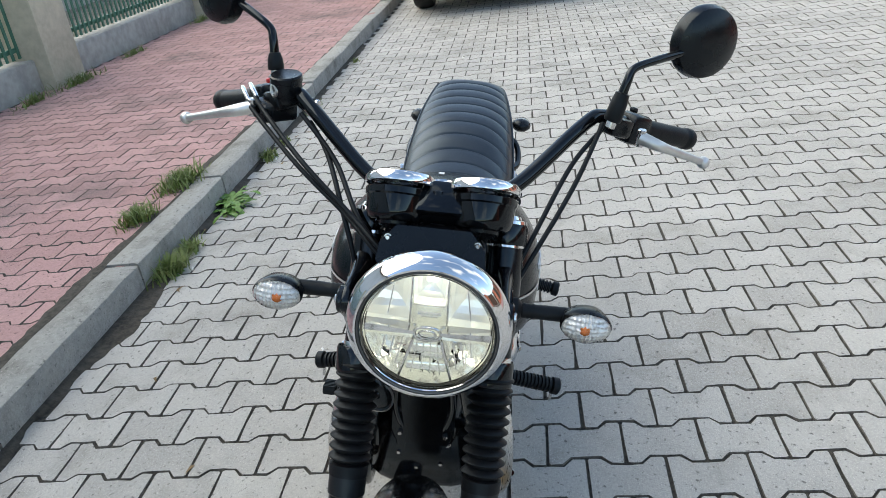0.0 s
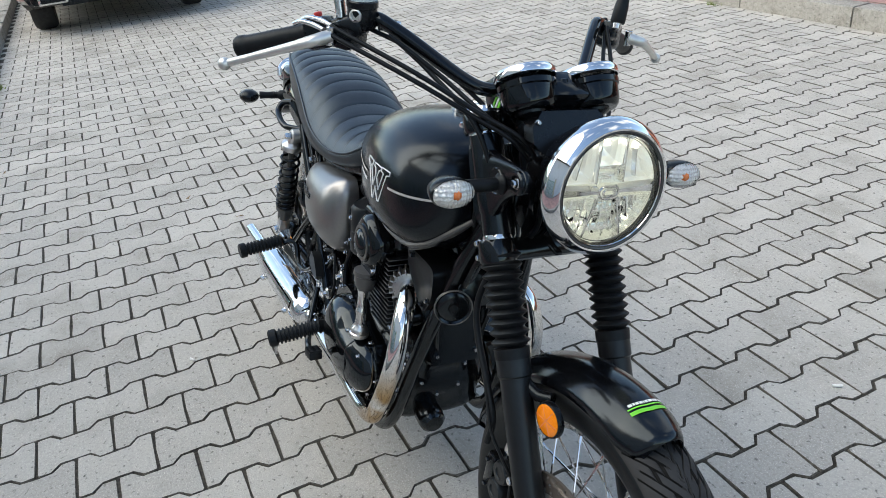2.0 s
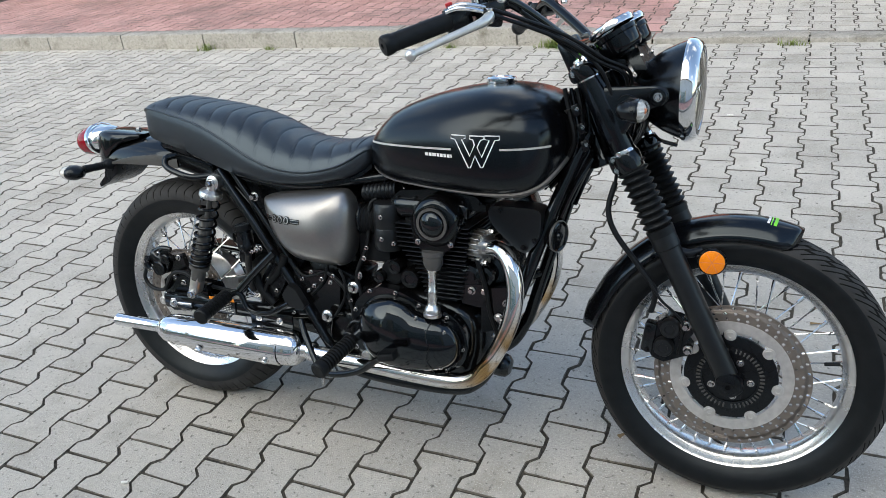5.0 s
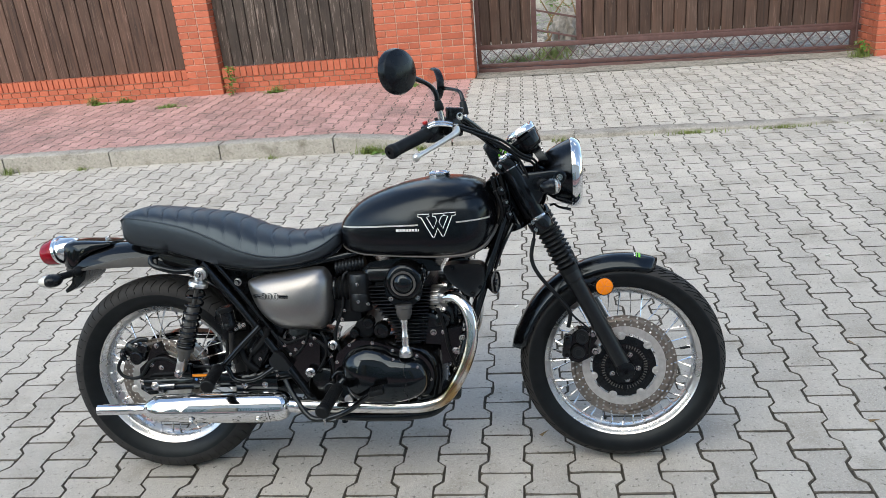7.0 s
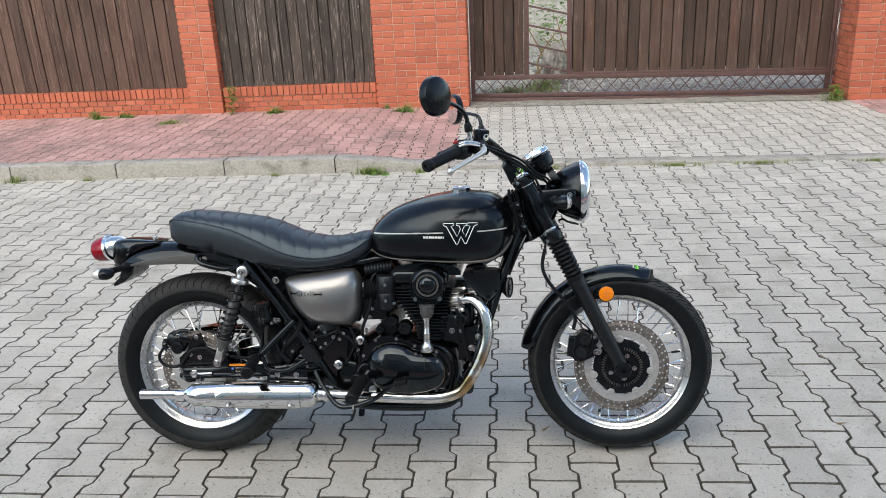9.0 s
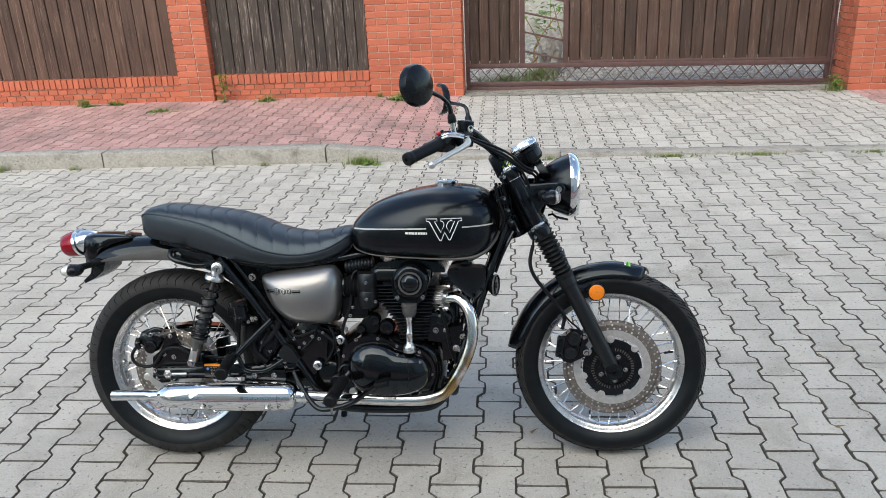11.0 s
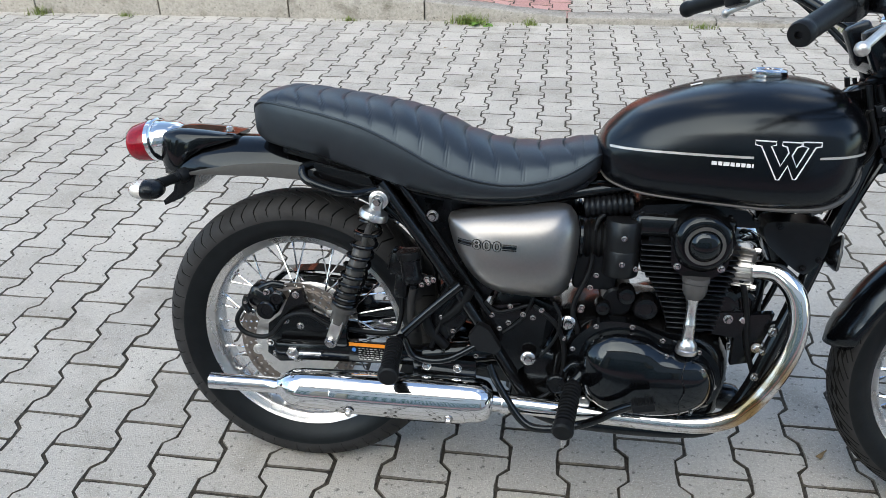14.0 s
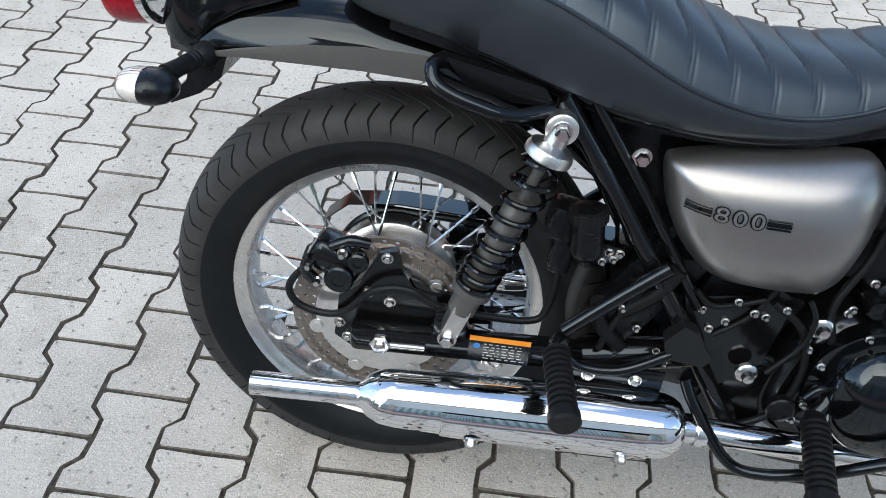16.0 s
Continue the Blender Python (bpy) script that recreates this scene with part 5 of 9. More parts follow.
    # wedge-shaped cross bar
    for sd in (-1, 1):
        bm = B()
        skin(bm, [[inside(0.012, sd * a, b) for a, b in ((0.014, -0.009), (0.014, 0.003), (0.079, 0.009), (0.079, -0.011))], [inside(0.024, sd * a, b) for a, b in ((0.015, -0.005), (0.015, -0.001), (0.077, 0.004), (0.077, -0.006))]])
        part("cross_bar", bm, M_CHROME, shell, "silver wedge across the lamp")
    for sd in (-1, 1):
        bm = B()
        bar(bm, inside(0.014, sd * 0.0225, 0.009), inside(0.012, sd * 0.021, 0.074), 0.0024, 0.016, up=(1, 0, 0), bevel=0.0008)
        part("divider", bm, M_CHROME, shell)
        bm = B()
        bar(bm, inside(0.014, sd * 0.0165, -0.013), inside(0.012, sd * 0.0325, -0.070), 0.0034, 0.016, up=(1, 0, 0), bevel=0.0008)
        part("divider", bm, M_CHROME, shell)
    for k in range(3):
        bm = B()
        lathe(bm, LC, (1, 0, 0), [(0.0790 + 0.0024 * k, 0.020 + 0.004 * k), (0.0800 + 0.0024 * k, 0.0215 + 0.004 * k), (0.0806 + 0.0024 * k, 0.020 + 0.004 * k)], 64, cap=False)
        part("rim_step", bm, M_CHROME, shell)
    bm = B()
    tube(bm, [inside(0.022, a, b - 0.004) for a, b in ((-0.016, 0), (-0.010, 0.008), (0.010, 0.008), (0.016, 0), (0.010, -0.008), (-0.010, -0.008))], 0.0022, 8, 4, closed=True)
    tube(bm, [inside(0.024, a, b - 0.004) for a, b in ((-0.010, 0), (-0.006, 0.0045), (0.006, 0.0045), (0.010, 0), (0.006, -0.0045), (-0.006, -0.0045))], 0.0016, 8, 4, closed=True)
    part("centre_badge", bm, M_CHROME, shell)
    bm = B()
    lathe(bm, LC, (1, 0, 0), [(a * 1.04, b) for a, b in [(0.0815, 0.026), (0.065, 0.032), (0.04, 0.036), (0.015, 0.038), (0.001, 0.0385)]], 56, cap=False)
    lens = part("lens", bm, M_LENS, shell, "clear headlamp glass")
    lens.visible_shadow = False
    # stays
    for sd in (-1, 1):
        y = FY + sd * 0.106
        bm = B()
        upper = smooth([(0.618, 0.944, 0), (0.640, 0.937, 0), (0.690, 0.9345, 0), (0.735, 0.9355, 0), (0.765, 0.935, 0), (0.780, 0.927, 0), (0.7835, 0.917, 0)], 4)
        lower = smooth([(0.676, 0.812, 0), (0.694, 0.826, 0), (0.712, 0.859, 0), (0.735, 0.883, 0), (0.762, 0.895, 0), (0.779, 0.904, 0), (0.7835, 0.913, 0)], 4)
        rings = []
        for k, (p, q) in enumerate(zip(upper, lower)):
            f = k / (len(upper) - 1)
            h = 0.0065 + 0.0190 * max(0.0, 1 - f / 0.55) ** 1.6
            cy = y - sd * 0.002 - sd * 0.004 * max(0.0, 1 - f / 0.55)
            ring = []
            for e in range(28):
                th = e * math.tau / 28
                w = math.copysign(abs(math.cos(th)) ** 0.45, math.cos(th)) * 0.5 + 0.5
                ring.append((q.x + (p.x - q.x) * w, cy + h * math.copysign(abs(math.sin(th)) ** 0.6, math.sin(th)), q.y + (p.y - q.y) * w))
            rings.append(ring)
        skin(bm, rings)
        st = part("lamp_stay", bm, M_SATIN, bike, "satin black headlamp stay flowing out of the fork shroud", 60)
        bm = B()
        lathe(bm, (0.703, y + sd * 0.0035, 0.899), (0, sd, 0), [(0.0215, 0.0), (0.0215, 0.004), (0.0200, 0.0055), (0.0180, 0.004), (0.0175, 0.002), (0.001, 0.002)], 32)
        part("stalk_seat", bm, M_GLOSS, st, "glossy ring round the signal stalk")
        bm = B()
        lathe(bm, (0.763, y + sd * 0.003, 0.915), (0, sd, 0), [(0.0185, 0.0), (0.0185, 0.005), (0.016, 0.0075), (0.0125, 0.0075), (0.0115, 0.003)], 28)
        part("boss", bm, M_SATIN, st)
        bolt(st, (0.763, y + sd * 0.006, 0.915), (0, sd, 0), 0.0072, 0.007)
        # turn signal
        c = Vector((0.714, y + sd * 0.004 + 0.005, 0.898))
        bm = B()
        lathe(bm, c, (0, sd, 0), [(0.017, 0.0), (0.017, 0.008), (0.013, 0.012), (0.010, 0.014), (0.011, 0.017), (0.010, 0.020), (0.011, 0.023), (0.010, 0.026), (0.011, 0.029), (0.010, 0.032), (0.0105, 0.05), (0.0105, 0.085)], 20)
        sg = part("turn_signal", bm, M_RUBBER, bike, "black turn signal with a clear ribbed lens")
        e = c + Vector((0.018, sd * 0.100, 0.002))
        bm = B()
        rings = []
        for dx, k in ((-0.030, 0.15), (-0.026, 0.55), (-0.016, 0.85), (0.0, 1.0), (0.010, 1.03), (0.013, 0.98)):
            rings.append([e + Vector((dx, 0.034 * k * math.cos(th), 0.022 * k * math.sin(th))) for th in [q * math.tau / 28 for q in range(28)]])
        skin(bm, rings)
        part("signal_body", bm, M_PLASTIC, sg)
        bm = B()
        rings = []
        for dx, k in ((0.010, 0.99), (0.016, 0.97), (0.024, 0.80), (0.029, 0.5), (0.031, 0.1)):
            rings.append([e + Vector((dx, 0.034 * k * math.cos(th), 0.022 * k * math.sin(th))) for th in [q * math.tau / 28 for q in range(28)]])
        skin(bm, rings)
        ln = part("signal_lens", bm, M_SIGLENS, sg, "clear ribbed lens")
        ln.visible_shadow = False
        bm = B()
        rings = []
        for k in (0.97, 0.9, 0.8, 0.7, 0.6, 0.5, 0.4, 0.3, 0.2, 0.08):
            rings.append([])
            for q in range(72):
                yy, zq = 0.034 * k * math.cos(q * math.tau / 72), 0.022 * k * math.sin(q * math.tau / 72)
                rings[-1].append(e + Vector((0.0235 - 0.0100 * k * k + 0.0011 * math.cos(yy * 1150) + 0.0008 * math.cos(zq * 900), yy, zq)))
        skin(bm, rings)
        part("signal_reflector", bm, M_SIGREF, sg, "", 10)
        bm = B()
        lathe(bm, e + Vector((0.0195, -sd * 0.002, 0)), (1, 0, 0), [(0.0075, 0), (0.0072, 0.003), (0.0045, 0.006), (0.001, 0.007)], 14)
        part("bulb", bm, M_BULB, sg, "orange bulb")
    # cowl between lamp and gauges
    bm = B()
    o = [(-0.092, 0.964), (-0.088, 0.985), (-0.062, 1.006), (0.062, 1.006), (0.088, 0.985), (0.092, 0.964), (0.080, 0.952), (0.050, 0.940), (0.0, 0.935), (-0.050, 0.940), (-0.080, 0.952)]
    skin(bm, [[Vector((x + (z - 1.0) * -0.6, FY + y * 0.80, z)) for y, z in o] for x in (0.684, 0.690, 0.706, 0.712)])
    cw = part("lamp_cowl", bm, M_PLASTIC, bike, "black plate above the headlamp")
    for sd in (-1, 1):
        bolt(cw, (0.716, FY + sd * 0.060, 0.990), (1, 0, 0.3), 0.0042, 0.005)


headlamp()


def front_trifles():
    """Printed label on the top yoke and the small hooked tab below the lamp."""
    bm = B()
    box(bm, (0.600, -0.045, 0.992), (0.024, 0.020, 0.026), (0, 26, 0), 0.003)
    lb = part("yoke_tag", bm, M_PLASTIC, bike, "small black tag with green and white stripes")
    for k, mt in enumerate((M_GREENPRINT, M_WHITEPRINT, M_GREENPRINT)):
        bm = B()
        box(bm, (0.594 + k * 0.0062, -0.0555, 0.994 - k * 0.003), (0.0042, 0.0012, 0.024), (0, 26, 0))
        part("stripe", bm, mt, lb)
        bm = B()
        box(bm, (0.600 + k * 0.0052, -0.045, 1.0052 - k * 0.0026), (0.0040, 0.019, 0.0012), (0, 26, 0))
        part("stripe", bm, mt, lb)
    bm = B()
    tube(bm, [(0.735, FY - 0.020, 0.822), (0.748, FY - 0.030, 0.826), (0.760, FY - 0.040, 0.819), (0.790, FY - 0.045, 0.812)], 0.0035, 8, 5)
    tb = part("lamp_tab", bm, M_FRAME, bike, "small black hooked tab below the headlamp")
    bm = B()
    box(bm, (0.782, FY - 0.045, 0.813), (0.030, 0.012, 0.006), (0, 12, 0), 0.002)
    part("tab_plate", bm, M_FRAME, tb)


    bm = B()
    box(bm, (0.694, FY, 0.872), (0.040, 0.112, 0.125), (0, 14, 0), 0.012)
    wb = part("lamp_bracket", bm, M_PLASTIC, bike, "black bracket and wiring behind the headlamp")
    rng = random.Random(43)
    for k in range(7):
        y = FY - 0.048 + 0.016 * k
        bm = B()
        tube(bm, [(0.712, y, 0.900), (0.722, y + rng.uniform(-0.01, 0.01), 0.862), (0.712, y + rng.uniform(-0.01, 0.01), 0.826), (0.694, y, 0.795), (0.672, y * 0.6, 0.775)], 0.0035 + 0.0015 * (k % 2), 8, 5)
        part("wire", bm, M_RUBBER if k % 2 else M_GLOSS, wb)


front_trifles()


def gauges():
    ax = Vector((-0.52, 0, 0.85)).normalized()
    for y in (FY - 0.054, FY + 0.062):
        c = Vector((0.656, y, 1.043))
        bm = B()
        lathe(bm, c, ax, [(0.026, -0.054), (0.036, -0.053), (0.0400, -0.049), (0.0425, -0.041), (0.0440, -0.020), (0.0462, -0.018), (0.0466, -0.010), (0.045, -0.008)], 48)
        g = part("gauge", bm, M_GLOSS, bike, "round black instrument with a chrome ring")
        bm = B()
        lathe(bm, c, ax, [(0.0465, -0.003), (0.0484, -0.002), (0.0488, 0.0), (0.0480, 0.007), (0.0450, 0.0115), (0.040, 0.013), (0.038, 0.011), (0.037, 0.006)], 48, cap=False)
        part("chrome_ring", bm, M_CHROME, g)
        bm = B()
        lathe(bm, c, ax, [(0.037, 0.004), (0.001, 0.0042)], 40, cap=False)
        part("dial", bm, M_PLASTIC, g)
        bm = B()
        d, u, v = axes(ax)
        for q in range(11):
            th = math.radians(-130 + 26 * q)
            p = c + ax * 0.0048 + (u * math.cos(th) + v * math.sin(th)) * 0.031
            p2 = c + ax * 0.0048 + (u * math.cos(th) + v * math.sin(th)) * 0.026
            bar(bm, p2, p, 0.0014, 0.0004, up=ax)
        bar(bm, c + ax * 0.005, c + ax * 0.005 + u * 0.025, 0.0012, 0.0006, up=ax)
        part("dial_marks", bm, M_WHITEPRINT, g)
        bm = B()
        lathe(bm, c, ax, [(0.0375, 0.009), (0.02, 0.0105), (0.001, 0.011)], 40, cap=False)
        gl = part("gauge_glass", bm, M_LENS, g)
        gl.visible_shadow = False
        bm = B()
        lathe(bm, c - ax * 0.052, -ax, [(0.026, 0), (0.024, 0.006), (0.012, 0.012), (0.008, 0.016)], 24)
        part("gauge_foot", bm, M_PLASTIC, g)
    bm = B()
    box(bm, (0.674, FY + 0.004, 1.026), (0.055, 0.07, 0.042), (0, 31, 0), 0.008)
    br = part("gauge_bridge", bm, M_GLOSS, bike)
    bm = B()
    rod(bm, (0.695, FY, 1.015), (0.675, FY, 1.045), 0.009, 14)
    part("knob", bm, M_PLASTIC, br)
    bm = B()
    box(bm, (0.655, FY, 0.985), (0.07, 0.13, 0.03), (0, 28, 0), 0.008)
    part("gauge_bracket", bm, M_PLASTIC, bike)


gauges()


# handlebar with its controls
BAR = {-1: [(0.590, 0.0, 1.012), (0.592, -0.060, 1.012), (0.578, -0.105, 1.026), (0.512, -0.200, 1.092), (0.478, -0.238, 1.104), (0.412, -0.312, 1.070), (0.336, -0.400, 1.036)],
       1: [(0.590, 0.0, 1.012), (0.588, 0.075, 1.012), (0.565, 0.122, 1.024), (0.462, 0.212, 1.088), (0.425, 0.248, 1.098), (0.375, 0.320, 1.068), (0.302, 0.412, 1.036)]}


def controls():
    bm = B()
    pts = [Vector(p) for p in BAR[-1][::-1]] + [Vector(p) for p in BAR[1][1:]]
    tube(bm, pts, 0.0112, 16, 8)
    hb = part("handlebar", bm, M_GLOSS, bike, "tall gloss black handlebar")
    for y in (FY - 0.05, FY + 0.05):
        bm = B()
        box(bm, (0.580, y, 0.990), (0.050, 0.032, 0.080), (0, -26, 0), 0.009)
        part("bar_clamp", bm, M_SATIN, bike)
    for sd in (-1, 1):
        a, e = Vector(BAR[sd][5]), Vector(BAR[sd][6])
        d = (e - a).normalized()
        bm = B()
        L = (e - a).length
        prof = [(0.012, -0.012), (0.0185, -0.012), (0.0185, 0.0)] + [(0.0165 + (0.0006 if k % 2 else 0), 0.004 + k * (L - 0.012) / 24) for k in range(25)] + [(0.0185, L - 0.004), (0.019, L + 0.008), (0.017, L + 0.013), (0.006, L + 0.014), (0.005, L + 0.009)]
        lathe(bm, a, d, prof, 24)
        part("grip", bm, M_RUBBER, hb, "black rubber grip")
        # switch housing
        q = Vector(BAR[sd][4]) + (a - Vector(BAR[sd][4])) * 0.78
        m = d.to_track_quat("X", "Z").to_euler()
        bm = B()
        box(bm, q + Vector((0, 0, -0.004)), (0.046, 0.042, 0.050), [math.degrees(v) for v in m], 0.009)
        sw = part("switch_housing", bm, M_PLASTIC, hb)
        bm = B()
        box(bm, q + Vector((-0.018, 0, 0.022)), (0.013, 0.010, 0.009), [math.degrees(v) for v in m], 0.003)
        part("switch", bm, M_REDPLASTIC if sd < 0 else M_PLASTIC, sw, "red stop switch" if sd < 0 else "")
        # lever perch and lever
        p = Vector(BAR[sd][4]) + (a - Vector(BAR[sd][4])) * 0.30
        bm = B()
        box(bm, p + Vector((0.020, 0, -0.004)), (0.044, 0.036, 0.030), [math.degrees(v) for v in m], 0.006)
        part("lever_perch", bm, M_PLASTIC, hb)
        l0 = p + Vector((0.032, sd * 0.040, -0.016))
        tip = Vector((0.401, -0.446, 1.019)) if sd < 0 else Vector((0.392, 0.428, 1.026))
        bm = B()
        mid = l0.lerp(tip, 0.4) + Vector((0.020, 0, 0.004))
        tube(bm, [l0, l0.lerp(mid, 0.5) + Vector((0.010, 0, 0.002)), mid, mid.lerp(tip, 0.6), tip], [0.011, 0.0095, 0.0075, 0.0062, 0.0062], 12, 8)
        bmesh.ops.create_uvsphere(bm, u_segments=16, v_segments=10, radius=0.0105, matrix=Matrix.Translation(tip))
        part("lever", bm, M_LEVER, hb, "cast silver ball-ended lever")
        bm = B()
        rod(bm, l0 + Vector((0, 0, -0.014)), l0 + Vector((0, 0, 0.014)), 0.007, 12)
        part("lever_pivot", bm, M_ZINC, hb)
        # mirror
        s0 = p + Vector((0.004, 0, 0.012))
        s1 = Vector((0.466, 0.265, 1.146)) if sd > 0 else Vector((0.444, -0.276, 1.152))
        s0 = Vector((0.473, 0.253, 1.094)) if sd > 0 else Vector((0.452, -0.270, 1.100))
        mc = Vector((0.357, -0.386, 1.232)) if sd < 0 else Vector((0.359, 0.392, 1.214))
        bm = B()
        rod(bm, s0, s1, 0.0085, 14)
        mi = part("mirror", bm, M_ZINC, bike, "round black mirror on a bent stem")
        bm = B()
        lathe(bm, s0 + (s1 - s0) * (0.2 if sd > 0 else 0.55), s1 - s0, [(0.0125, 0), (0.0138, 0.003), (0.0130, 0.03), (0.0110, 0.044), (0.0065, 0.046)] if sd > 0 else [(0.0115, 0), (0.0130, 0.003), (0.0120, 0.016), (0.009, 0.026), (0.006, 0.028)], 18)
        part("rubber_boot", bm, M_RUBBER, mi)
        e1 = s1 + (s1 - s0).normalized() * 0.030
        e2 = mc + Vector((0.030, -sd * 0.034, -0.014))
        bm = B()
        tube(bm, [s1, s1.lerp(e1, 0.7), e1 + Vector((-0.008, sd * 0.006, 0.008)), e1.lerp(e2, 0.45) + Vector((0, 0, 0.006)), e2, mc + Vector((0.016, -sd * 0.016, -0.008))], [0.0075, 0.007, 0.0062, 0.0062, 0.007, 0.009], 12, 7)
        part("stem", bm, M_GLOSS, mi)
        face = Vector((-0.88, -sd * 0.42, -0.015) if sd > 0 else (-0.78, -sd * 0.60, -0.05)).normalized()
        bm = B()
        lathe(bm, mc, -face, [(0.054, -0.008), (0.057, -0.006), (0.058, 0.004), (0.054, 0.016), (0.040, 0.024), (0.018, 0.029), (0.001, 0.030)], 44)
        part("mirror_shell", bm, M_PLASTIC, mi)
        bm = B()
        lathe(bm, mc + face * 0.0085, face, [(0.053, 0.0), (0.02, 0.0012), (0.001, 0.0015)], 44, cap=False)
        part("mirror_glass", bm, M_MIRROR, mi, "round mirror glass")
    # brake fluid reservoir
    bm = B()
    c = Vector((0.481, -0.245, 1.092))
    ax = Vector((0.10, -0.06, 1.0)).normalized()
    lathe(bm, c, ax, [(0.022, 0.0), (0.0235, 0.003), (0.0235, 0.030), (0.0250, 0.031), (0.0250, 0.040), (0.0225, 0.042), (0.020, 0.0415)], 32)
    rs = part("brake_reservoir", bm, M_PLASTIC, bike, "round black brake fluid reservoir")
    bm = B()
    lathe(bm, c + Vector((0.0165, -0.0165, 0.018)), (0.7, -0.72, 0), [(0.0105, -0.004), (0.0105, 0.003), (0.0080, 0.004), (0.0075, 0.002)], 22)
    part("sight_glass", bm, M_ALU, rs)
    bm = B()
    rod(bm, (0.492, -0.222, 1.096), (0.506, -0.196, 1.098), 0.0085, 14)
    part("master_cylinder", bm, M_PLASTIC, rs)
    bm = B()
    rod(bm, (0.500, -0.207, 1.097), (0.508, -0.190, 1.098), 0.0068, 12)
    part("banjo_bolt", bm, M_ZINC, rs)
    bm = B()
    box(bm, (0.474, -0.268, 1.074), (0.046, 0.058, 0.030), (0, 6, 38), 0.007)
    part("lever_bracket", bm, M_PLASTIC, bike)
    # throttle cable elbows
    for dz in (0.0, 0.013):
        bm = B()
        tube(bm, [(0.420, -0.338 + dz, 1.086 + dz * 0.5), (0.438, -0.332 + dz, 1.092 + dz * 0.5), (0.462, -0.320 + dz, 1.091 + dz * 0.5), (0.484, -0.307 + dz, 1.085 + dz * 0.5)], [0.0036, 0.0042, 0.0042, 0.0036], 10, 6)
        part("cable_elbow", bm, M_CHROME, bike)
    # cables and hoses
    runs = [[(0.482, -0.308, 1.086), (0.500, -0.298, 1.079), (0.592, -0.206, 1.033), (0.648, -0.120, 0.985), (0.690, -0.070, 0.955), (0.690, -0.02, 0.90)],
            [(0.482, -0.295, 1.092), (0.500, -0.286, 1.086), (0.598, -0.196, 1.040), (0.656, -0.112, 0.990), (0.698, -0.060, 0.960), (0.695, -0.01, 0.90)],
            [(0.525, -0.200, 1.075), (0.562, -0.165, 1.040), (0.640, -0.125, 0.985), (0.672, -0.100, 0.92), (0.690, -0.085, 0.83), (0.682, -0.080, 0.735)],
            [(0.520, -0.215, 1.085), (0.575, -0.150, 1.035), (0.655, -0.100, 0.985), (0.700, -0.045, 0.945)],
            [(0.448, 0.248, 1.085), (0.520, 0.200, 1.045), (0.610, 0.150, 0.960), (0.668, 0.110, 0.880), (0.690, 0.070, 0.80)],
            [(0.455, 0.245, 1.095), (0.545, 0.205, 1.020), (0.640, 0.140, 0.915), (0.690, 0.09, 0.82)],
            [(0.478, -0.235, 1.090), (0.535, -0.150, 1.052), (0.575, -0.100, 1.012), (0.62, -0.06, 0.97)]]
    for n, r in enumerate(runs):
        bm = B()
        tube(bm, r, 0.0038, 10, 8)
        part("cable", bm, M_RUBBER, bike, "black control cable" if n != 2 else "black brake hose")
    bm = B()
    tube(bm, [(0.682, -0.080, 0.735), (0.672, -0.092, 0.680), (0.690, -0.098, 0.630), (0.745, -0.100, 0.560), (0.778, -0.102, 0.512), (0.772, -0.104, 0.465)], 0.006, 12, 8)
    part("brake_hose", bm, M_RUBBER, bike)
    bm = B()
    tube(bm, [(0.695, -0.098, 0.625), (0.752, -0.105, 0.552), (0.790, -0.110, 0.500), (0.820, -0.104, 0.470), (0.838, -0.095, 0.440), (0.830, -0.085, 0.37)], 0.003, 8, 8)
    part("sensor_wire", bm, M_RUBBER, bike)


controls()


# fuel tank
TX = [0.088, 0.094, 0.112, 0.165, 0.250, 0.330, 0.410, 0.487, 0.533, 0.560, 0.574, 0.579]
TTOP = [0.795, 0.808, 0.832, 0.874, 0.906, 0.924, 0.932, 0.926, 0.910, 0.886, 0.855, 0.825]
TBOT = [0.765, 0.745, 0.722, 0.703, 0.695, 0.691, 0.688, 0.692, 0.712, 0.745, 0.775, 0.795]
THALF = [0.022, 0.062, 0.093, 0.126, 0.155, 0.175, 0.184, 0.176, 0.152, 0.116, 0.072, 0.032]


def flow(xs, table, per=8):
    """A table drawn out into a smooth curve, ready for looking up."""
    p = smooth([(a, b, 0) for a, b in zip(xs, table)], per)
    return [q.x for q in p], [q.y for q in p]


TANK = [flow(TX, q) for q in (TTOP, TBOT, THALF)]


def tank_dims(x):
    return [float(np.interp(x, *q)) for q in TANK]


def tank_y(x, z):
    """Half width of the tank at a height."""
    zt, zb, hw = tank_dims(x)
    zc = zb + (zt - zb) * 0.45
    k = min(1.0, abs((z - zc) / ((zt - zc) if z > zc else (zc - zb))))
    p, q = (0.8, 0.8) if z > zc else (0.6, 0.55)
    return hw * (1 - k ** (2 / q)) ** (p / 2)


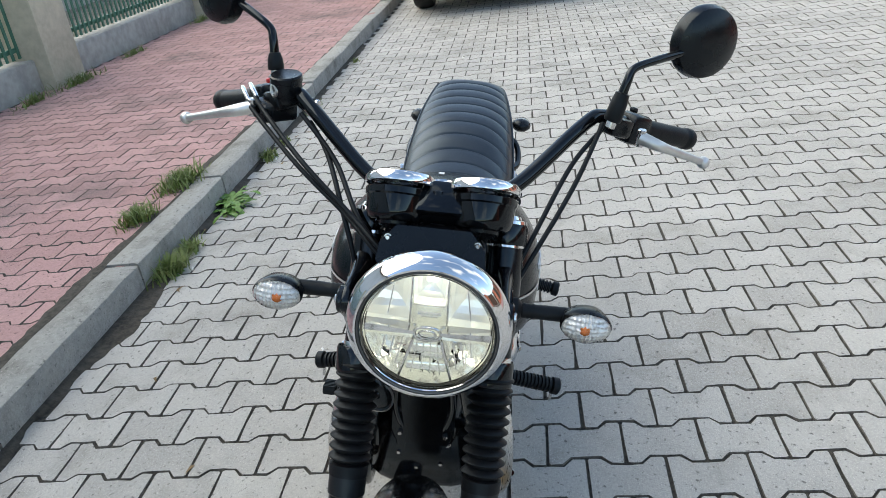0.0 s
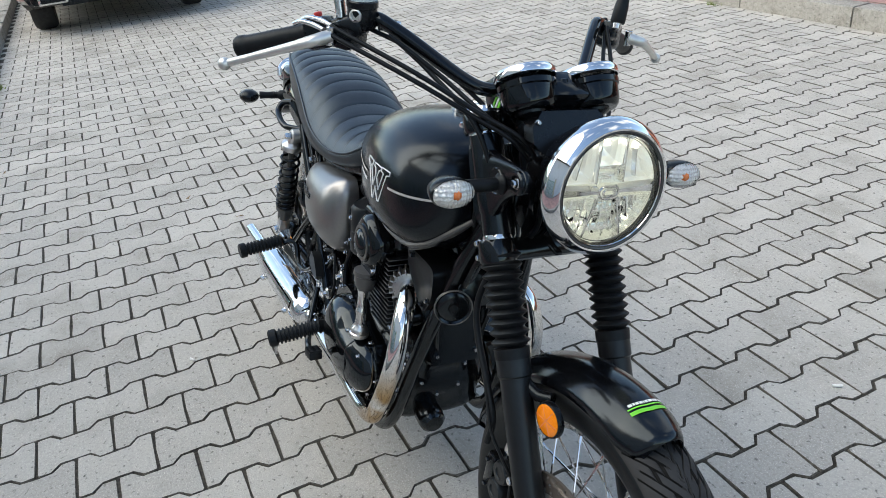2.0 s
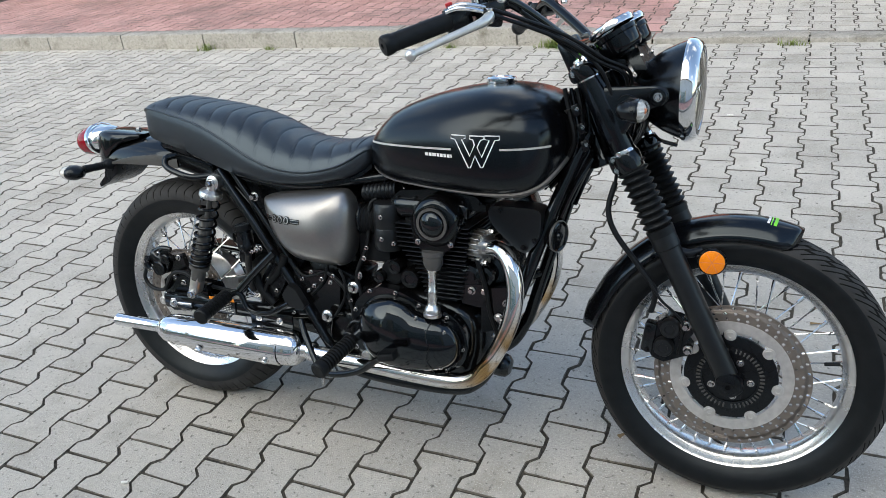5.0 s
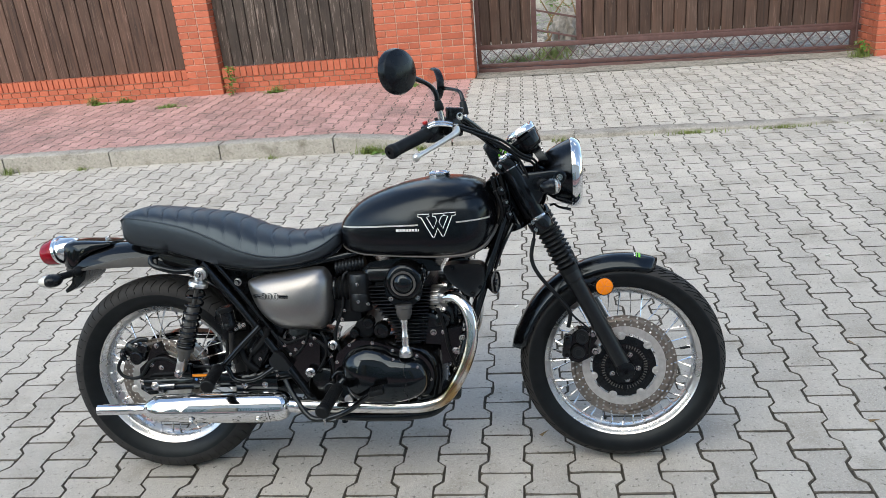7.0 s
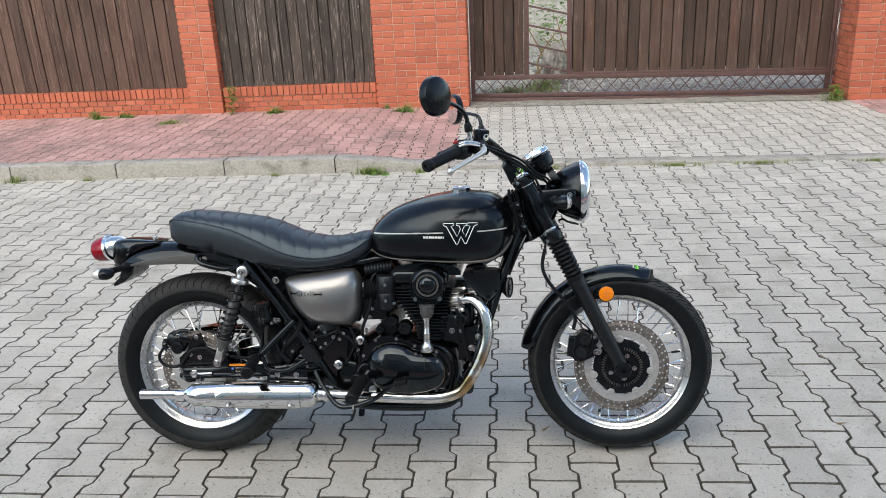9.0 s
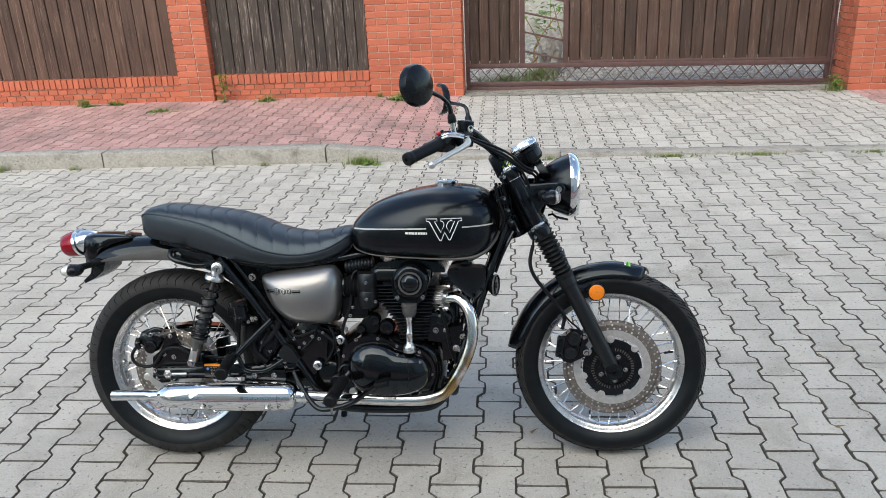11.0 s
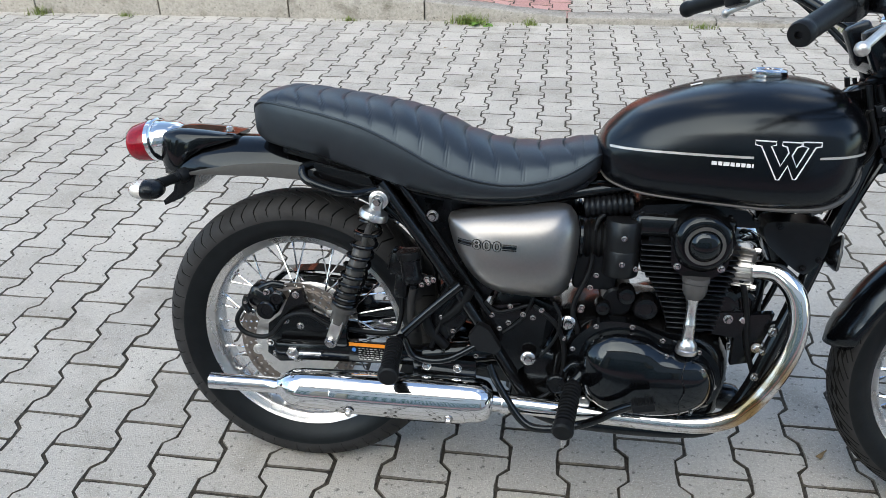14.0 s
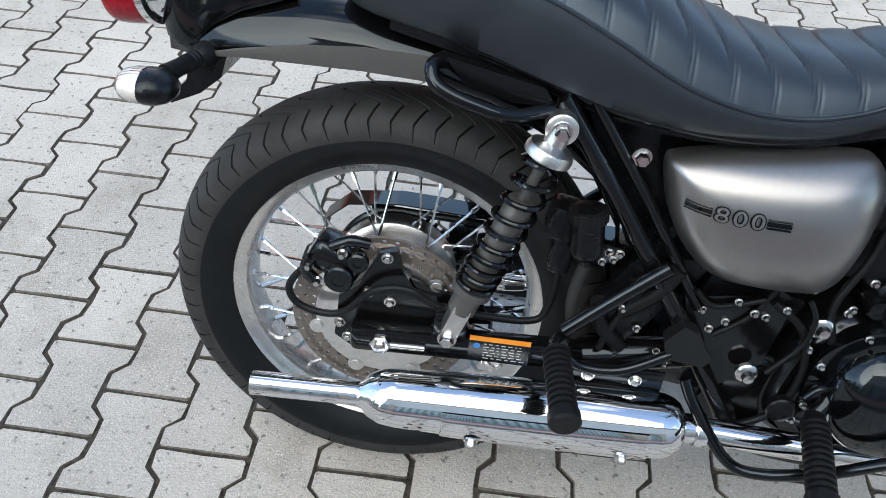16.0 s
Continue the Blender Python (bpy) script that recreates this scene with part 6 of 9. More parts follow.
def tank():
    bm = B()
    rings = []
    curve = smooth([(x, 0, 0) for x in TX], 4)
    for q in curve:
        x = min(max(q.x, TX[0]), TX[-1])
        zt, zb, hw = tank_dims(x)
        zc = zb + (zt - zb) * 0.45
        ring = []
        for k in range(48):
            th = k * math.tau / 48
            c, s = math.cos(th), math.sin(th)
            p, q = (0.8, 0.8) if s > 0 else (0.6, 0.55)
            ring.append((x, hw * math.copysign(abs(c) ** p, c), zc + ((zt - zc) if s > 0 else (zc - zb)) * math.copysign(abs(s) ** q, s)))
        rings.append(ring)
    skin(bm, rings)
    tk = part("fuel_tank", bm, M_SATIN, bike, "teardrop fuel tank in satin black with a thin silver line", 60)
    mod = tk.modifiers.new("round", "SUBSURF")
    mod.levels = mod.render_levels = 1
    bm = B()
    for sd in (-1, 1):
        row = []
        for x in np.linspace(TX[0] + 0.004, TX[-1] - 0.002, 44):
            zt, zb, hw = tank_dims(x)
            zc = zb + (zt - zb) * 0.45
            row.append((x, sd * (hw * math.cos(radians(44)) ** 0.6 + 0.001), zc - (zc - zb) * math.sin(radians(44)) ** 0.55 - 0.001))
        tube(bm, row, [0.0026, 0.0026, 0.0026, 0.0034, 0.0060, 0.0060], 8, 2)
    part("tank_seam", bm, M_SEAM, tk, "dull grey seam round the tank's lower edge")
    for sd in (-1, 1):
        bm = B()
        edge = smooth([(0.572, 0.882, 0), (0.581, 0.856, 0), (0.584, 0.826, 0), (0.578, 0.795, 0), (0.565, 0.768, 0), (0.545, 0.742, 0), (0.515, 0.716, 0), (0.478, 0.698, 0)], 5)
        rings = []
        for k, p in enumerate(edge):
            q, r = edge[max(0, k - 1)], edge[min(len(edge) - 1, k + 1)]
            n = Vector((q.y - r.y, r.x - q.x, 0)).normalized() * -1
            y = float(np.interp(p.x, (0.478, 0.515, 0.548, 0.572, 0.580), (0.136, 0.122, 0.098, 0.066, 0.040)))
            rings.append([(p.x + n.x * a, sd * (y + b), p.y + n.y * a) for a, b in ((-0.006, -0.006), (0.006, -0.006), (0.007, 0.0), (0.004, 0.004), (-0.004, 0.004), (-0.006, 0.0))])
        skin(bm, rings)
        part("tank_flange", bm, M_SEAM, tk, "dull grey flange round the tank's front edge", 60)
    for sd in (-1, 1):
        for xa, xb in ((0.108, 0.352), (0.462, 0.556)):
            bm = B()
            rows = []
            for k in range(25):
                x = xa + (xb - xa) * k / 24
                zl = 0.800 + 0.014 * (x - 0.1) / 0.45
                rows.append([(x, sd * (tank_y(x, zl - 0.002) + 0.0012), zl - 0.0022), (x, sd * (tank_y(x, zl + 0.002) + 0.0012), zl + 0.0022)])
            skin(bm, rows, cap=False, close=False)
            part("pinstripe", bm, M_SILVERLINE, tk, "thin silver line")
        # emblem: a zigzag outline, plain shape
        out = [(0.352, 0.838), (0.352, 0.831), (0.362, 0.829), (0.393, 0.771), (0.398, 0.771), (0.409, 0.797), (0.421, 0.773), (0.426, 0.773), (0.452, 0.830), (0.462, 0.832), (0.462, 0.839),
               (0.430, 0.839), (0.430, 0.832), (0.440, 0.830), (0.424, 0.795), (0.414, 0.815), (0.421, 0.830), (0.428, 0.832), (0.428, 0.838), (0.396, 0.838), (0.396, 0.832), (0.404, 0.830), (0.408, 0.820), (0.397, 0.796), (0.378, 0.830), (0.386, 0.832), (0.386, 0.838)]
        bm = B()
        tube(bm, [(x, sd * (tank_y(x, z) + 0.0006), z) for x, z in out], 0.0014, 6, 1, closed=True)
        part("emblem", bm, M_WHITEPRINT, tk, "silver zigzag outline emblem")
        x = 0.284
        for wdt in (0.009, 0.007, 0.010, 0.007, 0.007, 0.007, 0.007, 0.003):
            bm = B()
            rows = [[(xx, sd * (tank_y(xx, zq) + 0.0011), zq) for zq in (0.7895, 0.7965)] for xx in (x, x + wdt)]
            skin(bm, rows, cap=False, close=False)
            x += wdt + 0.0018
            part("maker_mark", bm, M_WHITEPRINT, tk, "small white bar of print")
    bm = B()
    ca = Vector((0.402, 0.0, 0.930))
    lathe(bm, ca, (0, 0, 1), [(0.032, -0.004), (0.034, 0.002), (0.034, 0.010), (0.031, 0.013), (0.026, 0.014), (0.024, 0.012), (0.010, 0.013), (0.001, 0.013)], 40)
    cp = part("fuel_cap", bm, M_CHROME, tk, "chrome fuel filler cap")
    bm = B()
    box(bm, ca + Vector((0, 0, 0.014)), (0.016, 0.012, 0.004), bevel=0.002)
    part("lock_cover", bm, M_CHROME, cp)
    bm = B()
    box(bm, (0.268, -0.012, 0.9125), (0.022, 0.010, 0.0012), (0, -14, 0))
    part("tank_label", bm, M_WHITEPRINT, tk, "small white paper label")


tank()


# seat
SX = [-0.622, -0.619, -0.611, -0.592, -0.565, -0.526, -0.45, -0.37, -0.29, -0.225, -0.17, -0.11, -0.05, 0.01, 0.05, 0.085, 0.100]
STOP = [0.828, 0.843, 0.860, 0.874, 0.880, 0.880, 0.872, 0.862, 0.849, 0.828, 0.803, 0.786, 0.780, 0.785, 0.793, 0.797, 0.785]
SPIPE = [0.822, 0.834, 0.848, 0.859, 0.860, 0.855, 0.842, 0.822, 0.788, 0.756, 0.736, 0.724, 0.724, 0.736, 0.754, 0.776, 0.778]
SBOT = [0.816, 0.803, 0.790, 0.779, 0.772, 0.765, 0.750, 0.727, 0.705, 0.694, 0.688, 0.687, 0.690, 0.700, 0.712, 0.735, 0.755]
SHALF = [0.030, 0.048, 0.066, 0.084, 0.096, 0.104, 0.115, 0.125, 0.133, 0.138, 0.138, 0.133, 0.126, 0.114, 0.102, 0.086, 0.066]


def seat():
    bm = B()
    rings = []
    xs = np.linspace(SX[0], SX[-1], 560)
    flowed = [flow(SX, q) for q in (STOP, SPIPE, SBOT, SHALF)]
    for x in xs:
        zt, zp, zb, hw = [float(np.interp(x, *q)) for q in flowed]
        ring = []
        top = []
        for k in range(-12, 13):
            s = k / 12
            y = hw * 0.985 * s
            z = zp + (zt - zp) * (1 - abs(s) ** 2.6) ** 0.6
            # stitched channels across the pad, bowing forward at the sides
            u = (x + 0.585 - 0.035 * s * s) / 0.0505
            g = abs((u + 0.5) % 1.0 - 0.5) * 2 * 0.0505 / 2
            if -0.56 < x < 0.06 and abs(s) < 0.97:
                z -= 0.0042 * (1 - 0.75 * s ** 8) * math.exp(-((g / 0.0019) ** 2)) - 0.0022 * (1 - math.exp(-((g / 0.012) ** 2))) * (1 - s ** 8)
            top.append((x, y, z))
        low = [(x, hw * 0.995, zp - 0.003), (x, hw * 1.01, zp * 0.75 + zb * 0.25), (x, hw * 1.0, zp * 0.4 + zb * 0.6), (x, hw * 0.955, zb + 0.006), (x, hw * 0.84, zb), (x, 0, zb)]
        ring = top + low + [(a, -b, c) for a, b, c in low[-2::-1]]
        rings.append(ring)
    skin(bm, rings)
    st = part("seat", bm, M_VINYL, bike, "black vinyl seat with stitched cross ribs", 55)
    for sd in (-1, 1):
        bm = B()
        tube(bm, [(x, sd * float(np.interp(x, *flowed[3])) * 0.995, float(np.interp(x, *flowed[1]))) for x in np.linspace(-0.620, 0.092, 70)], 0.0028, 8, 2)
        part("seat_piping", bm, M_VINYL, st)
    bm = B()
    rings = []
    for x in np.linspace(-0.55, 0.09, 30):
        zb, hw = float(np.interp(x, SX, SBOT)), float(np.interp(x, SX, SHALF)) * 0.82
        rings.append([(x, -hw, zb - 0.012), (x, hw, zb - 0.012), (x, hw, zb + 0.004), (x, -hw, zb + 0.004)])
    skin(bm, rings)
    part("seat_base", bm, M_PLASTIC, st)


seat()


# side covers, air boxes
def side_covers():
    o = [(-0.200, 0.646), (-0.184, 0.656), (-0.132, 0.667), (-0.05, 0.676), (0.026, 0.682), (0.050, 0.668), (0.061, 0.640), (0.062, 0.590), (0.054, 0.535), (0.040, 0.502), (0.015, 0.489), (-0.061, 0.490), (-0.112, 0.500), (-0.150, 0.530), (-0.178, 0.570), (-0.194, 0.612)]
    pts = [(p.x, p.y) for p in smooth([(a, b, 0) for a, b in o], 4, True)]
    cx, cz = -0.06, 0.590
    polar = sorted((math.atan2(z - cz, x - cx), math.hypot(x - cx, z - cz)) for x, z in pts)

    def swell(f, x, z):
        """Rounded rim, and a face rolled about the bike's length that flattens towards its ends."""
        roll = max(0.0, 1 - ((z - 0.578) / 0.125) ** 2) * max(0.0, 1 - ((x + 0.045) / 0.20) ** 2)
        return 0.111 + (0.026 + 0.041 * roll) * max(0.0, 1 - f ** 4.5) ** 0.55

    def on_cover(x, z):
        r = float(np.interp(math.atan2(z - cz, x - cx), [p for p, _ in polar], [q for _, q in polar], period=math.tau))
        return swell(min(1.0, math.hypot(x - cx, z - cz) / r), x, z)
    for sd in (-1, 1):
        bm = B()
        rings = []
        for y in (0.090, 0.110):
            rings.append([(x, sd * y, z) for x, z in pts])
        for f in (0.998, 0.99, 0.975, 0.955, 0.93, 0.90, 0.86, 0.81, 0.75, 0.68, 0.60, 0.51, 0.42, 0.32, 0.22, 0.12, 0.02):
            ring = [(cx + (x - cx) * f, cz + (z - cz) * f) for x, z in pts]
            rings.append([(x, sd * swell(f, x, z), z) for x, z in ring])
        skin(bm, rings)
        sc = part("side_cover", bm, M_GRAPHITE, bike, "graphite metallic side cover with black lettering", 60)
        for off, y, mt, lb in ((0.0016, 0.0024, M_GLOSS, "black outlined figures 800"), (0.0001, 0.0031, M_GRAPHITE, "grey inside of the figures")):
            for q, figure in enumerate("800"):
                cu = bpy.data.curves.new("number", "FONT")
                cu.body, cu.size, cu.extrude, cu.offset, cu.align_x, cu.align_y = figure, 0.0330, 0.0006, off, "CENTER", "CENTER"
                tmp = bpy.data.objects.new("number_text", cu)
                scene.collection.objects.link(tmp)
                bpy.context.view_layer.update()
                me = bpy.data.meshes.new_from_object(tmp.evaluated_get(bpy.context.evaluated_depsgraph_get()))
                bpy.data.objects.remove(tmp)
                bm = bmesh.new()
                bm.from_mesh(me)
                bmesh.ops.remove_doubles(bm, verts=bm.verts, dist=1e-6)
                for v in bm.verts:
                    x, z = -0.1165 - sd * (v.co.x + (q - 1) * 0.0202), 0.610 + v.co.y * 0.78
                    v.co = (x, sd * (on_cover(x, z) + y + v.co.z), z)
                part("figure", bm, mt, sc, lb)
        for xa, xb in ((-0.176, -0.1475), (-0.0855, -0.058)):
            for z, w in ((0.610, 0.0045), (0.6150, 0.0013), (0.6050, 0.0013)):
                bm = B()
                rows = []
                for k in range(6):
                    x = xa + (xb - xa) * k / 5
                    rows.append([(x, sd * (on_cover(x, z + h) + d), z + h) for h, d in ((-w / 2, -0.001), (w / 2, -0.001), (w / 2, 0.0028), (-w / 2, 0.0028))])
                skin(bm, rows)
                part("print_bar", bm, M_GLOSS, sc)
        # intake cover and rubber bellows ahead of it
        bm = B()
        rings = []
        for k in range(15):
            th = -1.25 + 2.5 * k / 14
            x, out = 0.148 + 0.036 * math.sin(th), 0.098 + 0.040 * math.cos(th)
            rings.append([(x, sd * 0.075, 0.543), (x, sd * (out - 0.006), 0.543), (x, sd * out, 0.551), (x, sd * out, 0.596), (x, sd * (out - 0.0016), 0.599), (x, sd * out, 0.602), (x, sd * out, 0.650), (x, sd * (out - 0.006), 0.658), (x, sd * 0.075, 0.658)])
        skin(bm, rings)
        ic = part("throttle_cover", bm, M_FORK, bike, "curved black throttle body cover with two screws", 40)
        for z in (0.630, 0.576):
            bolt(ic, (0.147, sd * 0.1375, z), (0, sd, 0), 0.0048, 0.005)
        bm = B()
        prof = []
        for k in range(6):
            prof += [(0.034, 0.012 * k), (0.039, 0.012 * k + 0.006)]
        lathe(bm, (0.050, sd * 0.075, 0.605), (1, 0, 0), prof, 24)
        part("intake_bellows", bm, M_RUBBER, ic)


side_covers()


# engine
def engine():
    bm = B()
    o = [(0.020, 0.25), (0.015, 0.33), (0.04, 0.42), (0.10, 0.455), (0.18, 0.455), (0.30, 0.44), (0.37, 0.40), (0.392, 0.34), (0.385, 0.27), (0.35, 0.22), (0.10, 0.205)]
    case = [(p.x, p.y) for p in smooth([(a, b, 0) for a, b in o], 4, True)]
    skin(bm, [[(0.17 + (x - 0.17) * f, y, 0.335 + (z - 0.335) * f) for x, z in case] for y, f in ((-0.116, 0.84), (-0.108, 0.90), (-0.092, 0.955), (-0.066, 0.99), (-0.030, 1.0), (0.030, 1.0), (0.066, 0.99), (0.092, 0.955), (0.106, 0.90), (0.112, 0.84))])
    en = part("crankcase", bm, M_ENGINE, bike, "black engine crankcase")
    # cylinder block with fins, narrow at its foot
    fz, fa_, fb_ = [0.436, 0.480, 0.540, 0.565, 0.625], [0.250, 0.238, 0.206, 0.184, 0.180], [0.340, 0.348, 0.358, 0.364, 0.368]
    for k in range(17):
        z = 0.442 + k * 0.0110
        xa, xb = float(np.interp(z, fz, fa_)), float(np.interp(z, fz, fb_))
        bm = B()
        box(bm, ((xa + xb) / 2, 0.0, z), (xb - xa, 0.245 + 0.02 * (k > 7), 0.0034), None, 0.0015, 1)
        part("cooling_fin", bm, M_FIN, en)
    bm = B()
    skin(bm, [[(float(np.interp(z, fz, fa_)) + 0.016, -0.108, z), (float(np.interp(z, fz, fb_)) - 0.016, -0.108, z), (float(np.interp(z, fz, fb_)) - 0.016, 0.108, z), (float(np.interp(z, fz, fa_)) + 0.016, 0.108, z)] for z in (0.43, 0.48, 0.54, 0.565, 0.645)])
    part("cylinder_block", bm, M_FIN, en)
    bm = B()
    box(bm, (0.262, 0, 0.650), (0.195, 0.235, 0.050), None, 0.016, 3)
    part("cylinder_head", bm, M_ENGINE, en)
    bm = B()
    o2 = [(0.160, 0.668), (0.185, 0.690), (0.29, 0.700), (0.375, 0.688), (0.400, 0.668)]
    skin(bm, [[(x, y, z) for x, z in o2] + [(0.400, y, 0.655), (0.160, y, 0.655)] for y in (-0.105, 0.105)])
    part("rocker_cover", bm, M_ENGINE, en)
    for x in (0.18, 0.225, 0.345, 0.39):
        for y in (-0.108, 0.108):
            bolt(en, (x, y, 0.672), (0, -0.3 if y < 0 else 0.3, 1), 0.0045, 0.005, M_ENGINE)
    # bevel gear drive on the right
    c = Vector((0.293, -0.118, 0.633))
    bm = B()
    lathe(bm, c, (0, -1, 0), [(0.060, 0.0), (0.060, 0.020), (0.057, 0.032), (0.050, 0.040), (0.044, 0.043), (0.041, 0.043), (0.040, 0.047), (0.0, 0.048)], 48)
    bv = part("bevel_cover", bm, M_GLOSS, en, "round black camshaft drive cover")
    bm = B()
    lathe(bm, c + Vector((0, -0.046, 0)), (0, -1, 0), [(0.0375, 0.0), (0.0375, 0.003), (0.031, 0.003), (0.031, 0.0)], 44)
    part("cover_ring", bm, M_SEAM, bv, "machined grey ring")
    bm = B()
    lathe(bm, c + Vector((0, -0.044, 0)), (0, -1, 0), [(0.029, 0.0), (0.029, 0.005), (0.0265, 0.009), (0.019, 0.0135), (0.010, 0.0158), (0.0005, 0.0165)], 40)
    part("cover_plug", bm, M_COVER, bv)
    bm = B()
    o3 = [(0.232, 0.640), (0.237, 0.588), (0.247, 0.576), (0.262, 0.562), (0.267, 0.550), (0.309, 0.550), (0.315, 0.562), (0.330, 0.574), (0.341, 0.586), (0.352, 0.640), (0.293, 0.660)]
    plate(bm, o3, -0.115, -0.150, 0.0, 0.07, 1)
    part("bevel_housing", bm, M_GLOSS, bv)
    for x in (0.249, 0.331):
        bolt(bv, (x, -0.149, 0.584), (0, -1, 0), 0.006)
    bm = B()
    lathe(bm, (0.287, -0.150, 0.566), (0, -0.05, -1), [(0.026, 0.0), (0.026, 0.010), (0.0235, 0.012), (0.0235, 0.026), (0.0215, 0.034), (0.016, 0.044)], 36)
    part("shaft_head", bm, M_SEAM, en, "dark grey collar over the drive shaft tube")
    bm = B()
    lathe(bm, (0.2855, -0.154, 0.525), (-0.01, -0.05, -1), [(0.0135, 0.0), (0.0135, 0.005), (0.0108, 0.011), (0.0098, 0.030), (0.0102, 0.050), (0.0122, 0.054), (0.0122, 0.060), (0.0112, 0.062), (0.0118, 0.084), (0.0128, 0.090), (0.0175, 0.096), (0.0190, 0.100), (0.0190, 0.107), (0.0215, 0.109), (0.0215, 0.116), (0.0200, 0.118)], 32)
    part("drive_shaft_tube", bm, M_RIM, en, "bright upright drive shaft tube")
    # clutch cover: flange, long domed cover, round end cover
    o4 = [(0.056, 0.329), (0.058, 0.390), (0.081, 0.426), (0.122, 0.452), (0.177, 0.452), (0.225, 0.435), (0.273, 0.420), (0.320, 0.408), (0.353, 0.375), (0.362, 0.332), (0.351, 0.289), (0.316, 0.261), (0.244, 0.240), (0.163, 0.240), (0.097, 0.251), (0.068, 0.277)]
    pts = [(p.x, p.y) for p in smooth([(a, b, 0) for a, b in o4], 4, True)]
    bm = B()
    plate(bm, pts, -0.112, -0.140, 0.0, 0.02, 1)
    fl = part("clutch_flange", bm, M_COVER, en)
    o6 = [(0.078, 0.345), (0.083, 0.392), (0.112, 0.425), (0.160, 0.438), (0.207, 0.432), (0.246, 0.412), (0.290, 0.402), (0.326, 0.388), (0.346, 0.362), (0.353, 0.332), (0.344, 0.296), (0.316, 0.272), (0.268, 0.258), (0.200, 0.254), (0.131, 0.262), (0.091, 0.294)]
    cx, cz = 0.188, 0.345
    out = [(p.x, p.y) for p in smooth([(a, b, 0) for a, b in o6], 5, True)]
    crown = ((1.0, -0.138), (0.996, -0.146), (0.98, -0.154), (0.945, -0.163), (0.89, -0.1715), (0.80, -0.180), (0.68, -0.187), (0.52, -0.1925), (0.34, -0.1955), (0.15, -0.197), (0.02, -0.1972))
    bm = B()
    skin(bm, [[(cx + (x - cx) * f, y, cz + (z - cz) * f) for x, z in out] for f, y in crown])
    part("clutch_cover", bm, M_COVER, en, "gloss black clutch cover", 50)
    # joint line across the cover, below the shaft
    fs, ys = [f for f, _ in crown][::-1], [y for _, y in crown][::-1]
    polar = sorted((math.atan2(z - cz, x - cx), math.hypot(x - cx, z - cz)) for x, z in out)

    def cover_depth(x, z):
        r = float(np.interp(math.atan2(z - cz, x - cx), [p for p, _ in polar], [q for _, q in polar], period=math.tau))
        return float(np.interp(min(1.0, math.hypot(x - cx, z - cz) / r), fs, ys))
    bm = B()
    tube(bm, [(0.281 + 0.004 * math.sin(k), cover_depth(0.281, 0.262 + 0.138 * k / 14) - 0.0004, 0.262 + 0.138 * k / 14) for k in range(15)], 0.0013, 6, 2)
    part("cover_seam", bm, M_PLASTIC, en)
    for x, z in ((0.108, 0.442), (0.179, 0.446), (0.240, 0.421), (0.313, 0.401), (0.351, 0.326), (0.310, 0.267), (0.237, 0.248), (0.163, 0.248), (0.064, 0.388), (0.064, 0.316)):
        bolt(fl, (x, -0.141, z), (0, -1, 0), 0.0046, 0.006)
    for x, z in ((0.318, 0.376), (0.306, 0.284), (0.246, 0.402)):
        bolt(en, (x, cover_depth(x, z) + 0.002, z), (0, -1, 0), 0.0042, 0.006)
    bm = B()
    lathe(bm, (0.094, -0.148, 0.272), (0, -1, 0), [(0.0135, 0), (0.0135, 0.008), (0.0115, 0.010), (0.0105, 0.007)], 28)
    part("oil_window", bm, M_ALU, en, "oil level window")
    bm = B()
    lathe(bm, (0.037, -0.132, 0.302), (0, -1, 0), [(0.021, 0), (0.021, 0.012), (0.0185, 0.014), (0.017, 0.012), (0.001, 0.012)], 30)
    part("pivot_cap", bm, M_PLASTIC, en)
    # left cover, plain drum
    bm = B()
    lathe(bm, (0.26, 0.118, 0.335), (0, 1, 0), [(0.105, 0), (0.105, 0.02), (0.095, 0.05), (0.08, 0.056), (0.001, 0.058)], 44)
    part("alternator_cover", bm, M_GLOSS, en)
    bm = B()
    lathe(bm, (0.365, -0.03, 0.250), (1, 0, -0.12), [(0.029, 0.0), (0.030, 0.045), (0.028, 0.058), (0.020, 0.066), (0.001, 0.068)], 26)
    part("oil_filter", bm, M_ENGINE, en)
    bm = B()
    box(bm, (0.0, 0, 0.285), (0.11, 0.20, 0.15), (0, 12, 0), 0.02, 3)
    part("gearbox_end", bm, M_ENGINE, en)
    for x, z in ((-0.003, 0.464), (-0.067, 0.468), (0.077, 0.478), (0.045, 0.405), (0.175, 0.566), (0.10, 0.548)):
        bolt(en, (x, -0.130, z), (0, -1, 0), 0.0045, 0.006)
    for x, w in ((0.064, 0.0405),):
        for sd in (-1, 1):
            bm = B()
            lathe(bm, (x, sd * 0.075, 0.605), (1, 0, 0), [(w - 0.001, 0), (w, 0.001), (w, 0.006), (w - 0.001, 0.007)], 28, cap=False)
            part("hose_clamp", bm, M_ENGINE, en)
    for k, (x, z, rr) in enumerate(((0.205, 0.475, 0.026), (0.165, 0.500, 0.019), (0.120, 0.470, 0.016))):
        bm = B()
        lathe(bm, (x, -0.085, z), (0, -1, 0), [(rr, 0), (rr, 0.026), (rr * 0.85, 0.032), (rr * 0.5, 0.033), (rr * 0.45, 0.030), (0.001, 0.030)], 26)
        part("engine_plug", bm, M_ENGINE, en)
    bm = B()
    tube(bm, [(0.02, -0.134, 0.485), (0.035, -0.138, 0.455), (0.03, -0.136, 0.41), (0.0, -0.136, 0.36)], 0.0036, 9, 6)
    part("wire", bm, M_RUBBER, en)
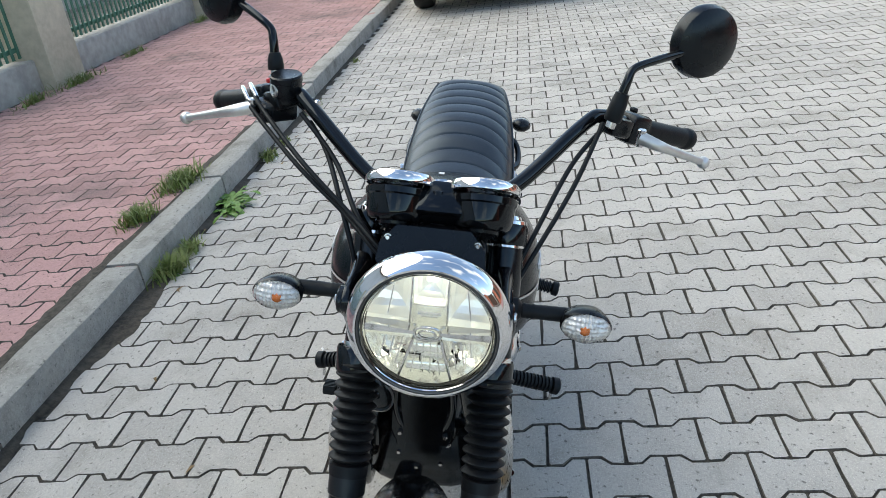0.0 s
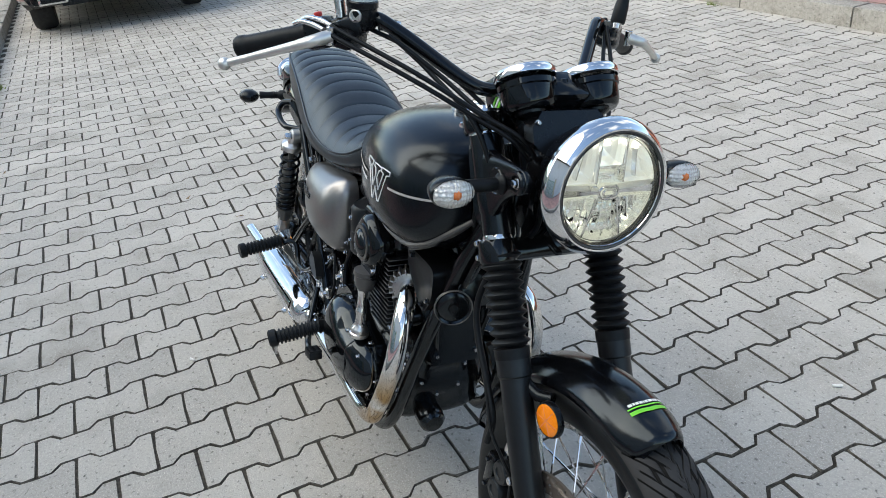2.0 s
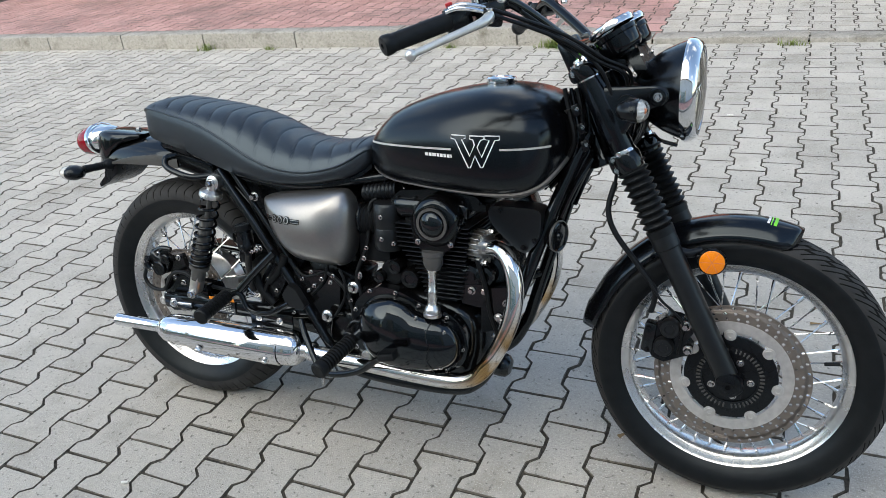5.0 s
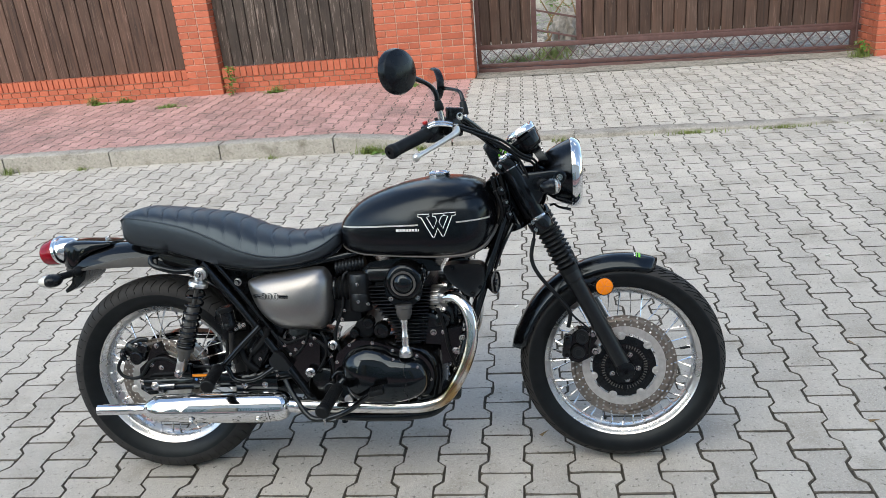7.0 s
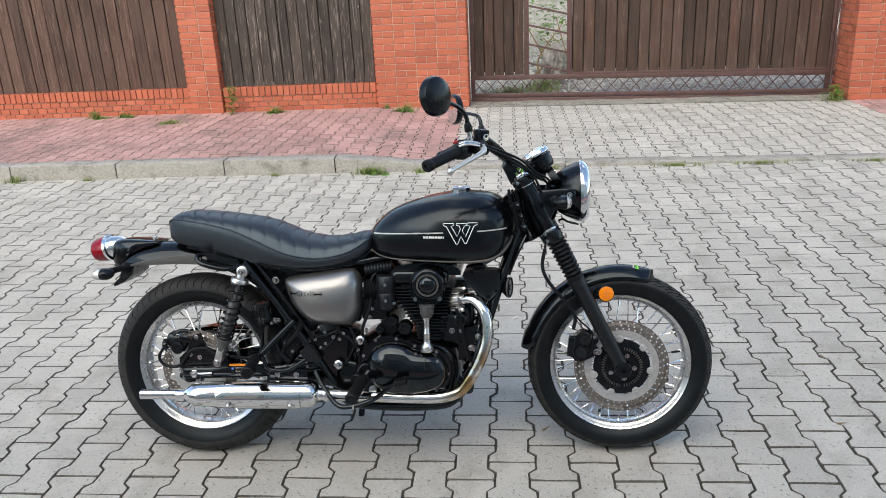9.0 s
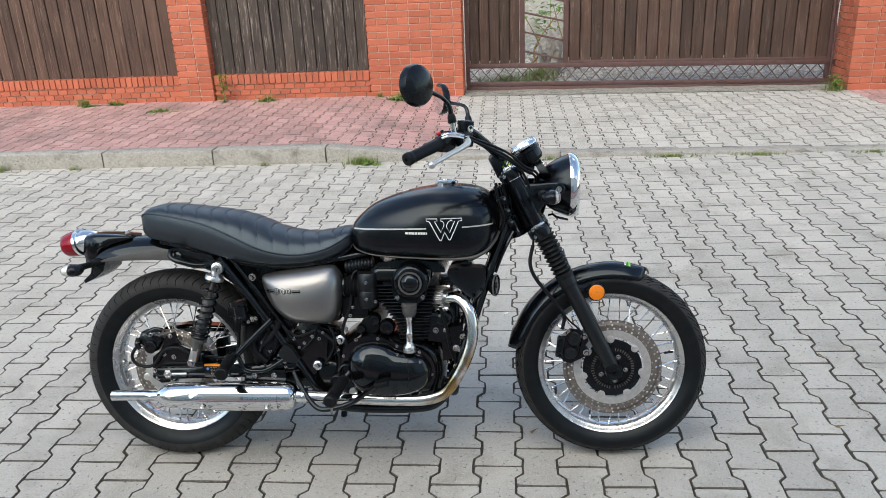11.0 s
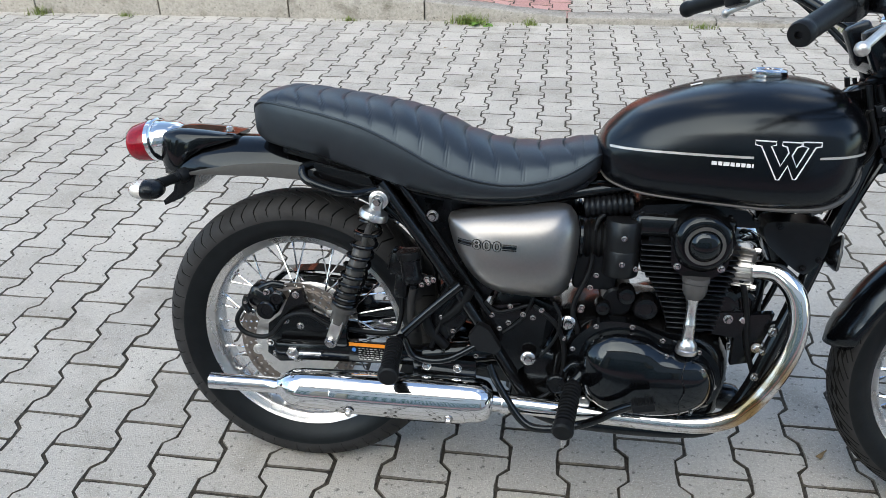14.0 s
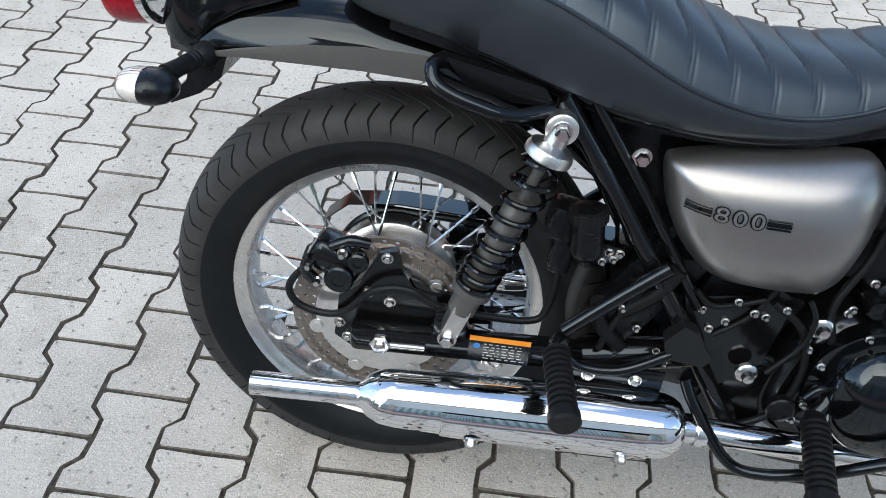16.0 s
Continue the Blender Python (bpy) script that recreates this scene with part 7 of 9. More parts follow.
    # starter, sundry boxes, hoses behind the cylinders
    bm = B()
    rod(bm, (0.150, -0.10, 0.480), (0.150, 0.10, 0.480), 0.032, 24)
    part("starter_motor", bm, M_FIN, en)
    bm = B()
    box(bm, (0.100, 0, 0.56), (0.09, 0.19, 0.12), None, 0.01)
    part("throttle_body", bm, M_FIN, en)
    for r in ([[(0.11, -0.085, 0.66), (0.095, -0.095, 0.64), (0.088, -0.105, 0.55), (0.06, -0.118, 0.47), (0.075, -0.125, 0.40), (0.05, -0.13, 0.30)],
                           [(-0.02, -0.125, 0.47), (0.03, -0.128, 0.43), (0.05, -0.130, 0.36), (0.035, -0.132, 0.29), (-0.01, -0.13, 0.25)],
                           [(0.35, -0.1, 0.60), (0.38, -0.12, 0.55), (0.40, -0.115, 0.48), (0.41, -0.11, 0.41), (0.43, -0.105, 0.35)]]):
        bm = B()
        tube(bm, r, 0.0055, 10, 7)
        part("engine_hose", bm, M_RUBBER, en)
    for p in ((0.052, -0.122, 0.438), (-0.025, -0.132, 0.355)):
        bm = B()
        lathe(bm, p, (0, -1, 0), [(0.016, 0), (0.016, 0.006), (0.013, 0.009), (0.009, 0.010), (0.007, 0.018), (0.001, 0.019)], 24)
        part("engine_mount_bolt", bm, M_ZINC, en)
    for p in ((0.075, -0.128, 0.47), (0.09, -0.128, 0.52), (0.02, -0.128, 0.50), (-0.04, -0.126, 0.45), (0.058, -0.138, 0.285), (0.455, -0.118, 0.45), (0.44, -0.118, 0.40)):
        bolt(en, p, (0, -1, 0), 0.005)


engine()


# exhausts
def exhaust(sd):
    bm = B()
    path = [(0.368, sd * 0.085, 0.566), (0.400, sd * 0.100, 0.570), (0.440, sd * 0.118, 0.572), (0.472, sd * 0.140, 0.545), (0.486, sd * 0.153, 0.495), (0.482, sd * 0.160, 0.440), (0.462, sd * 0.164, 0.380), (0.430, sd * 0.165, 0.320), (0.392, sd * 0.160, 0.272), (0.340, sd * 0.159, 0.250), (0.26, sd * 0.158, 0.245), (0.10, sd * 0.156, 0.249), (-0.05, sd * 0.155, 0.255), (-0.12, sd * 0.157, 0.258)]
    tube(bm, path, 0.0195, 24, 8)
    ex = part("exhaust", bm, M_PIPE, bike, "chrome exhaust pipe browned by heat, with a straight silencer")
    fa = Vector((0.386, sd * 0.096, 0.571))
    fd_ = Vector((0.92, sd * 0.38, 0.05)).normalized()
    bm = B()
    lathe(bm, fa - fd_ * 0.010, fd_, [(0.024, -0.008), (0.031, -0.006), (0.031, 0.026), (0.024, 0.028)], 32)
    d, u, v = axes(fd_)
    col = part("exhaust_collar", bm, M_CAST, ex, "finned alloy exhaust collar")
    for q in range(18):
        th = q * math.tau / 18
        rr = u * math.cos(th) + v * math.sin(th)
        bm = B()
        bar(bm, fa - fd_ * 0.019 + rr * 0.033, fa + fd_ * 0.018 + rr * 0.033, 0.0040, 0.012, up=rr, bevel=0.0012)
        part("collar_fin", bm, M_CAST, col)
    for th in (1.2, 4.3):
        rr = u * math.cos(th) + v * math.sin(th)
        bolt(col, fa + fd_ * 0.012 + rr * 0.036, fd_, 0.008, 0.012)
    bm = B()
    a = Vector((-0.095, sd * 0.156, 0.2575))
    dr = Vector((-1, sd * 0.056, 0.020)).normalized()
    lathe(bm, a, dr, [(0.0205, -0.02), (0.022, -0.002), (0.030, 0.001), (0.037, 0.006), (0.0425, 0.014), (0.0460, 0.025), (0.0475, 0.040), (0.0475, 0.18), (0.0455, 0.30), (0.042, 0.405), (0.039, 0.428), (0.030, 0.447), (0.020, 0.456), (0.0180, 0.462), (0.0172, 0.50), (0.0172, 0.612), (0.0150, 0.613), (0.0148, 0.56)], 44)
    si = part("silencer", bm, M_CHROME, ex, "polished chrome silencer")
    bm = B()
    lathe(bm, a, dr, [(0.0168, 0.596), (0.0146, 0.598), (0.001, 0.599)], 24, cap=False)
    part("silencer_bore", bm, M_ENGINE, si)
    bm = B()
    lathe(bm, a, dr, [(0.0500, 0.055), (0.0512, 0.060), (0.0505, 0.18), (0.0485, 0.30), (0.0470, 0.338), (0.0462, 0.342)], 40, cap=False, start=(2.15 if sd < 0 else -0.35), sweep=1.45)
    hs = part("heat_shield", bm, M_CHROME, si, "chrome heat shield held by two bolts")
    for dd in (0.086, 0.296):
        bolt(hs, a + dr * dd + Vector((0, sd * 0.0455, -0.0215)), (0, sd, -0.45), 0.0085, 0.009)
    bm = B()
    lathe(bm, a + dr * 0.0, dr, [(0.024, -0.035), (0.0255, -0.033), (0.0255, -0.020), (0.024, -0.018)], 28)
    part("pipe_clamp", bm, M_CHROME, si)
    bm = B()
    box(bm, (-0.20, sd * 0.138, 0.320), (0.135, 0.006, 0.040), None, 0.002)
    hg = part("silencer_hanger", bm, M_FRAME, ex)
    for x in (-0.238, -0.172):
        bolt(hg, (x, sd * 0.142, 0.322), (0, sd, 0), 0.008)


for side in (-1, 1):
    exhaust(side)


# chassis
def chassis():
    for sd in (-1, 1):
        bm = B()
        tube(bm, [(0.612, sd * 0.03, 0.830), (0.560, sd * 0.062, 0.700), (0.505, sd * 0.090, 0.545), (0.462, sd * 0.108, 0.420), (0.425, sd * 0.116, 0.310), (0.375, sd * 0.120, 0.232), (0.300, sd * 0.122, 0.205), (0.10, sd * 0.124, 0.205), (0.0, sd * 0.124, 0.225), (-0.03, sd * 0.124, 0.270)], 0.0155, 16, 7)
        part("down_tube", bm, M_FRAME, bike, "gloss black frame tube")
        bm = B()
        tube(bm, [(0.545, sd * 0.050, 0.655), (0.575, sd * 0.040, 0.720), (0.610, sd * 0.022, 0.792)], 0.0155, 14, 5)
        tube(bm, [(0.560, sd * 0.060, 0.645), (0.588, sd * 0.052, 0.712), (0.622, sd * 0.035, 0.775)], 0.006, 8, 5)
        part("upper_down_tube", bm, M_FRAME, bike)
        bm = B()
        tube(bm, [(-0.338, sd * 0.118, 0.712), (-0.224, sd * 0.119, 0.556), (-0.133, sd * 0.120, 0.423), (-0.030, sd * 0.122, 0.262)], 0.0125, 14, 6)
        tube(bm, [(-0.300, sd * 0.112, 0.712), (-0.205, sd * 0.113, 0.580), (-0.11, sd * 0.114, 0.44)], 0.008, 12, 6)
        part("rear_frame_tube", bm, M_FRAME, bike)
        bm = B()
        tube(bm, [(0.56, sd * 0.03, 0.800), (0.30, sd * 0.040, 0.740), (0.06, sd * 0.070, 0.700), (-0.10, sd * 0.100, 0.685), (-0.28, sd * 0.106, 0.706), (-0.40, sd * 0.090, 0.738), (-0.52, sd * 0.070, 0.765)], 0.0125, 14, 7)
        part("seat_rail", bm, M_FRAME, bike)
        bm = B()
        tube(bm, [(-0.335, sd * 0.112, 0.700), (-0.392, sd * 0.148, 0.695), (-0.44, sd * 0.155, 0.705), (-0.482, sd * 0.150, 0.720), (-0.492, sd * 0.135, 0.738), (-0.478, sd * 0.112, 0.742)], 0.0085, 12, 7)
        gh = part("grab_handle", bm, M_GLOSS, bike, "black tubular grab handle")
        bm = B()
        plate(bm, [(-0.478, 0.746), (-0.360, 0.722), (-0.345, 0.700), (-0.395, 0.700), (-0.455, 0.716)], sd * 0.104, sd * 0.122, 0, 0.08, 1)
        part("handle_bracket", bm, M_ENGINE, gh)
        # swing arm
        bm = B()
        bar(bm, (-0.580, sd * 0.120, 0.323), (-0.235, sd * 0.114, 0.332), 0.030, 0.043, bevel=0.010)
        tube(bm, [(-0.25, sd * 0.112, 0.332), (-0.12, sd * 0.097, 0.345), (0.0, sd * 0.085, 0.360)], 0.024, 16, 5)
        sa = part("swing_arm", bm, M_FRAME, bike, "black swing arm")
        bm = B()
        box(bm, (-0.498, sd * 0.1345, 0.322), (0.05, 0.006, 0.020), None, 0.002)
        part("adjuster_slot", bm, M_ENGINE, sa)
        bm = B()
        lathe(bm, (REAR.x + 0.006, sd * 0.126, REAR.z), (0, sd, 0), [(0.018, 0), (0.018, 0.005), (0.0155, 0.005), (0.0155, 0.016), (0.013, 0.018), (0.008, 0.018), (0.008, 0.024), (0.005, 0.025)], 6)
        lathe(bm, (REAR.x + 0.006, sd * 0.126, REAR.z), (0, sd, 0), [(0.020, -0.002), (0.020, 0.003)], 28)
        part("axle_nut", bm, M_ZINC, sa)
        bm = B()
        rod(bm, (-0.520, sd * 0.138, 0.325), (-0.470, sd * 0.138, 0.327), 0.005, 10)
        part("adjuster_bolt", bm, M_ZINC, sa)
        # shock absorber
        a, b = Vector((-0.336, sd * 0.146, 0.684)), Vector((-0.440, sd * 0.150, 0.372))
        d = (b - a).normalized()
        L = (b - a).length
        bm = B()
        lathe(bm, a + Vector((0, -sd * 0.020, 0)), (0, sd, 0), [(0.016, 0.0), (0.0195, 0.002), (0.0195, 0.022), (0.016, 0.024)], 24)
        lathe(bm, a, d, [(0.013, 0.0), (0.014, 0.018), (0.027, 0.024), (0.030, 0.030), (0.030, 0.037), (0.024, 0.040)], 28)
        sh = part("shock_absorber", bm, M_ALU, bike, "rear shock absorber with a black coil spring")
        bm = B()
        lathe(bm, a, d, [(0.007, 0.03), (0.007, 0.10), (0.0165, 0.101), (0.0185, 0.105), (0.0185, 0.24), (0.027, 0.242), (0.027, 0.252), (0.020, 0.254), (0.019, 0.285)], 24)
        part("damper_body", bm, M_SIDEGREY, sh)
        bm = B()
        _, u, v = axes(d)
        turns = 9.5
        n = 260
        tube(bm, [a + d * (0.042 + 0.200 * (1 - (1 - k / n) * (0.55 + 0.45 * (1 - k / n)))) + 0.0245 * (u * math.cos(turns * math.tau * k / n) + v * math.sin(turns * math.tau * k / n)) for k in range(n + 1)], 0.0040, 9, raw=True)
        part("coil_spring", bm, M_GLOSS, sh, "black coil spring")
        bm = B()
        box(bm, a + d * (L - 0.030), (0.026, 0.034, 0.056), (0, math.degrees(math.atan2(d.x, -d.z)) * -1, 0), 0.005)
        part("lower_clevis", bm, M_ALU, sh)
        bolt(sh, a + Vector((0, sd * 0.004, 0)), (0, sd, 0), 0.010, 0.014)
        bolt(sh, b + Vector((0, sd * 0.014, 0)), (0, sd, 0), 0.011, 0.010)
        bm = B()
        box(bm, (-0.438, sd * 0.118, 0.365), (0.05, 0.03, 0.05), None, 0.008)
        part("shock_mount", bm, M_FRAME, sa)
        # foot pegs
        e0, e1 = Vector((0.070, sd * 0.165, 0.322)), Vector((0.050, sd * 0.300, 0.292))
        bm = B()
        dd = (e1 - e0).normalized()
        prof = [(0.012, 0.0), (0.0165, 0.016)]
        for k in range(11):
            prof += [(0.0195, 0.020 + k * 0.0095), (0.0190, 0.0240 + k * 0.0095), (0.0148, 0.0250 + k * 0.0095), (0.0148, 0.0285 + k * 0.0095)]
        prof += [(0.0215, 0.127), (0.0215, 0.142), (0.017, 0.146)]
        lathe(bm, e0, dd, prof, 24)
        pg = part("foot_peg", bm, M_RUBBER, bike, "ribbed black rubber foot peg")
        bm = B()
        tube(bm, [e0, (0.085, sd * 0.150, 0.340), (0.072, sd * 0.130, 0.345)], 0.012, 12, 5)
        tube(bm, [(0.095, sd * 0.148, 0.352), (0.068, sd * 0.158, 0.362), (0.052, sd * 0.160, 0.345)], 0.006, 10, 5)
        part("peg_bracket", bm, M_FRAME, pg)
        bm = B()
        rod(bm, e1 - dd * 0.012 + Vector((0, 0, -0.018)), e1 - dd * 0.012 + Vector((0, 0, -0.046)), 0.0038, 10)
        part("peg_feeler", bm, M_ZINC, pg)
        f0, f1 = Vector((-0.297, sd * 0.184, 0.396)), Vector((-0.287, sd * 0.300, 0.381))
        bm = B()
        dd = (f1 - f0).normalized()
        prof = [(0.010, 0.0), (0.0145, 0.006)]
        for k in range(10):
            prof += [(0.0185, 0.010 + k * 0.0095), (0.0180, 0.0140 + k * 0.0095), (0.0142, 0.0150 + k * 0.0095), (0.0142, 0.0185 + k * 0.0095)]
        prof += [(0.0205, 0.108), (0.0205, 0.122), (0.017, 0.125)]
        lathe(bm, f0, dd, prof, 24)
        pp = part("passenger_peg", bm, M_RUBBER, bike, "black rubber passenger peg")
        bm = B()
        tube(bm, [(-0.298, sd * 0.184, 0.386), (-0.296, sd * 0.165, 0.392), (-0.285, sd * 0.150, 0.385), (-0.262, sd * 0.150, 0.345), (-0.20, sd * 0.150, 0.342), (-0.135, sd * 0.145, 0.378)], 0.0075, 12, 6)
        tube(bm, [(-0.285, sd * 0.150, 0.400), (-0.235, sd * 0.146, 0.450), (-0.168, sd * 0.140, 0.512)], 0.010, 12, 6)
        part("peg_hanger", bm, M_FRAME, pp, "black tubular peg hanger")
    bm = B()
    rod(bm, (0.585, FY, 0.80), (0.08, 0, 0.70), 0.022, 18)
    part("backbone", bm, M_FRAME, bike)
    bm = B()
    rod(bm, (REAR.x, -0.13, REAR.z), (REAR.x, 0.13, REAR.z), 0.010)
    part("rear_axle", bm, M_ZINC, bike)
    bm = B()
    box(bm, (-0.125, 0.0, 0.305), (0.17, 0.13, 0.10), (0, 8, 0), 0.02)
    part("frame_gusset", bm, M_FRAME, bike)
    # label on the swing arm
    bm = B()
    box(bm, (-0.366, -0.1345, 0.3375), (0.086, 0.001, 0.044))
    lb = part("warning_label", bm, M_ENGINE, bike, "black tyre pressure label with an orange head")
    bm = B()
    box(bm, (-0.366, -0.1352, 0.3555), (0.086, 0.001, 0.008))
    part("label_head", bm, M_ORANGEPRINT, lb)
    bm = B()
    lathe(bm, (-0.398, -0.1352, 0.343), (0, -1, 0), [(0.0048, 0), (0.0048, 0.0006)], 16)
    part("label_mark", bm, M_BLUEPRINT, lb)
    bm = B()
    rng = random.Random(3)
    for k in range(6):
        x = -0.388
        while x < -0.336:
            w = rng.uniform(0.002, 0.009)
            box(bm, (x + w / 2, -0.1353, 0.3465 - k * 0.0050), (w, 0.0006, 0.0011))
            x += w + 0.0035
    part("label_bars", bm, M_SILVERLINE, lb)
    # small parts behind the engine: reservoir, boxes, brackets
    bm = B()
    top = Vector((-0.281, -0.118, 0.568))
    dn = Vector((0.14, 0.0, -1.0)).normalized()
    lathe(bm, top, dn, [(0.012, -0.004), (0.023, -0.003), (0.0245, 0.0), (0.0245, 0.012), (0.0215, 0.014), (0.0215, 0.050), (0.0225, 0.052), (0.0225, 0.060), (0.019, 0.066), (0.010, 0.072), (0.009, 0.080)], 28)
    fr_ = part("rear_brake_reservoir", bm, M_PLASTIC, bike, "small dark brake fluid reservoir with a ribbed cap")
    bm = B()
    _, u, v = axes(dn)
    skin(bm, [[top + dn * h + (u * math.cos(q * math.tau / 56) + v * math.sin(q * math.tau / 56)) * (r + (0.0011 if q % 2 else 0.0)) for q in range(56)] for h, r in ((-0.0035, 0.0200), (-0.002, 0.0245), (0.012, 0.0247), (0.0125, 0.0225))])
    part("reservoir_cap", bm, M_RUBBER, fr_)
    bm = B()
    box(bm, top + dn * 0.034 + Vector((0.002, -0.0216, 0)), (0.016, 0.0012, 0.026), None, 0.0003, 1)
    part("sight_glass", bm, M_PLASTIC, fr_)
    bm = B()
    tube(bm, [top + dn * 0.078, (-0.276, -0.116, 0.455), (-0.277, -0.114, 0.42), (-0.270, -0.112, 0.385)], 0.0085, 12, 6)
    part("reservoir_hose", bm, M_TYRE, fr_, "dull grey rubber hose")
    bm = B()
    bar(bm, (-0.262, -0.112, 0.512), (-0.226, -0.112, 0.506), 0.004, 0.018, bevel=0.001)
    part("reservoir_tab", bm, M_FRAME, fr_)
    for x in (-0.243, -0.230):
        bolt(fr_, (x, -0.115, 0.509), (0, -1, 0), 0.0055)
    for c, s, t in (((-0.305, -0.085, 0.535), (0.042, 0.05, 0.05), (0, 12, 0)), ((-0.300, -0.085, 0.485), (0.030, 0.04, 0.06), (0, 6, 0)), ((-0.20, -0.095, 0.42), (0.07, 0.05, 0.09), (0, 32, 0)), ((-0.06, -0.02, 0.56), (0.22, 0.16, 0.13), None), ((-0.05, -0.03, 0.40), (0.14, 0.12, 0.16), (0, 20, 0)), ((-0.16, -0.05, 0.48), (0.09, 0.1, 0.12), (0, 30, 0))):
        bm = B()
        box(bm, c, s, t, 0.008)
        part("electrics_box", bm, M_PLASTIC, bike)
    bm = B()
    plate(bm, [(-0.150, 0.402), (-0.130, 0.430), (-0.108, 0.420), (-0.082, 0.378), (-0.092, 0.366), (-0.140, 0.372)], -0.128, -0.150, 0, 0.08, 1)
    part("bracket_cover", bm, M_FORK, bike)
    bm = B()
    plate(bm, [(-0.13, 0.455), (-0.05, 0.470), (0.01, 0.455), (0.0, 0.36), (-0.06, 0.30), (-0.10, 0.34)], -0.110, -0.116)
    pvt = part("pivot_plate", bm, M_FRAME, bike, "black swing arm pivot plate")
    for p in ((-0.105, 0.44), (-0.07, 0.425), (-0.02, 0.44), (-0.075, 0.345), (-0.088, 0.41)):
        bolt(pvt, (p[0], -0.117, p[1]), (0, -1, 0), 0.0048)
    for r, w in (([(-0.30, -0.09, 0.46), (-0.305, -0.095, 0.40), (-0.33, -0.10, 0.37), (-0.45, -0.115, 0.385), (-0.50, -0.118, 0.41), (-0.55, -0.116, 0.40), (-0.60, -0.105, 0.345), (-0.655, -0.10, 0.345), (-0.675, -0.098, 0.375), (-0.650, -0.096, 0.415), (-0.615, -0.095, 0.44)], 0.0055),
                 ([(-0.16, -0.118, 0.50), (-0.19, -0.120, 0.46), (-0.215, -0.125, 0.41), (-0.23, -0.13, 0.36)], 0.005),
                 ([(-0.21, -0.118, 0.42), (-0.17, -0.121, 0.46), (-0.15, -0.12, 0.50)], 0.012),
                 ([(-0.20, -0.12, 0.36), (-0.235, -0.125, 0.40), (-0.245, -0.125, 0.44)], 0.011),
                 ([(-0.12, -0.12, 0.47), (-0.09, -0.122, 0.45), (-0.03, -0.122, 0.47)], 0.004),
                 ([(-0.08, -0.118, 0.40), (-0.04, -0.12, 0.44), (-0.02, -0.122, 0.49)], 0.004)):
        bm = B()
        tube(bm, r, w, 10, 7)
        part("hose", bm, M_RUBBER, bike)
    bolt(bike, (-0.232, -0.112, 0.648), (0, -1, 0), 0.010, 0.014)
    for p in ((-0.252, 0.50), (-0.238, 0.505), (-0.21, 0.43), (-0.185, 0.40), (-0.135, 0.345), (-0.205, 0.35), (-0.15, 0.365)):
        bolt(bike, (p[0], -0.124, p[1]), (0, -1, 0), 0.0045)
    # brake pedal
    bm = B()
    tube(bm, [(-0.105, -0.140, 0.335), (-0.085, -0.155, 0.300), (-0.03, -0.185, 0.235), (0.02, -0.197, 0.228), (0.10, -0.205, 0.255), (0.16, -0.218, 0.300), (0.19, -0.232, 0.322)], 0.0085, 12, 7)
    bp = part("brake_pedal", bm, M_FRAME, bike, "long black brake pedal")
    bm = B()
    box(bm, (0.202, -0.238, 0.327), (0.045, 0.030, 0.018), (0, -12, 0), 0.004)
    pad = part("pedal_pad", bm, M_RUBBER, bp)
    for k in range(6):
        bm = B()
        box(bm, (0.185 + k * 0.007, -0.238, 0.3345 + k * 0.0015), (0.003, 0.028, 0.005), (0, -12, 0))
        part("pad_rib", bm, M_RUBBER, bp)
    # rear brake caliper and its carrier
    bm = B()
    o = [(-0.608, 0.300), (-0.602, 0.372), (-0.573, 0.395), (-0.546, 0.452), (-0.522, 0.458), (-0.515, 0.430), (-0.492, 0.395), (-0.455, 0.390), (-0.455, 0.350), (-0.49, 0.318), (-0.53, 0.285), (-0.58, 0.280)]
    plate(bm, o, -0.084, -0.098, 0, 0.03, 1)
    cc = part("caliper_carrier", bm, M_ENGINE, bike, "black rear caliper carrier")
    for p in ((-0.535, 0.446), (-0.561, 0.383), (-0.528, 0.372), (-0.600, 0.325), (-0.588, 0.300), (-0.540, 0.290)):
        bolt(cc, (p[0], -0.099, p[1]), (0, -1, 0), 0.007)
    bm = B()
    box(bm, (-0.608, -0.080, 0.427), (0.078, 0.056, 0.050), (0, 28, 0), 0.014, 3)
    lathe(bm, (-0.600, -0.106, 0.410), (0, -1, 0), [(0.021, 0), (0.021, 0.009), (0.0185, 0.012), (0.010, 0.012), (0.009, 0.010), (0.001, 0.010)], 26)
    lathe(bm, (-0.574, -0.106, 0.440), (0, -1, 0), [(0.015, 0), (0.015, 0.008), (0.0125, 0.010), (0.006, 0.010), (0.005, 0.008), (0.001, 0.008)], 22)
    tube(bm, [(-0.636, -0.110, 0.404), (-0.646, -0.112, 0.420), (-0.640, -0.110, 0.440)], 0.009, 10, 5)
    tube(bm, [(-0.560, -0.100, 0.466), (-0.586, -0.104, 0.470), (-0.612, -0.104, 0.458)], 0.008, 10, 5)
    ca = part("rear_caliper", bm, M_ENGINE, bike, "black rear brake caliper")
    for p in ((-0.642, 0.430), (-0.630, 0.405), (-0.595, 0.455)):
        bolt(ca, (p[0], -0.112, p[1]), (0, -1, 0), 0.006, 0.010)
    bm = B()
    o = [(-0.40, 0.39), (-0.465, 0.395), (-0.50, 0.41), (-0.48, 0.36), (-0.44, 0.345), (-0.38, 0.35)]
    plate(bm, o, -0.086, -0.094)
    part("torque_plate", bm, M_ENGINE, bike)
    # front caliper
    bm = B()
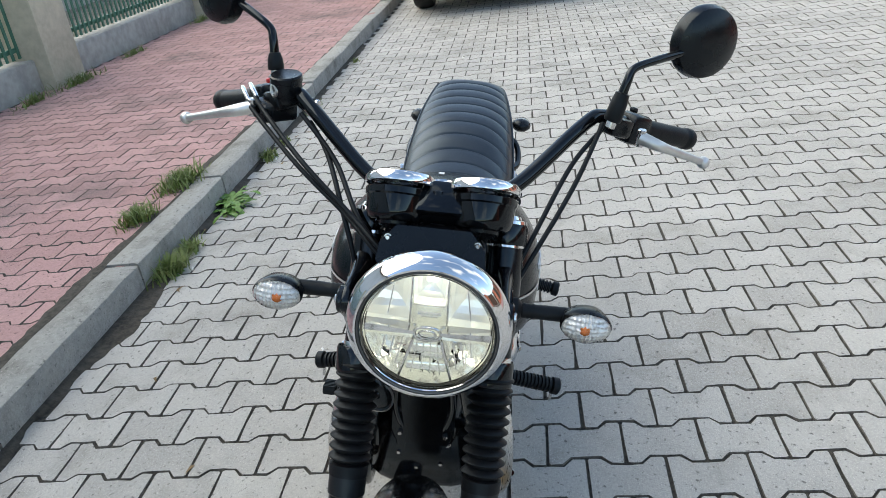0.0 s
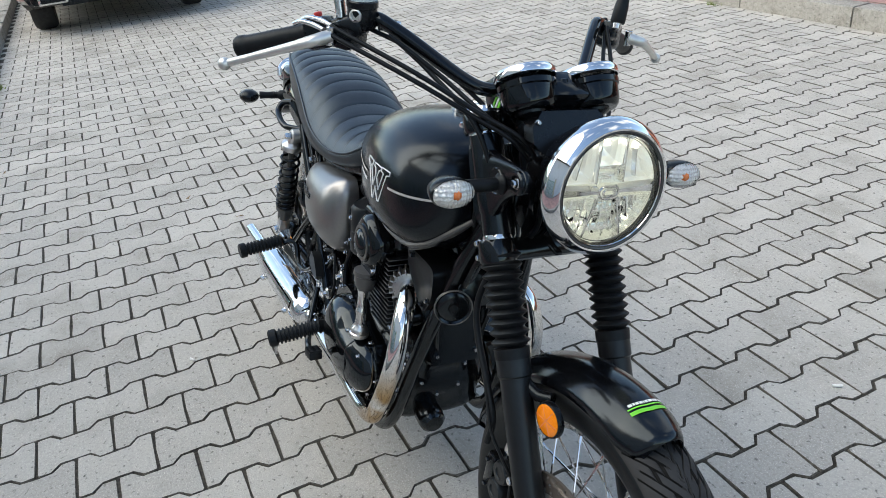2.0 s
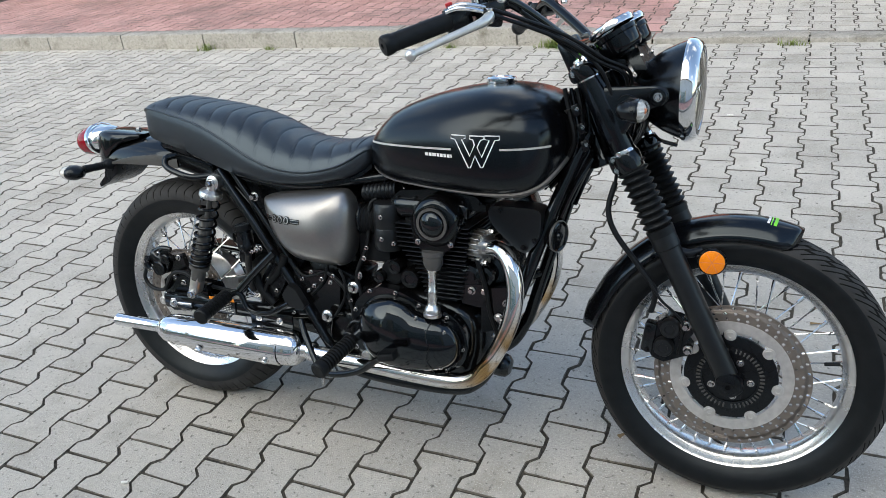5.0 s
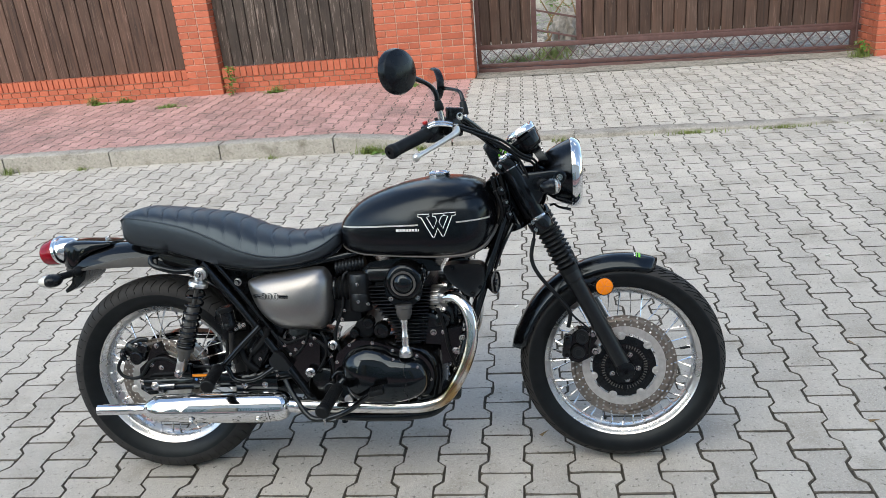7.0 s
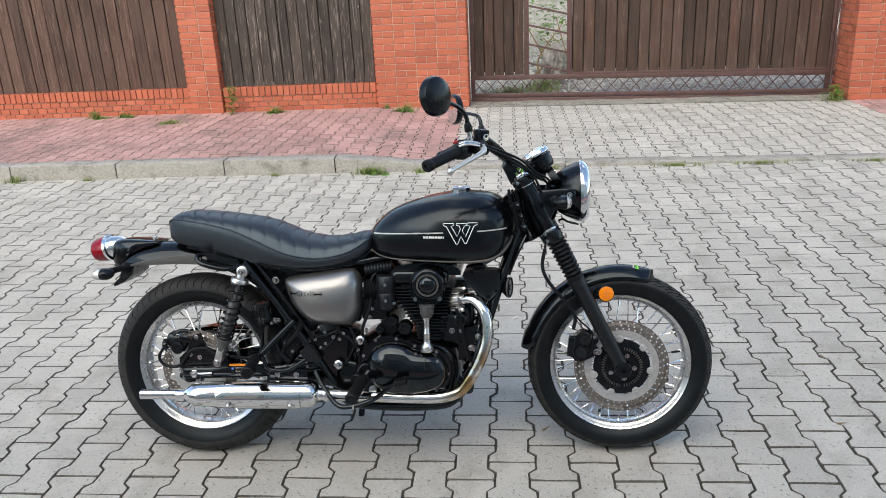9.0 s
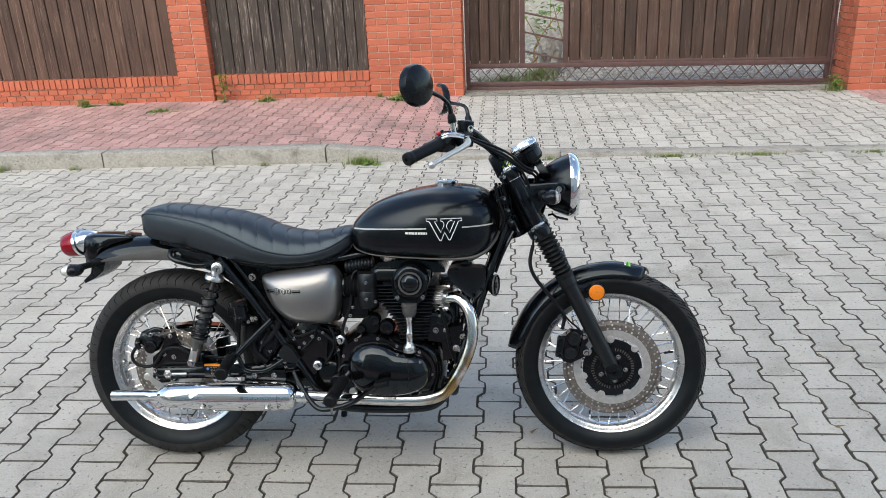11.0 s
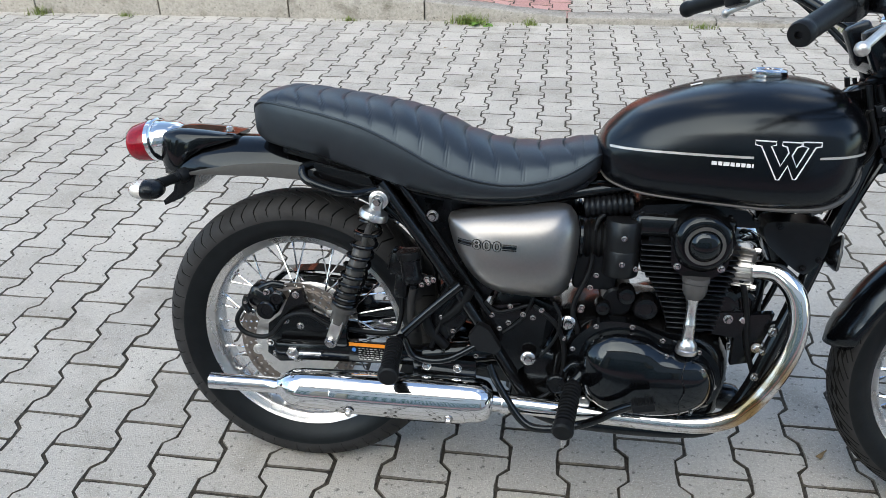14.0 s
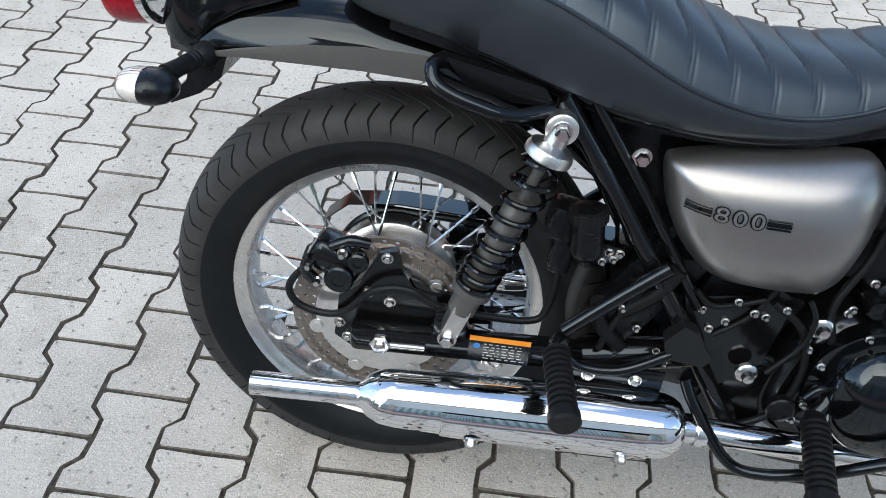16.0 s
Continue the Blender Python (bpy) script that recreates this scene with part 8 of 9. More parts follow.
    o = [(0.770, 0.432), (0.800, 0.456), (0.830, 0.452), (0.858, 0.440), (0.864, 0.420), (0.852, 0.404), (0.866, 0.388), (0.858, 0.366), (0.830, 0.352), (0.800, 0.338), (0.772, 0.346), (0.758, 0.372), (0.760, 0.404)]
    plate(bm, [(0.812 + (x - 0.812) * 0.90, 0.400 + (z - 0.400) * 0.90) for x, z in o], FY - 0.052, FY - 0.094, 0, 0.09, 1)
    fc = part("front_caliper", bm, M_ENGINE, bike, "black two-piston front brake caliper")
    for x, z in ((0.812, 0.428), (0.800, 0.383)):
        bm = B()
        lathe(bm, (x, FY - 0.092, z), (0, -1, 0), [(0.0215, 0), (0.0215, 0.014), (0.0190, 0.019), (0.011, 0.0195), (0.010, 0.0175), (0.001, 0.0175)], 28)
        part("piston_housing", bm, M_FORK, fc)
    bm = B()
    box(bm, (0.768, FY - 0.090, 0.400), (0.026, 0.030, 0.070), (0, 8, 0), 0.006)
    part("pad_spring", bm, M_ENGINE, fc)
    for p in ((0.843, 0.437), (0.851, 0.382)):
        bolt(fc, (p[0], FY - 0.098, p[1]), (0, -1, 0), 0.009, 0.012)
    for p in ((0.768, 0.425), (0.766, 0.372)):
        bolt(fc, (p[0], FY - 0.104, p[1]), (0, -1, 0), 0.005, 0.006, M_ENGINE)
    # horn, coil cover under the tank
    bm = B()
    lathe(bm, (0.556, -0.078, 0.606), (0.95, -0.30, 0.0), [(0.014, -0.022), (0.027, -0.010), (0.034, 0.0), (0.036, 0.004), (0.0345, 0.008), (0.030, 0.005), (0.026, 0.008), (0.010, 0.008), (0.008, 0.012), (0.001, 0.012)], 40)
    hn = part("horn", bm, M_ENGINE, bike, "round black horn with a bright rim")
    bm = B()
    lathe(bm, (0.556, -0.078, 0.606), (0.95, -0.30, 0.0), [(0.0355, 0.004), (0.0363, 0.007), (0.0345, 0.0095), (0.0335, 0.008)], 40, cap=False)
    part("horn_rim", bm, M_SIDEGREY, hn)
    bm = B()
    o = [(0.412, 0.668), (0.470, 0.672), (0.524, 0.668), (0.530, 0.640), (0.525, 0.605), (0.505, 0.576), (0.487, 0.570), (0.455, 0.593), (0.416, 0.630)]
    plate(bm, [(p.x, p.y) for p in smooth([(a, b, 0) for a, b in o], 3, True)], -0.05, -0.110, 0.006, 0.14, 3)
    bx_ = part("coil_cover", bm, M_FIN, bike, "black plastic cover under the tank")
    for p in ((0.490, 0.582), (0.516, 0.600), (0.436, 0.662)):
        bolt(bx_, (p[0], -0.110, p[1]), (0, -1, 0), 0.0052, 0.006, M_ENGINE)
    bm = B()
    plate(bm, [(0.385, 0.47), (0.455, 0.48), (0.448, 0.44), (0.425, 0.37), (0.385, 0.36)], -0.088, -0.106)
    em = part("engine_bracket", bm, M_FRAME, bike)
    for p in ((0.395, 0.465), (0.43, 0.405)):
        bolt(em, (p[0], -0.109, p[1]), (0, -1, 0), 0.009)
    for x, z, r in ((0.357, 0.492, 0.034), (0.392, 0.500, 0.026)):
        bm = B()
        lathe(bm, (x, -0.070, z), (0, -1, 0), [(r, 0.0), (r, 0.030), (r * 0.92, 0.038), (r * 0.6, 0.041), (r * 0.55, 0.038), (0.001, 0.038)], 32)
        part("chain_cover", bm, M_ENGINE, bike, "round black cover on the engine's front")
    bm = B()
    plate(bm, [(0.325, 0.475), (0.400, 0.482), (0.408, 0.455), (0.385, 0.425), (0.340, 0.430)], -0.085, -0.112, 0, 0.08, 1)
    fp = part("front_engine_plate", bm, M_ENGINE, bike)
    bolt(fp, (0.366, -0.113, 0.466), (0, -1, 0), 0.008, 0.010)
    for sd in (-1, 1):
        # ribbed duct between side cover and tank
        bm = B()
        prof = []
        for k in range(9):
            prof += [(0.019, 0.011 * k), (0.022, 0.011 * k + 0.004), (0.022, 0.011 * k + 0.007)]
        lathe(bm, (0.070, sd * 0.070, 0.668), (0.90, 0, 0.14), prof, 24)
        part("air_duct", bm, M_FIN, bike, "ribbed black air duct under the tank")
        bm = B()
        plate(bm, [(-0.305, 0.695), (-0.140, 0.690), (-0.120, 0.520), (-0.165, 0.440), (-0.215, 0.500)], sd * 0.060, sd * 0.066)
        part("inner_panel", bm, M_PLASTIC, bike, "black inner panel behind the frame tube")
    bm = B()
    skin(bm, [[(x, y, z) for y, z in ((-hw, 0.400), (-hw - 0.012, 0.430), (-hw - 0.012, 0.530), (-hw + 0.010, 0.560), (hw - 0.010, 0.560), (hw + 0.012, 0.530), (hw + 0.012, 0.430), (hw, 0.400))] for x, hw in ((0.375, 0.060), (0.425, 0.060), (0.440, 0.050))])
    bk = part("front_bracket", bm, M_ENGINE, bike, "black bracket block between the frame's down tubes")
    for y, z in ((-0.045, 0.425), (-0.050, 0.480), (-0.040, 0.535), (0.045, 0.425), (0.050, 0.480), (0.0, 0.545)):
        bolt(bk, (0.438, y, z), (1, 0, 0), 0.006, 0.007)
    # regulator and pipes in the middle of the frame
    bm = B()
    box(bm, (0.465, 0.0, 0.62), (0.07, 0.08, 0.13), (0, -22, 0), 0.012)
    part("regulator", bm, M_ENGINE, bike)
    bm = B()
    lathe(bm, (0.376, 0.0, 0.345), (1, 0, 0), [(0.062, 0.0), (0.062, 0.010), (0.056, 0.014), (0.040, 0.016), (0.036, 0.013), (0.001, 0.013)], 40)
    fc_ = part("front_cover", bm, M_ENGINE, bike, "round black cover on the crankcase's front")
    for q in range(6):
        th = q * math.tau / 6 + 0.3
        bolt(fc_, (0.388, 0.053 * math.cos(th), 0.345 + 0.053 * math.sin(th)), (1, 0, 0), 0.0055, 0.006)
    for y, z in ((-0.085, 0.300), (-0.088, 0.390), (-0.060, 0.425), (-0.050, 0.258), (0.060, 0.258), (0.085, 0.300), (0.088, 0.390)):
        bolt(fc_, (0.376 - 0.9 * abs(y) ** 1.6, y, z), (1, 0.5 * y / 0.08, 0), 0.005, 0.006)
    for sd in (-1, 1):
        bm = B()
        tube(bm, [(0.468, sd * 0.100, 0.452), (0.430, sd * 0.088, 0.440), (0.392, sd * 0.070, 0.436)], 0.012, 12, 5)
        part("engine_mount", bm, M_FRAME, bike, "black engine mount between frame and crankcase")
        bolt(bike, (0.452, sd * 0.116, 0.446), (0.3, sd, 0), 0.008, 0.009)
        bolt(bike, (0.428, sd * 0.128, 0.350), (0.3, sd, 0), 0.007, 0.008)
    for sd in (-1, 1):
        bolt(bike, (0.402, sd * 0.055, 0.425), (1, 0, 0.2), 0.006)
        bm = B()
        tube(bm, [(0.395, sd * 0.03, 0.40), (0.43, sd * 0.04, 0.43), (0.455, sd * 0.055, 0.50), (0.48, sd * 0.05, 0.58)], 0.006, 10, 6)
        part("oil_pipe", bm, M_FRAME, bike)
    # side stand
    bm = B()
    tube(bm, [(0.02, 0.13, 0.215), (-0.01, 0.185, 0.12), (-0.04, 0.235, -0.035)], 0.012, 14, 6)
    ss = part("side_stand", bm, M_FRAME, bike, "black side stand, down")
    bm = B()
    lathe(bm, (-0.042, 0.238, -0.048), (0, 0.19, 0.98), [(0.024, 0.0), (0.026, 0.003), (0.022, 0.010)], 20)
    part("stand_foot", bm, M_FRAME, ss)
    bm = B()
    tube(bm, [(0.20, 0.13, 0.25), (0.30, 0.175, 0.24), (0.34, 0.195, 0.26)], 0.006, 10, 6)
    part("gear_lever", bm, M_FRAME, bike)
    # drive chain
    bm = B()
    top = [(-0.54 + 0.098 * math.cos(a), 0.073, 0.325 + 0.098 * math.sin(a)) for a in np.linspace(math.pi * 0.5, math.pi * 1.5, 14)]
    tube(bm, [(0.02, 0.073, 0.40)] + top + [(0.02, 0.073, 0.315)], 0.006, 8, 2)
    part("drive_chain", bm, M_ENGINE, bike)
    bm = B()
    skin(bm, [[(x, 0.055, z), (x, 0.100, z), (x, 0.100, z - 0.02), (x, 0.098, z - 0.02), (x, 0.098, z - 0.002), (x, 0.055, z - 0.002)] for x, z in ((-0.66, 0.40), (-0.62, 0.435), (-0.54, 0.445), (-0.35, 0.435), (-0.1, 0.42))])
    part("chain_guard", bm, M_GLOSS, bike, "black chain guard")


chassis()


# mudguards, tail
def mudguards():
    bm = B()
    rings = []
    for k in range(41):
        t = k / 40
        a = radians(70.5 + 100.5 * t)
        wd = 0.060 * (math.sqrt(1 - 0.62 * (1 - t / 0.10) ** 2) if t < 0.10 else 1.0 if t < 0.95 else 0.55 + 9.0 * (1 - t))
        row = []
        for j in range(-8, 9):
            s = j / 8
            r = 0.340 - 0.040 * abs(s) ** 2.6 + (0.0 if t < 0.9 else 0.004)
            row.append(FRONT + Vector((math.cos(a) * r, wd * s, math.sin(a) * r)))
        rings.append(row)
    skin(bm, rings, cap=False, close=False)
    fm = part("front_mudguard", bm, M_PAINT, bike, "satin black front mudguard with a small green and white sticker", 60)
    mod = fm.modifiers.new("sheet", "SOLIDIFY")
    mod.thickness, mod.offset = 0.003, -1
    # sticker near the tip: plain bars
    def on_guard(u, v):
        a = radians(78 + u)
        s = v / 0.058
        r = 0.3412 - 0.040 * abs(s) ** 2.6
        return FRONT + Vector((math.cos(a) * r, v, math.sin(a) * r))
    def patch(name, u0, u1, v0, v1, material, label=""):
        bmp = B()
        skin(bmp, [[on_guard(u0 + (u1 - u0) * i / 4 + (0.25 * abs(v0 + (v1 - v0) * j / 12) / 0.02), v0 + (v1 - v0) * j / 12) for j in range(13)] for i in range(5)], cap=False, close=False)
        return part(name, bmp, material, fm, label)
    patch("sticker_green", 1.2, 2.3, -0.030, 0.032, M_GREENPRINT, "bright green sticker bar")
    patch("sticker_green", 2.9, 3.3, -0.030, 0.030, M_GREENPRINT, "thin green sticker bar")
    v = -0.026
    for w in (0.006, 0.003, 0.005, 0.005, 0.002, 0.005, 0.007, 0.003, 0.005, 0.005, 0.005, 0.004):
        patch("sticker_print", 3.7, 4.5, v, v + w, M_WHITEPRINT, "white bar of print")
        v += w + 0.0012
    for sd in (-1, 1):
        bm = B()
        tube(bm, [(0.86, FY + sd * 0.062, 0.595), (0.835, FY + sd * 0.075, 0.590), (0.805, FY + sd * 0.082, 0.600)], 0.010, 10, 5)
        br = part("mudguard_bracket", bm, M_PLASTIC, fm)
        bm = B()
        c = Vector((0.884, FY + sd * 0.082, 0.578))
        nrm = Vector((0.10, sd, 0.0)).normalized()
        lathe(bm, c - nrm * 0.008, nrm, [(0.027, 0), (0.0288, 0.002), (0.0288, 0.009), (0.0272, 0.0115), (0.0255, 0.0115), (0.0252, 0.009)], 40)
        rf = part("reflector", bm, M_PLASTIC, bike, "round amber side reflector in a black holder")
        bm = B()
        lathe(bm, c + nrm * 0.001, nrm, [(0.0252, 0), (0.0252, 0.003), (0.022, 0.0048), (0.001, 0.0052)], 40)
        part("reflector_lens", bm, M_AMBER, rf, "bright amber lens")
        bm = B()
        d, u, w = axes(nrm)
        for q in range(3):
            th = q * math.pi / 3
            rr = u * math.cos(th) + w * math.sin(th)
            bar(bm, c + nrm * 0.0056 - rr * 0.0235, c + nrm * 0.0056 + rr * 0.0235, 0.0016, 0.0012, up=nrm)
        part("reflector_rib", bm, M_BULB, rf)
        bm = B()
        rod(bm, c - nrm * 0.008, (0.850, FY + sd * 0.070, 0.585), 0.006, 10)
        part("reflector_stem", bm, M_PLASTIC, rf)
        bolt(fm, (0.800, FY + sd * 0.060, 0.575), (0, sd, 0), 0.005)
    # rear mudguard
    bm = B()
    st = ((-0.835, 0.742, 0.690, 0.045), (-0.80, 0.752, 0.690, 0.058), (-0.74, 0.765, 0.699, 0.070), (-0.66, 0.774, 0.703, 0.080), (-0.58, 0.774, 0.705, 0.085), (-0.50, 0.764, 0.702, 0.087), (-0.42, 0.742, 0.682, 0.087), (-0.34, 0.705, 0.645, 0.086), (-0.28, 0.655, 0.60, 0.085), (-0.235, 0.58, 0.53, 0.083), (-0.22, 0.50, 0.46, 0.080))
    rings, side_rows = [], []
    for x, zt, ze, hw in st:
        row = []
        for j in range(-10, 11):
            s = j / 10
            row.append((x, hw * math.sin(s * math.pi / 2), zt - (zt - ze) * (1 - math.cos(s * math.pi / 2)) ** 1.15))
        rings.append(row)
    skin(bm, rings, cap=False, close=False)
    rm = part("rear_mudguard", bm, M_GLOSS, bike, "gloss black rear mudguard with grey side skirts", 60)
    mod = rm.modifiers.new("sheet", "SOLIDIFY")
    mod.thickness, mod.offset = 0.003, -1
    for sd in (-1, 1):
        bm = B()
        rows = []
        for (x, zt, ze, hw), k in zip(st[1:6], (0.06, 0.30, 0.68, 0.86, 0.92)):
            rows.append([(x, sd * (hw + 0.002), ze - 0.001), (x, sd * (hw + 0.003), ze + 0.017 * k), (x, sd * (hw * 0.985 + 0.003), ze + 0.034 * k)])
        skin(bm, rows, cap=False, close=False)
        part("mudguard_skirt", bm, M_SIDEGREY, rm, "grey satin skirt")
    # tail lamp on its bracket
    bm = B()
    rings = []
    for x, hw, zt, zb in ((-0.846, 0.034, 0.772, 0.722), (-0.838, 0.044, 0.779, 0.706), (-0.818, 0.054, 0.786, 0.698), (-0.795, 0.060, 0.789, 0.706), (-0.770, 0.062, 0.788, 0.732), (-0.735, 0.061, 0.786, 0.752), (-0.700, 0.056, 0.783, 0.763), (-0.672, 0.046, 0.780, 0.770)):
        d = min(0.018, (zt - zb) * 0.4)
        half = [(hw * 0.97, zb), (hw, zb + d * 0.5), (hw, zt - d), (hw * 0.93, zt - d * 0.45), (hw * 0.78, zt - d * 0.15), (hw * 0.4, zt - 0.001)]
        rings.append([(x, y, z) for y, z in half + [(0, zt)]] + [(x, -y, z) for y, z in half[::-1]])
    skin(bm, rings)
    tb = part("tail_bracket", bm, M_GLOSS, bike, "black tail lamp bracket", 50)
    bolt(tb, (-0.685, -0.030, 0.785), (0, 0, 1), 0.008, 0.010)
    c = Vector((-0.836, 0, 0.760))
    ax = Vector((-0.965, 0, -0.20)).normalized()

    def oval(r, k):
        return [(r * 1.30 * math.cos(q * math.tau / 36), r * math.sin(q * math.tau / 36)) for q in range(36)]

    def tail_shell(profile):
        up = Vector((0, 1, 0)).cross(ax)
        return [[c + ax * h + Vector((0, a, 0)) + up * b for a, b in oval(r, 0)] for r, h in profile]
    bm = B()
    skin(bm, tail_shell([(0.022, -0.036), (0.029, -0.026), (0.034, -0.010), (0.0385, 0.008), (0.0415, 0.022), (0.040, 0.028)]))
    tl = part("tail_lamp", bm, M_CHROME, bike, "oval red tail lamp in a chrome housing")
    bm = B()
    skin(bm, tail_shell([(0.0440, 0.022), (0.0475, 0.025), (0.0475, 0.034), (0.045, 0.037)]))
    part("lamp_rim", bm, M_CHROME, tl)
    bm = B()
    skin(bm, tail_shell([(0.0445, 0.034), (0.0450, 0.042), (0.0438, 0.056), (0.0418, 0.070), (0.0400, 0.0785), (0.0375, 0.0825), (0.0330, 0.0848), (0.022, 0.0862), (0.0005, 0.0868)]))
    ln = part("red_lens", bm, M_REDLENS, tl, "deep red lens")
    ln.visible_shadow = False
    bm = B()
    skin(bm, tail_shell([(0.041, 0.036), (0.040, 0.056), (0.034, 0.070), (0.022, 0.076), (0.0005, 0.078)]))
    part("lamp_insert", bm, M_REDCORE, tl)
    for sd in (-1, 1):
        a = Vector((-0.780, sd * 0.052, 0.694))
        b = Vector((-0.804, sd * 0.126, 0.690))
        bm = B()
        dd = (b - a).normalized()
        lathe(bm, a, dd, [(0.016, 0.0), (0.016, 0.020), (0.0105, 0.028), (0.0115, 0.032), (0.0100, 0.035), (0.0115, 0.038), (0.0100, 0.041), (0.0115, 0.044), (0.0105, 0.060), (0.012, 0.085)], 18)
        sg = part("rear_turn_signal", bm, M_RUBBER, bike, "black rear turn signal with a clear lens")
        e = Vector((-0.808, sd * 0.166, 0.687))
        bm = B()
        rings = []
        for dx, k in ((0.031, 0.1), (0.028, 0.45), (0.019, 0.82), (0.007, 1.0), (-0.003, 1.03), (-0.008, 0.98)):
            rings.append([e + Vector((dx, 0.030 * k * math.cos(q * math.tau / 28), 0.0205 * k * math.sin(q * math.tau / 28))) for q in range(28)])
        skin(bm, rings)
        part("signal_body", bm, M_PLASTIC, sg)
        bm = B()
        rings = []
        for dx, k in ((-0.006, 0.99), (-0.020, 0.97), (-0.032, 0.80), (-0.038, 0.5), (-0.040, 0.1)):
            rings.append([e + Vector((dx, 0.030 * k * math.cos(q * math.tau / 28), 0.0205 * k * math.sin(q * math.tau / 28))) for q in range(28)])
        skin(bm, rings)
        sl_ = part("signal_lens", bm, M_SIGLENS, sg, "clear ribbed lens")
        sl_.visible_shadow = False
        bm = B()
        lathe(bm, e + Vector((-0.033, 0, 0)), (-1, 0, 0), [(0.0065, 0), (0.0065, 0.0035), (0.004, 0.0052), (0.001, 0.0058)], 14)
        part("bulb", bm, M_BULB, sg)
        bm = B()
        skin(bm, [[e + Vector((dx, 0.030 * k * math.cos(q * math.tau / 20), 0.0205 * k * math.sin(q * math.tau / 20))) for q in range(20)] for dx, k in ((-0.0080, 0.96), (-0.0205, 0.92), (-0.0325, 0.74), (-0.0370, 0.42), (-0.0376, 0.1))])
        part("signal_reflector", bm, M_SIGREF, sg)
    bm = B()
    o = [(-0.80, 0.700), (-0.755, 0.698), (-0.765, 0.665), (-0.795, 0.640), (-0.835, 0.622), (-0.838, 0.632), (-0.812, 0.655)]
    plate(bm, o, -0.062, 0.062)
    nb = part("number_bracket", bm, M_PLASTIC, bike, "black bracket for a number plate, empty")


mudguards()


def greenery():
    g = "tuft of green grass growing in a paving joint"
    for x, y, z, s, n, sp in ((-2.02, -1.46, 0.11, 0.12, 700, (0.20, 0.10)), (-1.55, -1.48, 0.11, 0.11, 480, (0.13, 0.08)), (-1.20, -1.20, 0.0, 0.12, 380, (0.12, 0.07)),
                              (-1.38, -1.19, 0.0, 0.10, 160, (0.16, 0.05)), (-2.65, -1.19, 0.0, 0.10, 140, (0.08, 0.04)), (-2.95, -1.18, 0.0, 0.06, 50, (0.08, 0.04)),
                              (-3.7, -1.17, 0.0, 0.07, 70, (0.12, 0.04)), (-5.2, -1.16, 0.0, 0.06, 50, (0.1, 0.04)), (-5.0, -3.70, 0.11, 0.16, 220, (0.45, 0.08)),
                              (-6.2, -3.76, 0.11, 0.12, 140, (0.35, 0.06)), (-8.2, -3.76, 0.11, 0.13, 130, (0.3, 0.06)), (-4.35, -3.75, 0.11, 0.15, 160, (0.3, 0.07))):
        tuft("grass_tuft", x, y, z, s * 0.78, n, sp, g, width=0.0045)
    for x, y, z, s, n, sp in ((-0.62, 4.12, 0.0, 0.09, 220, (0.17, 0.05)), (-0.2, 4.12, 0.0, 0.06, 60, (0.08, 0.04)), (-3.9, 4.13, 0.0, 0.08, 90, (0.10, 0.05)), (-1.5, 4.13, 0.0, 0.04, 50, (0.12, 0.03)),
                              (-3.2, 4.13, 0.0, 0.04, 40, (0.1, 0.03)), (1.95, 4.13, 0.0, 0.035, 200, (0.30, 0.04)), (2.65, 4.13, 0.0, 0.035, 200, (0.32, 0.04)), (3.55, 4.13, 0.0, 0.03, 120, (0.25, 0.04)),
                              (0.95, 4.12, 0.0, 0.05, 60, (0.12, 0.04)), (-0.6, 6.55, 0.125, 0.11, 150, (0.14, 0.1)), (-2.2, 6.72, 0.125, 0.10, 110, (0.1, 0.06)), (-4.45, 6.7, 0.125, 0.13, 120, (0.11, 0.07)),
                              (-4.1, 6.75, 0.125, 0.09, 80, (0.09, 0.05)), (-3.3, 6.2, 0.125, 0.06, 80, (0.14, 0.06)), (4.25, 6.75, 0.05, 0.16, 160, (0.14, 0.08)), (-0.85, 6.75, 0.12, 0.09, 60, (0.06, 0.04))):
        tuft("grass_tuft", x, y, z, s, n, sp, g)
    for x, y, z in ((-0.65, 6.55, 0.125), (-2.2, 6.70, 0.125), (-4.4, 6.68, 0.125), (-3.3, 6.2, 0.125), (-0.6, 4.12, 0.0), (-4.05, 6.74, 0.125)):
        leafy("low_weed", x, y, z, 0.10, 36, "low spreading bright green weed in the paving joints", int(x * 10), 0.0, 0.05)
    tuft("yard_grass", 0.6, 7.7, 0.03, 0.22, 900, (0.5, 0.4), "green grass growing behind the gate", width=0.004)
    tuft("yard_grass", 1.05, 8.4, 0.03, 0.20, 500, (0.3, 0.4), "green grass growing in the gravel yard", width=0.004)
    leafy("broadleaf_weed", -1.93, -1.17, 0.0, 0.095, 90, "broad-leaved green weed rooted at the kerb", 1, 0.03, 0.055)
    leafy("broadleaf_weed", -1.18, -1.17, 0.0, 0.07, 8, "small broad-leaved green weed in the gutter", 2)
    for x, y, h, n in ((1.30, 10.4, 1.3, 220), (0.75, 11.2, 1.5, 200), (1.95, 11.6, 1.4, 200)):
        leafy("yard_shrub", x, y, 0.03, 0.16, n, "loose green shrub growing in the gravel yard", int(x * 10), h, 0.18)
    leafy("tall_weed", -2.72, 6.70, 0.12, 0.10, 46, "tall leafy weed growing at the brick plinth", 3, 0.32)
    leafy("tall_weed", 4.28, 6.78, 0.05, 0.10, 30, "leafy weed at the foot of the gate pier", 4, 0.16)
    rng = random.Random(9)
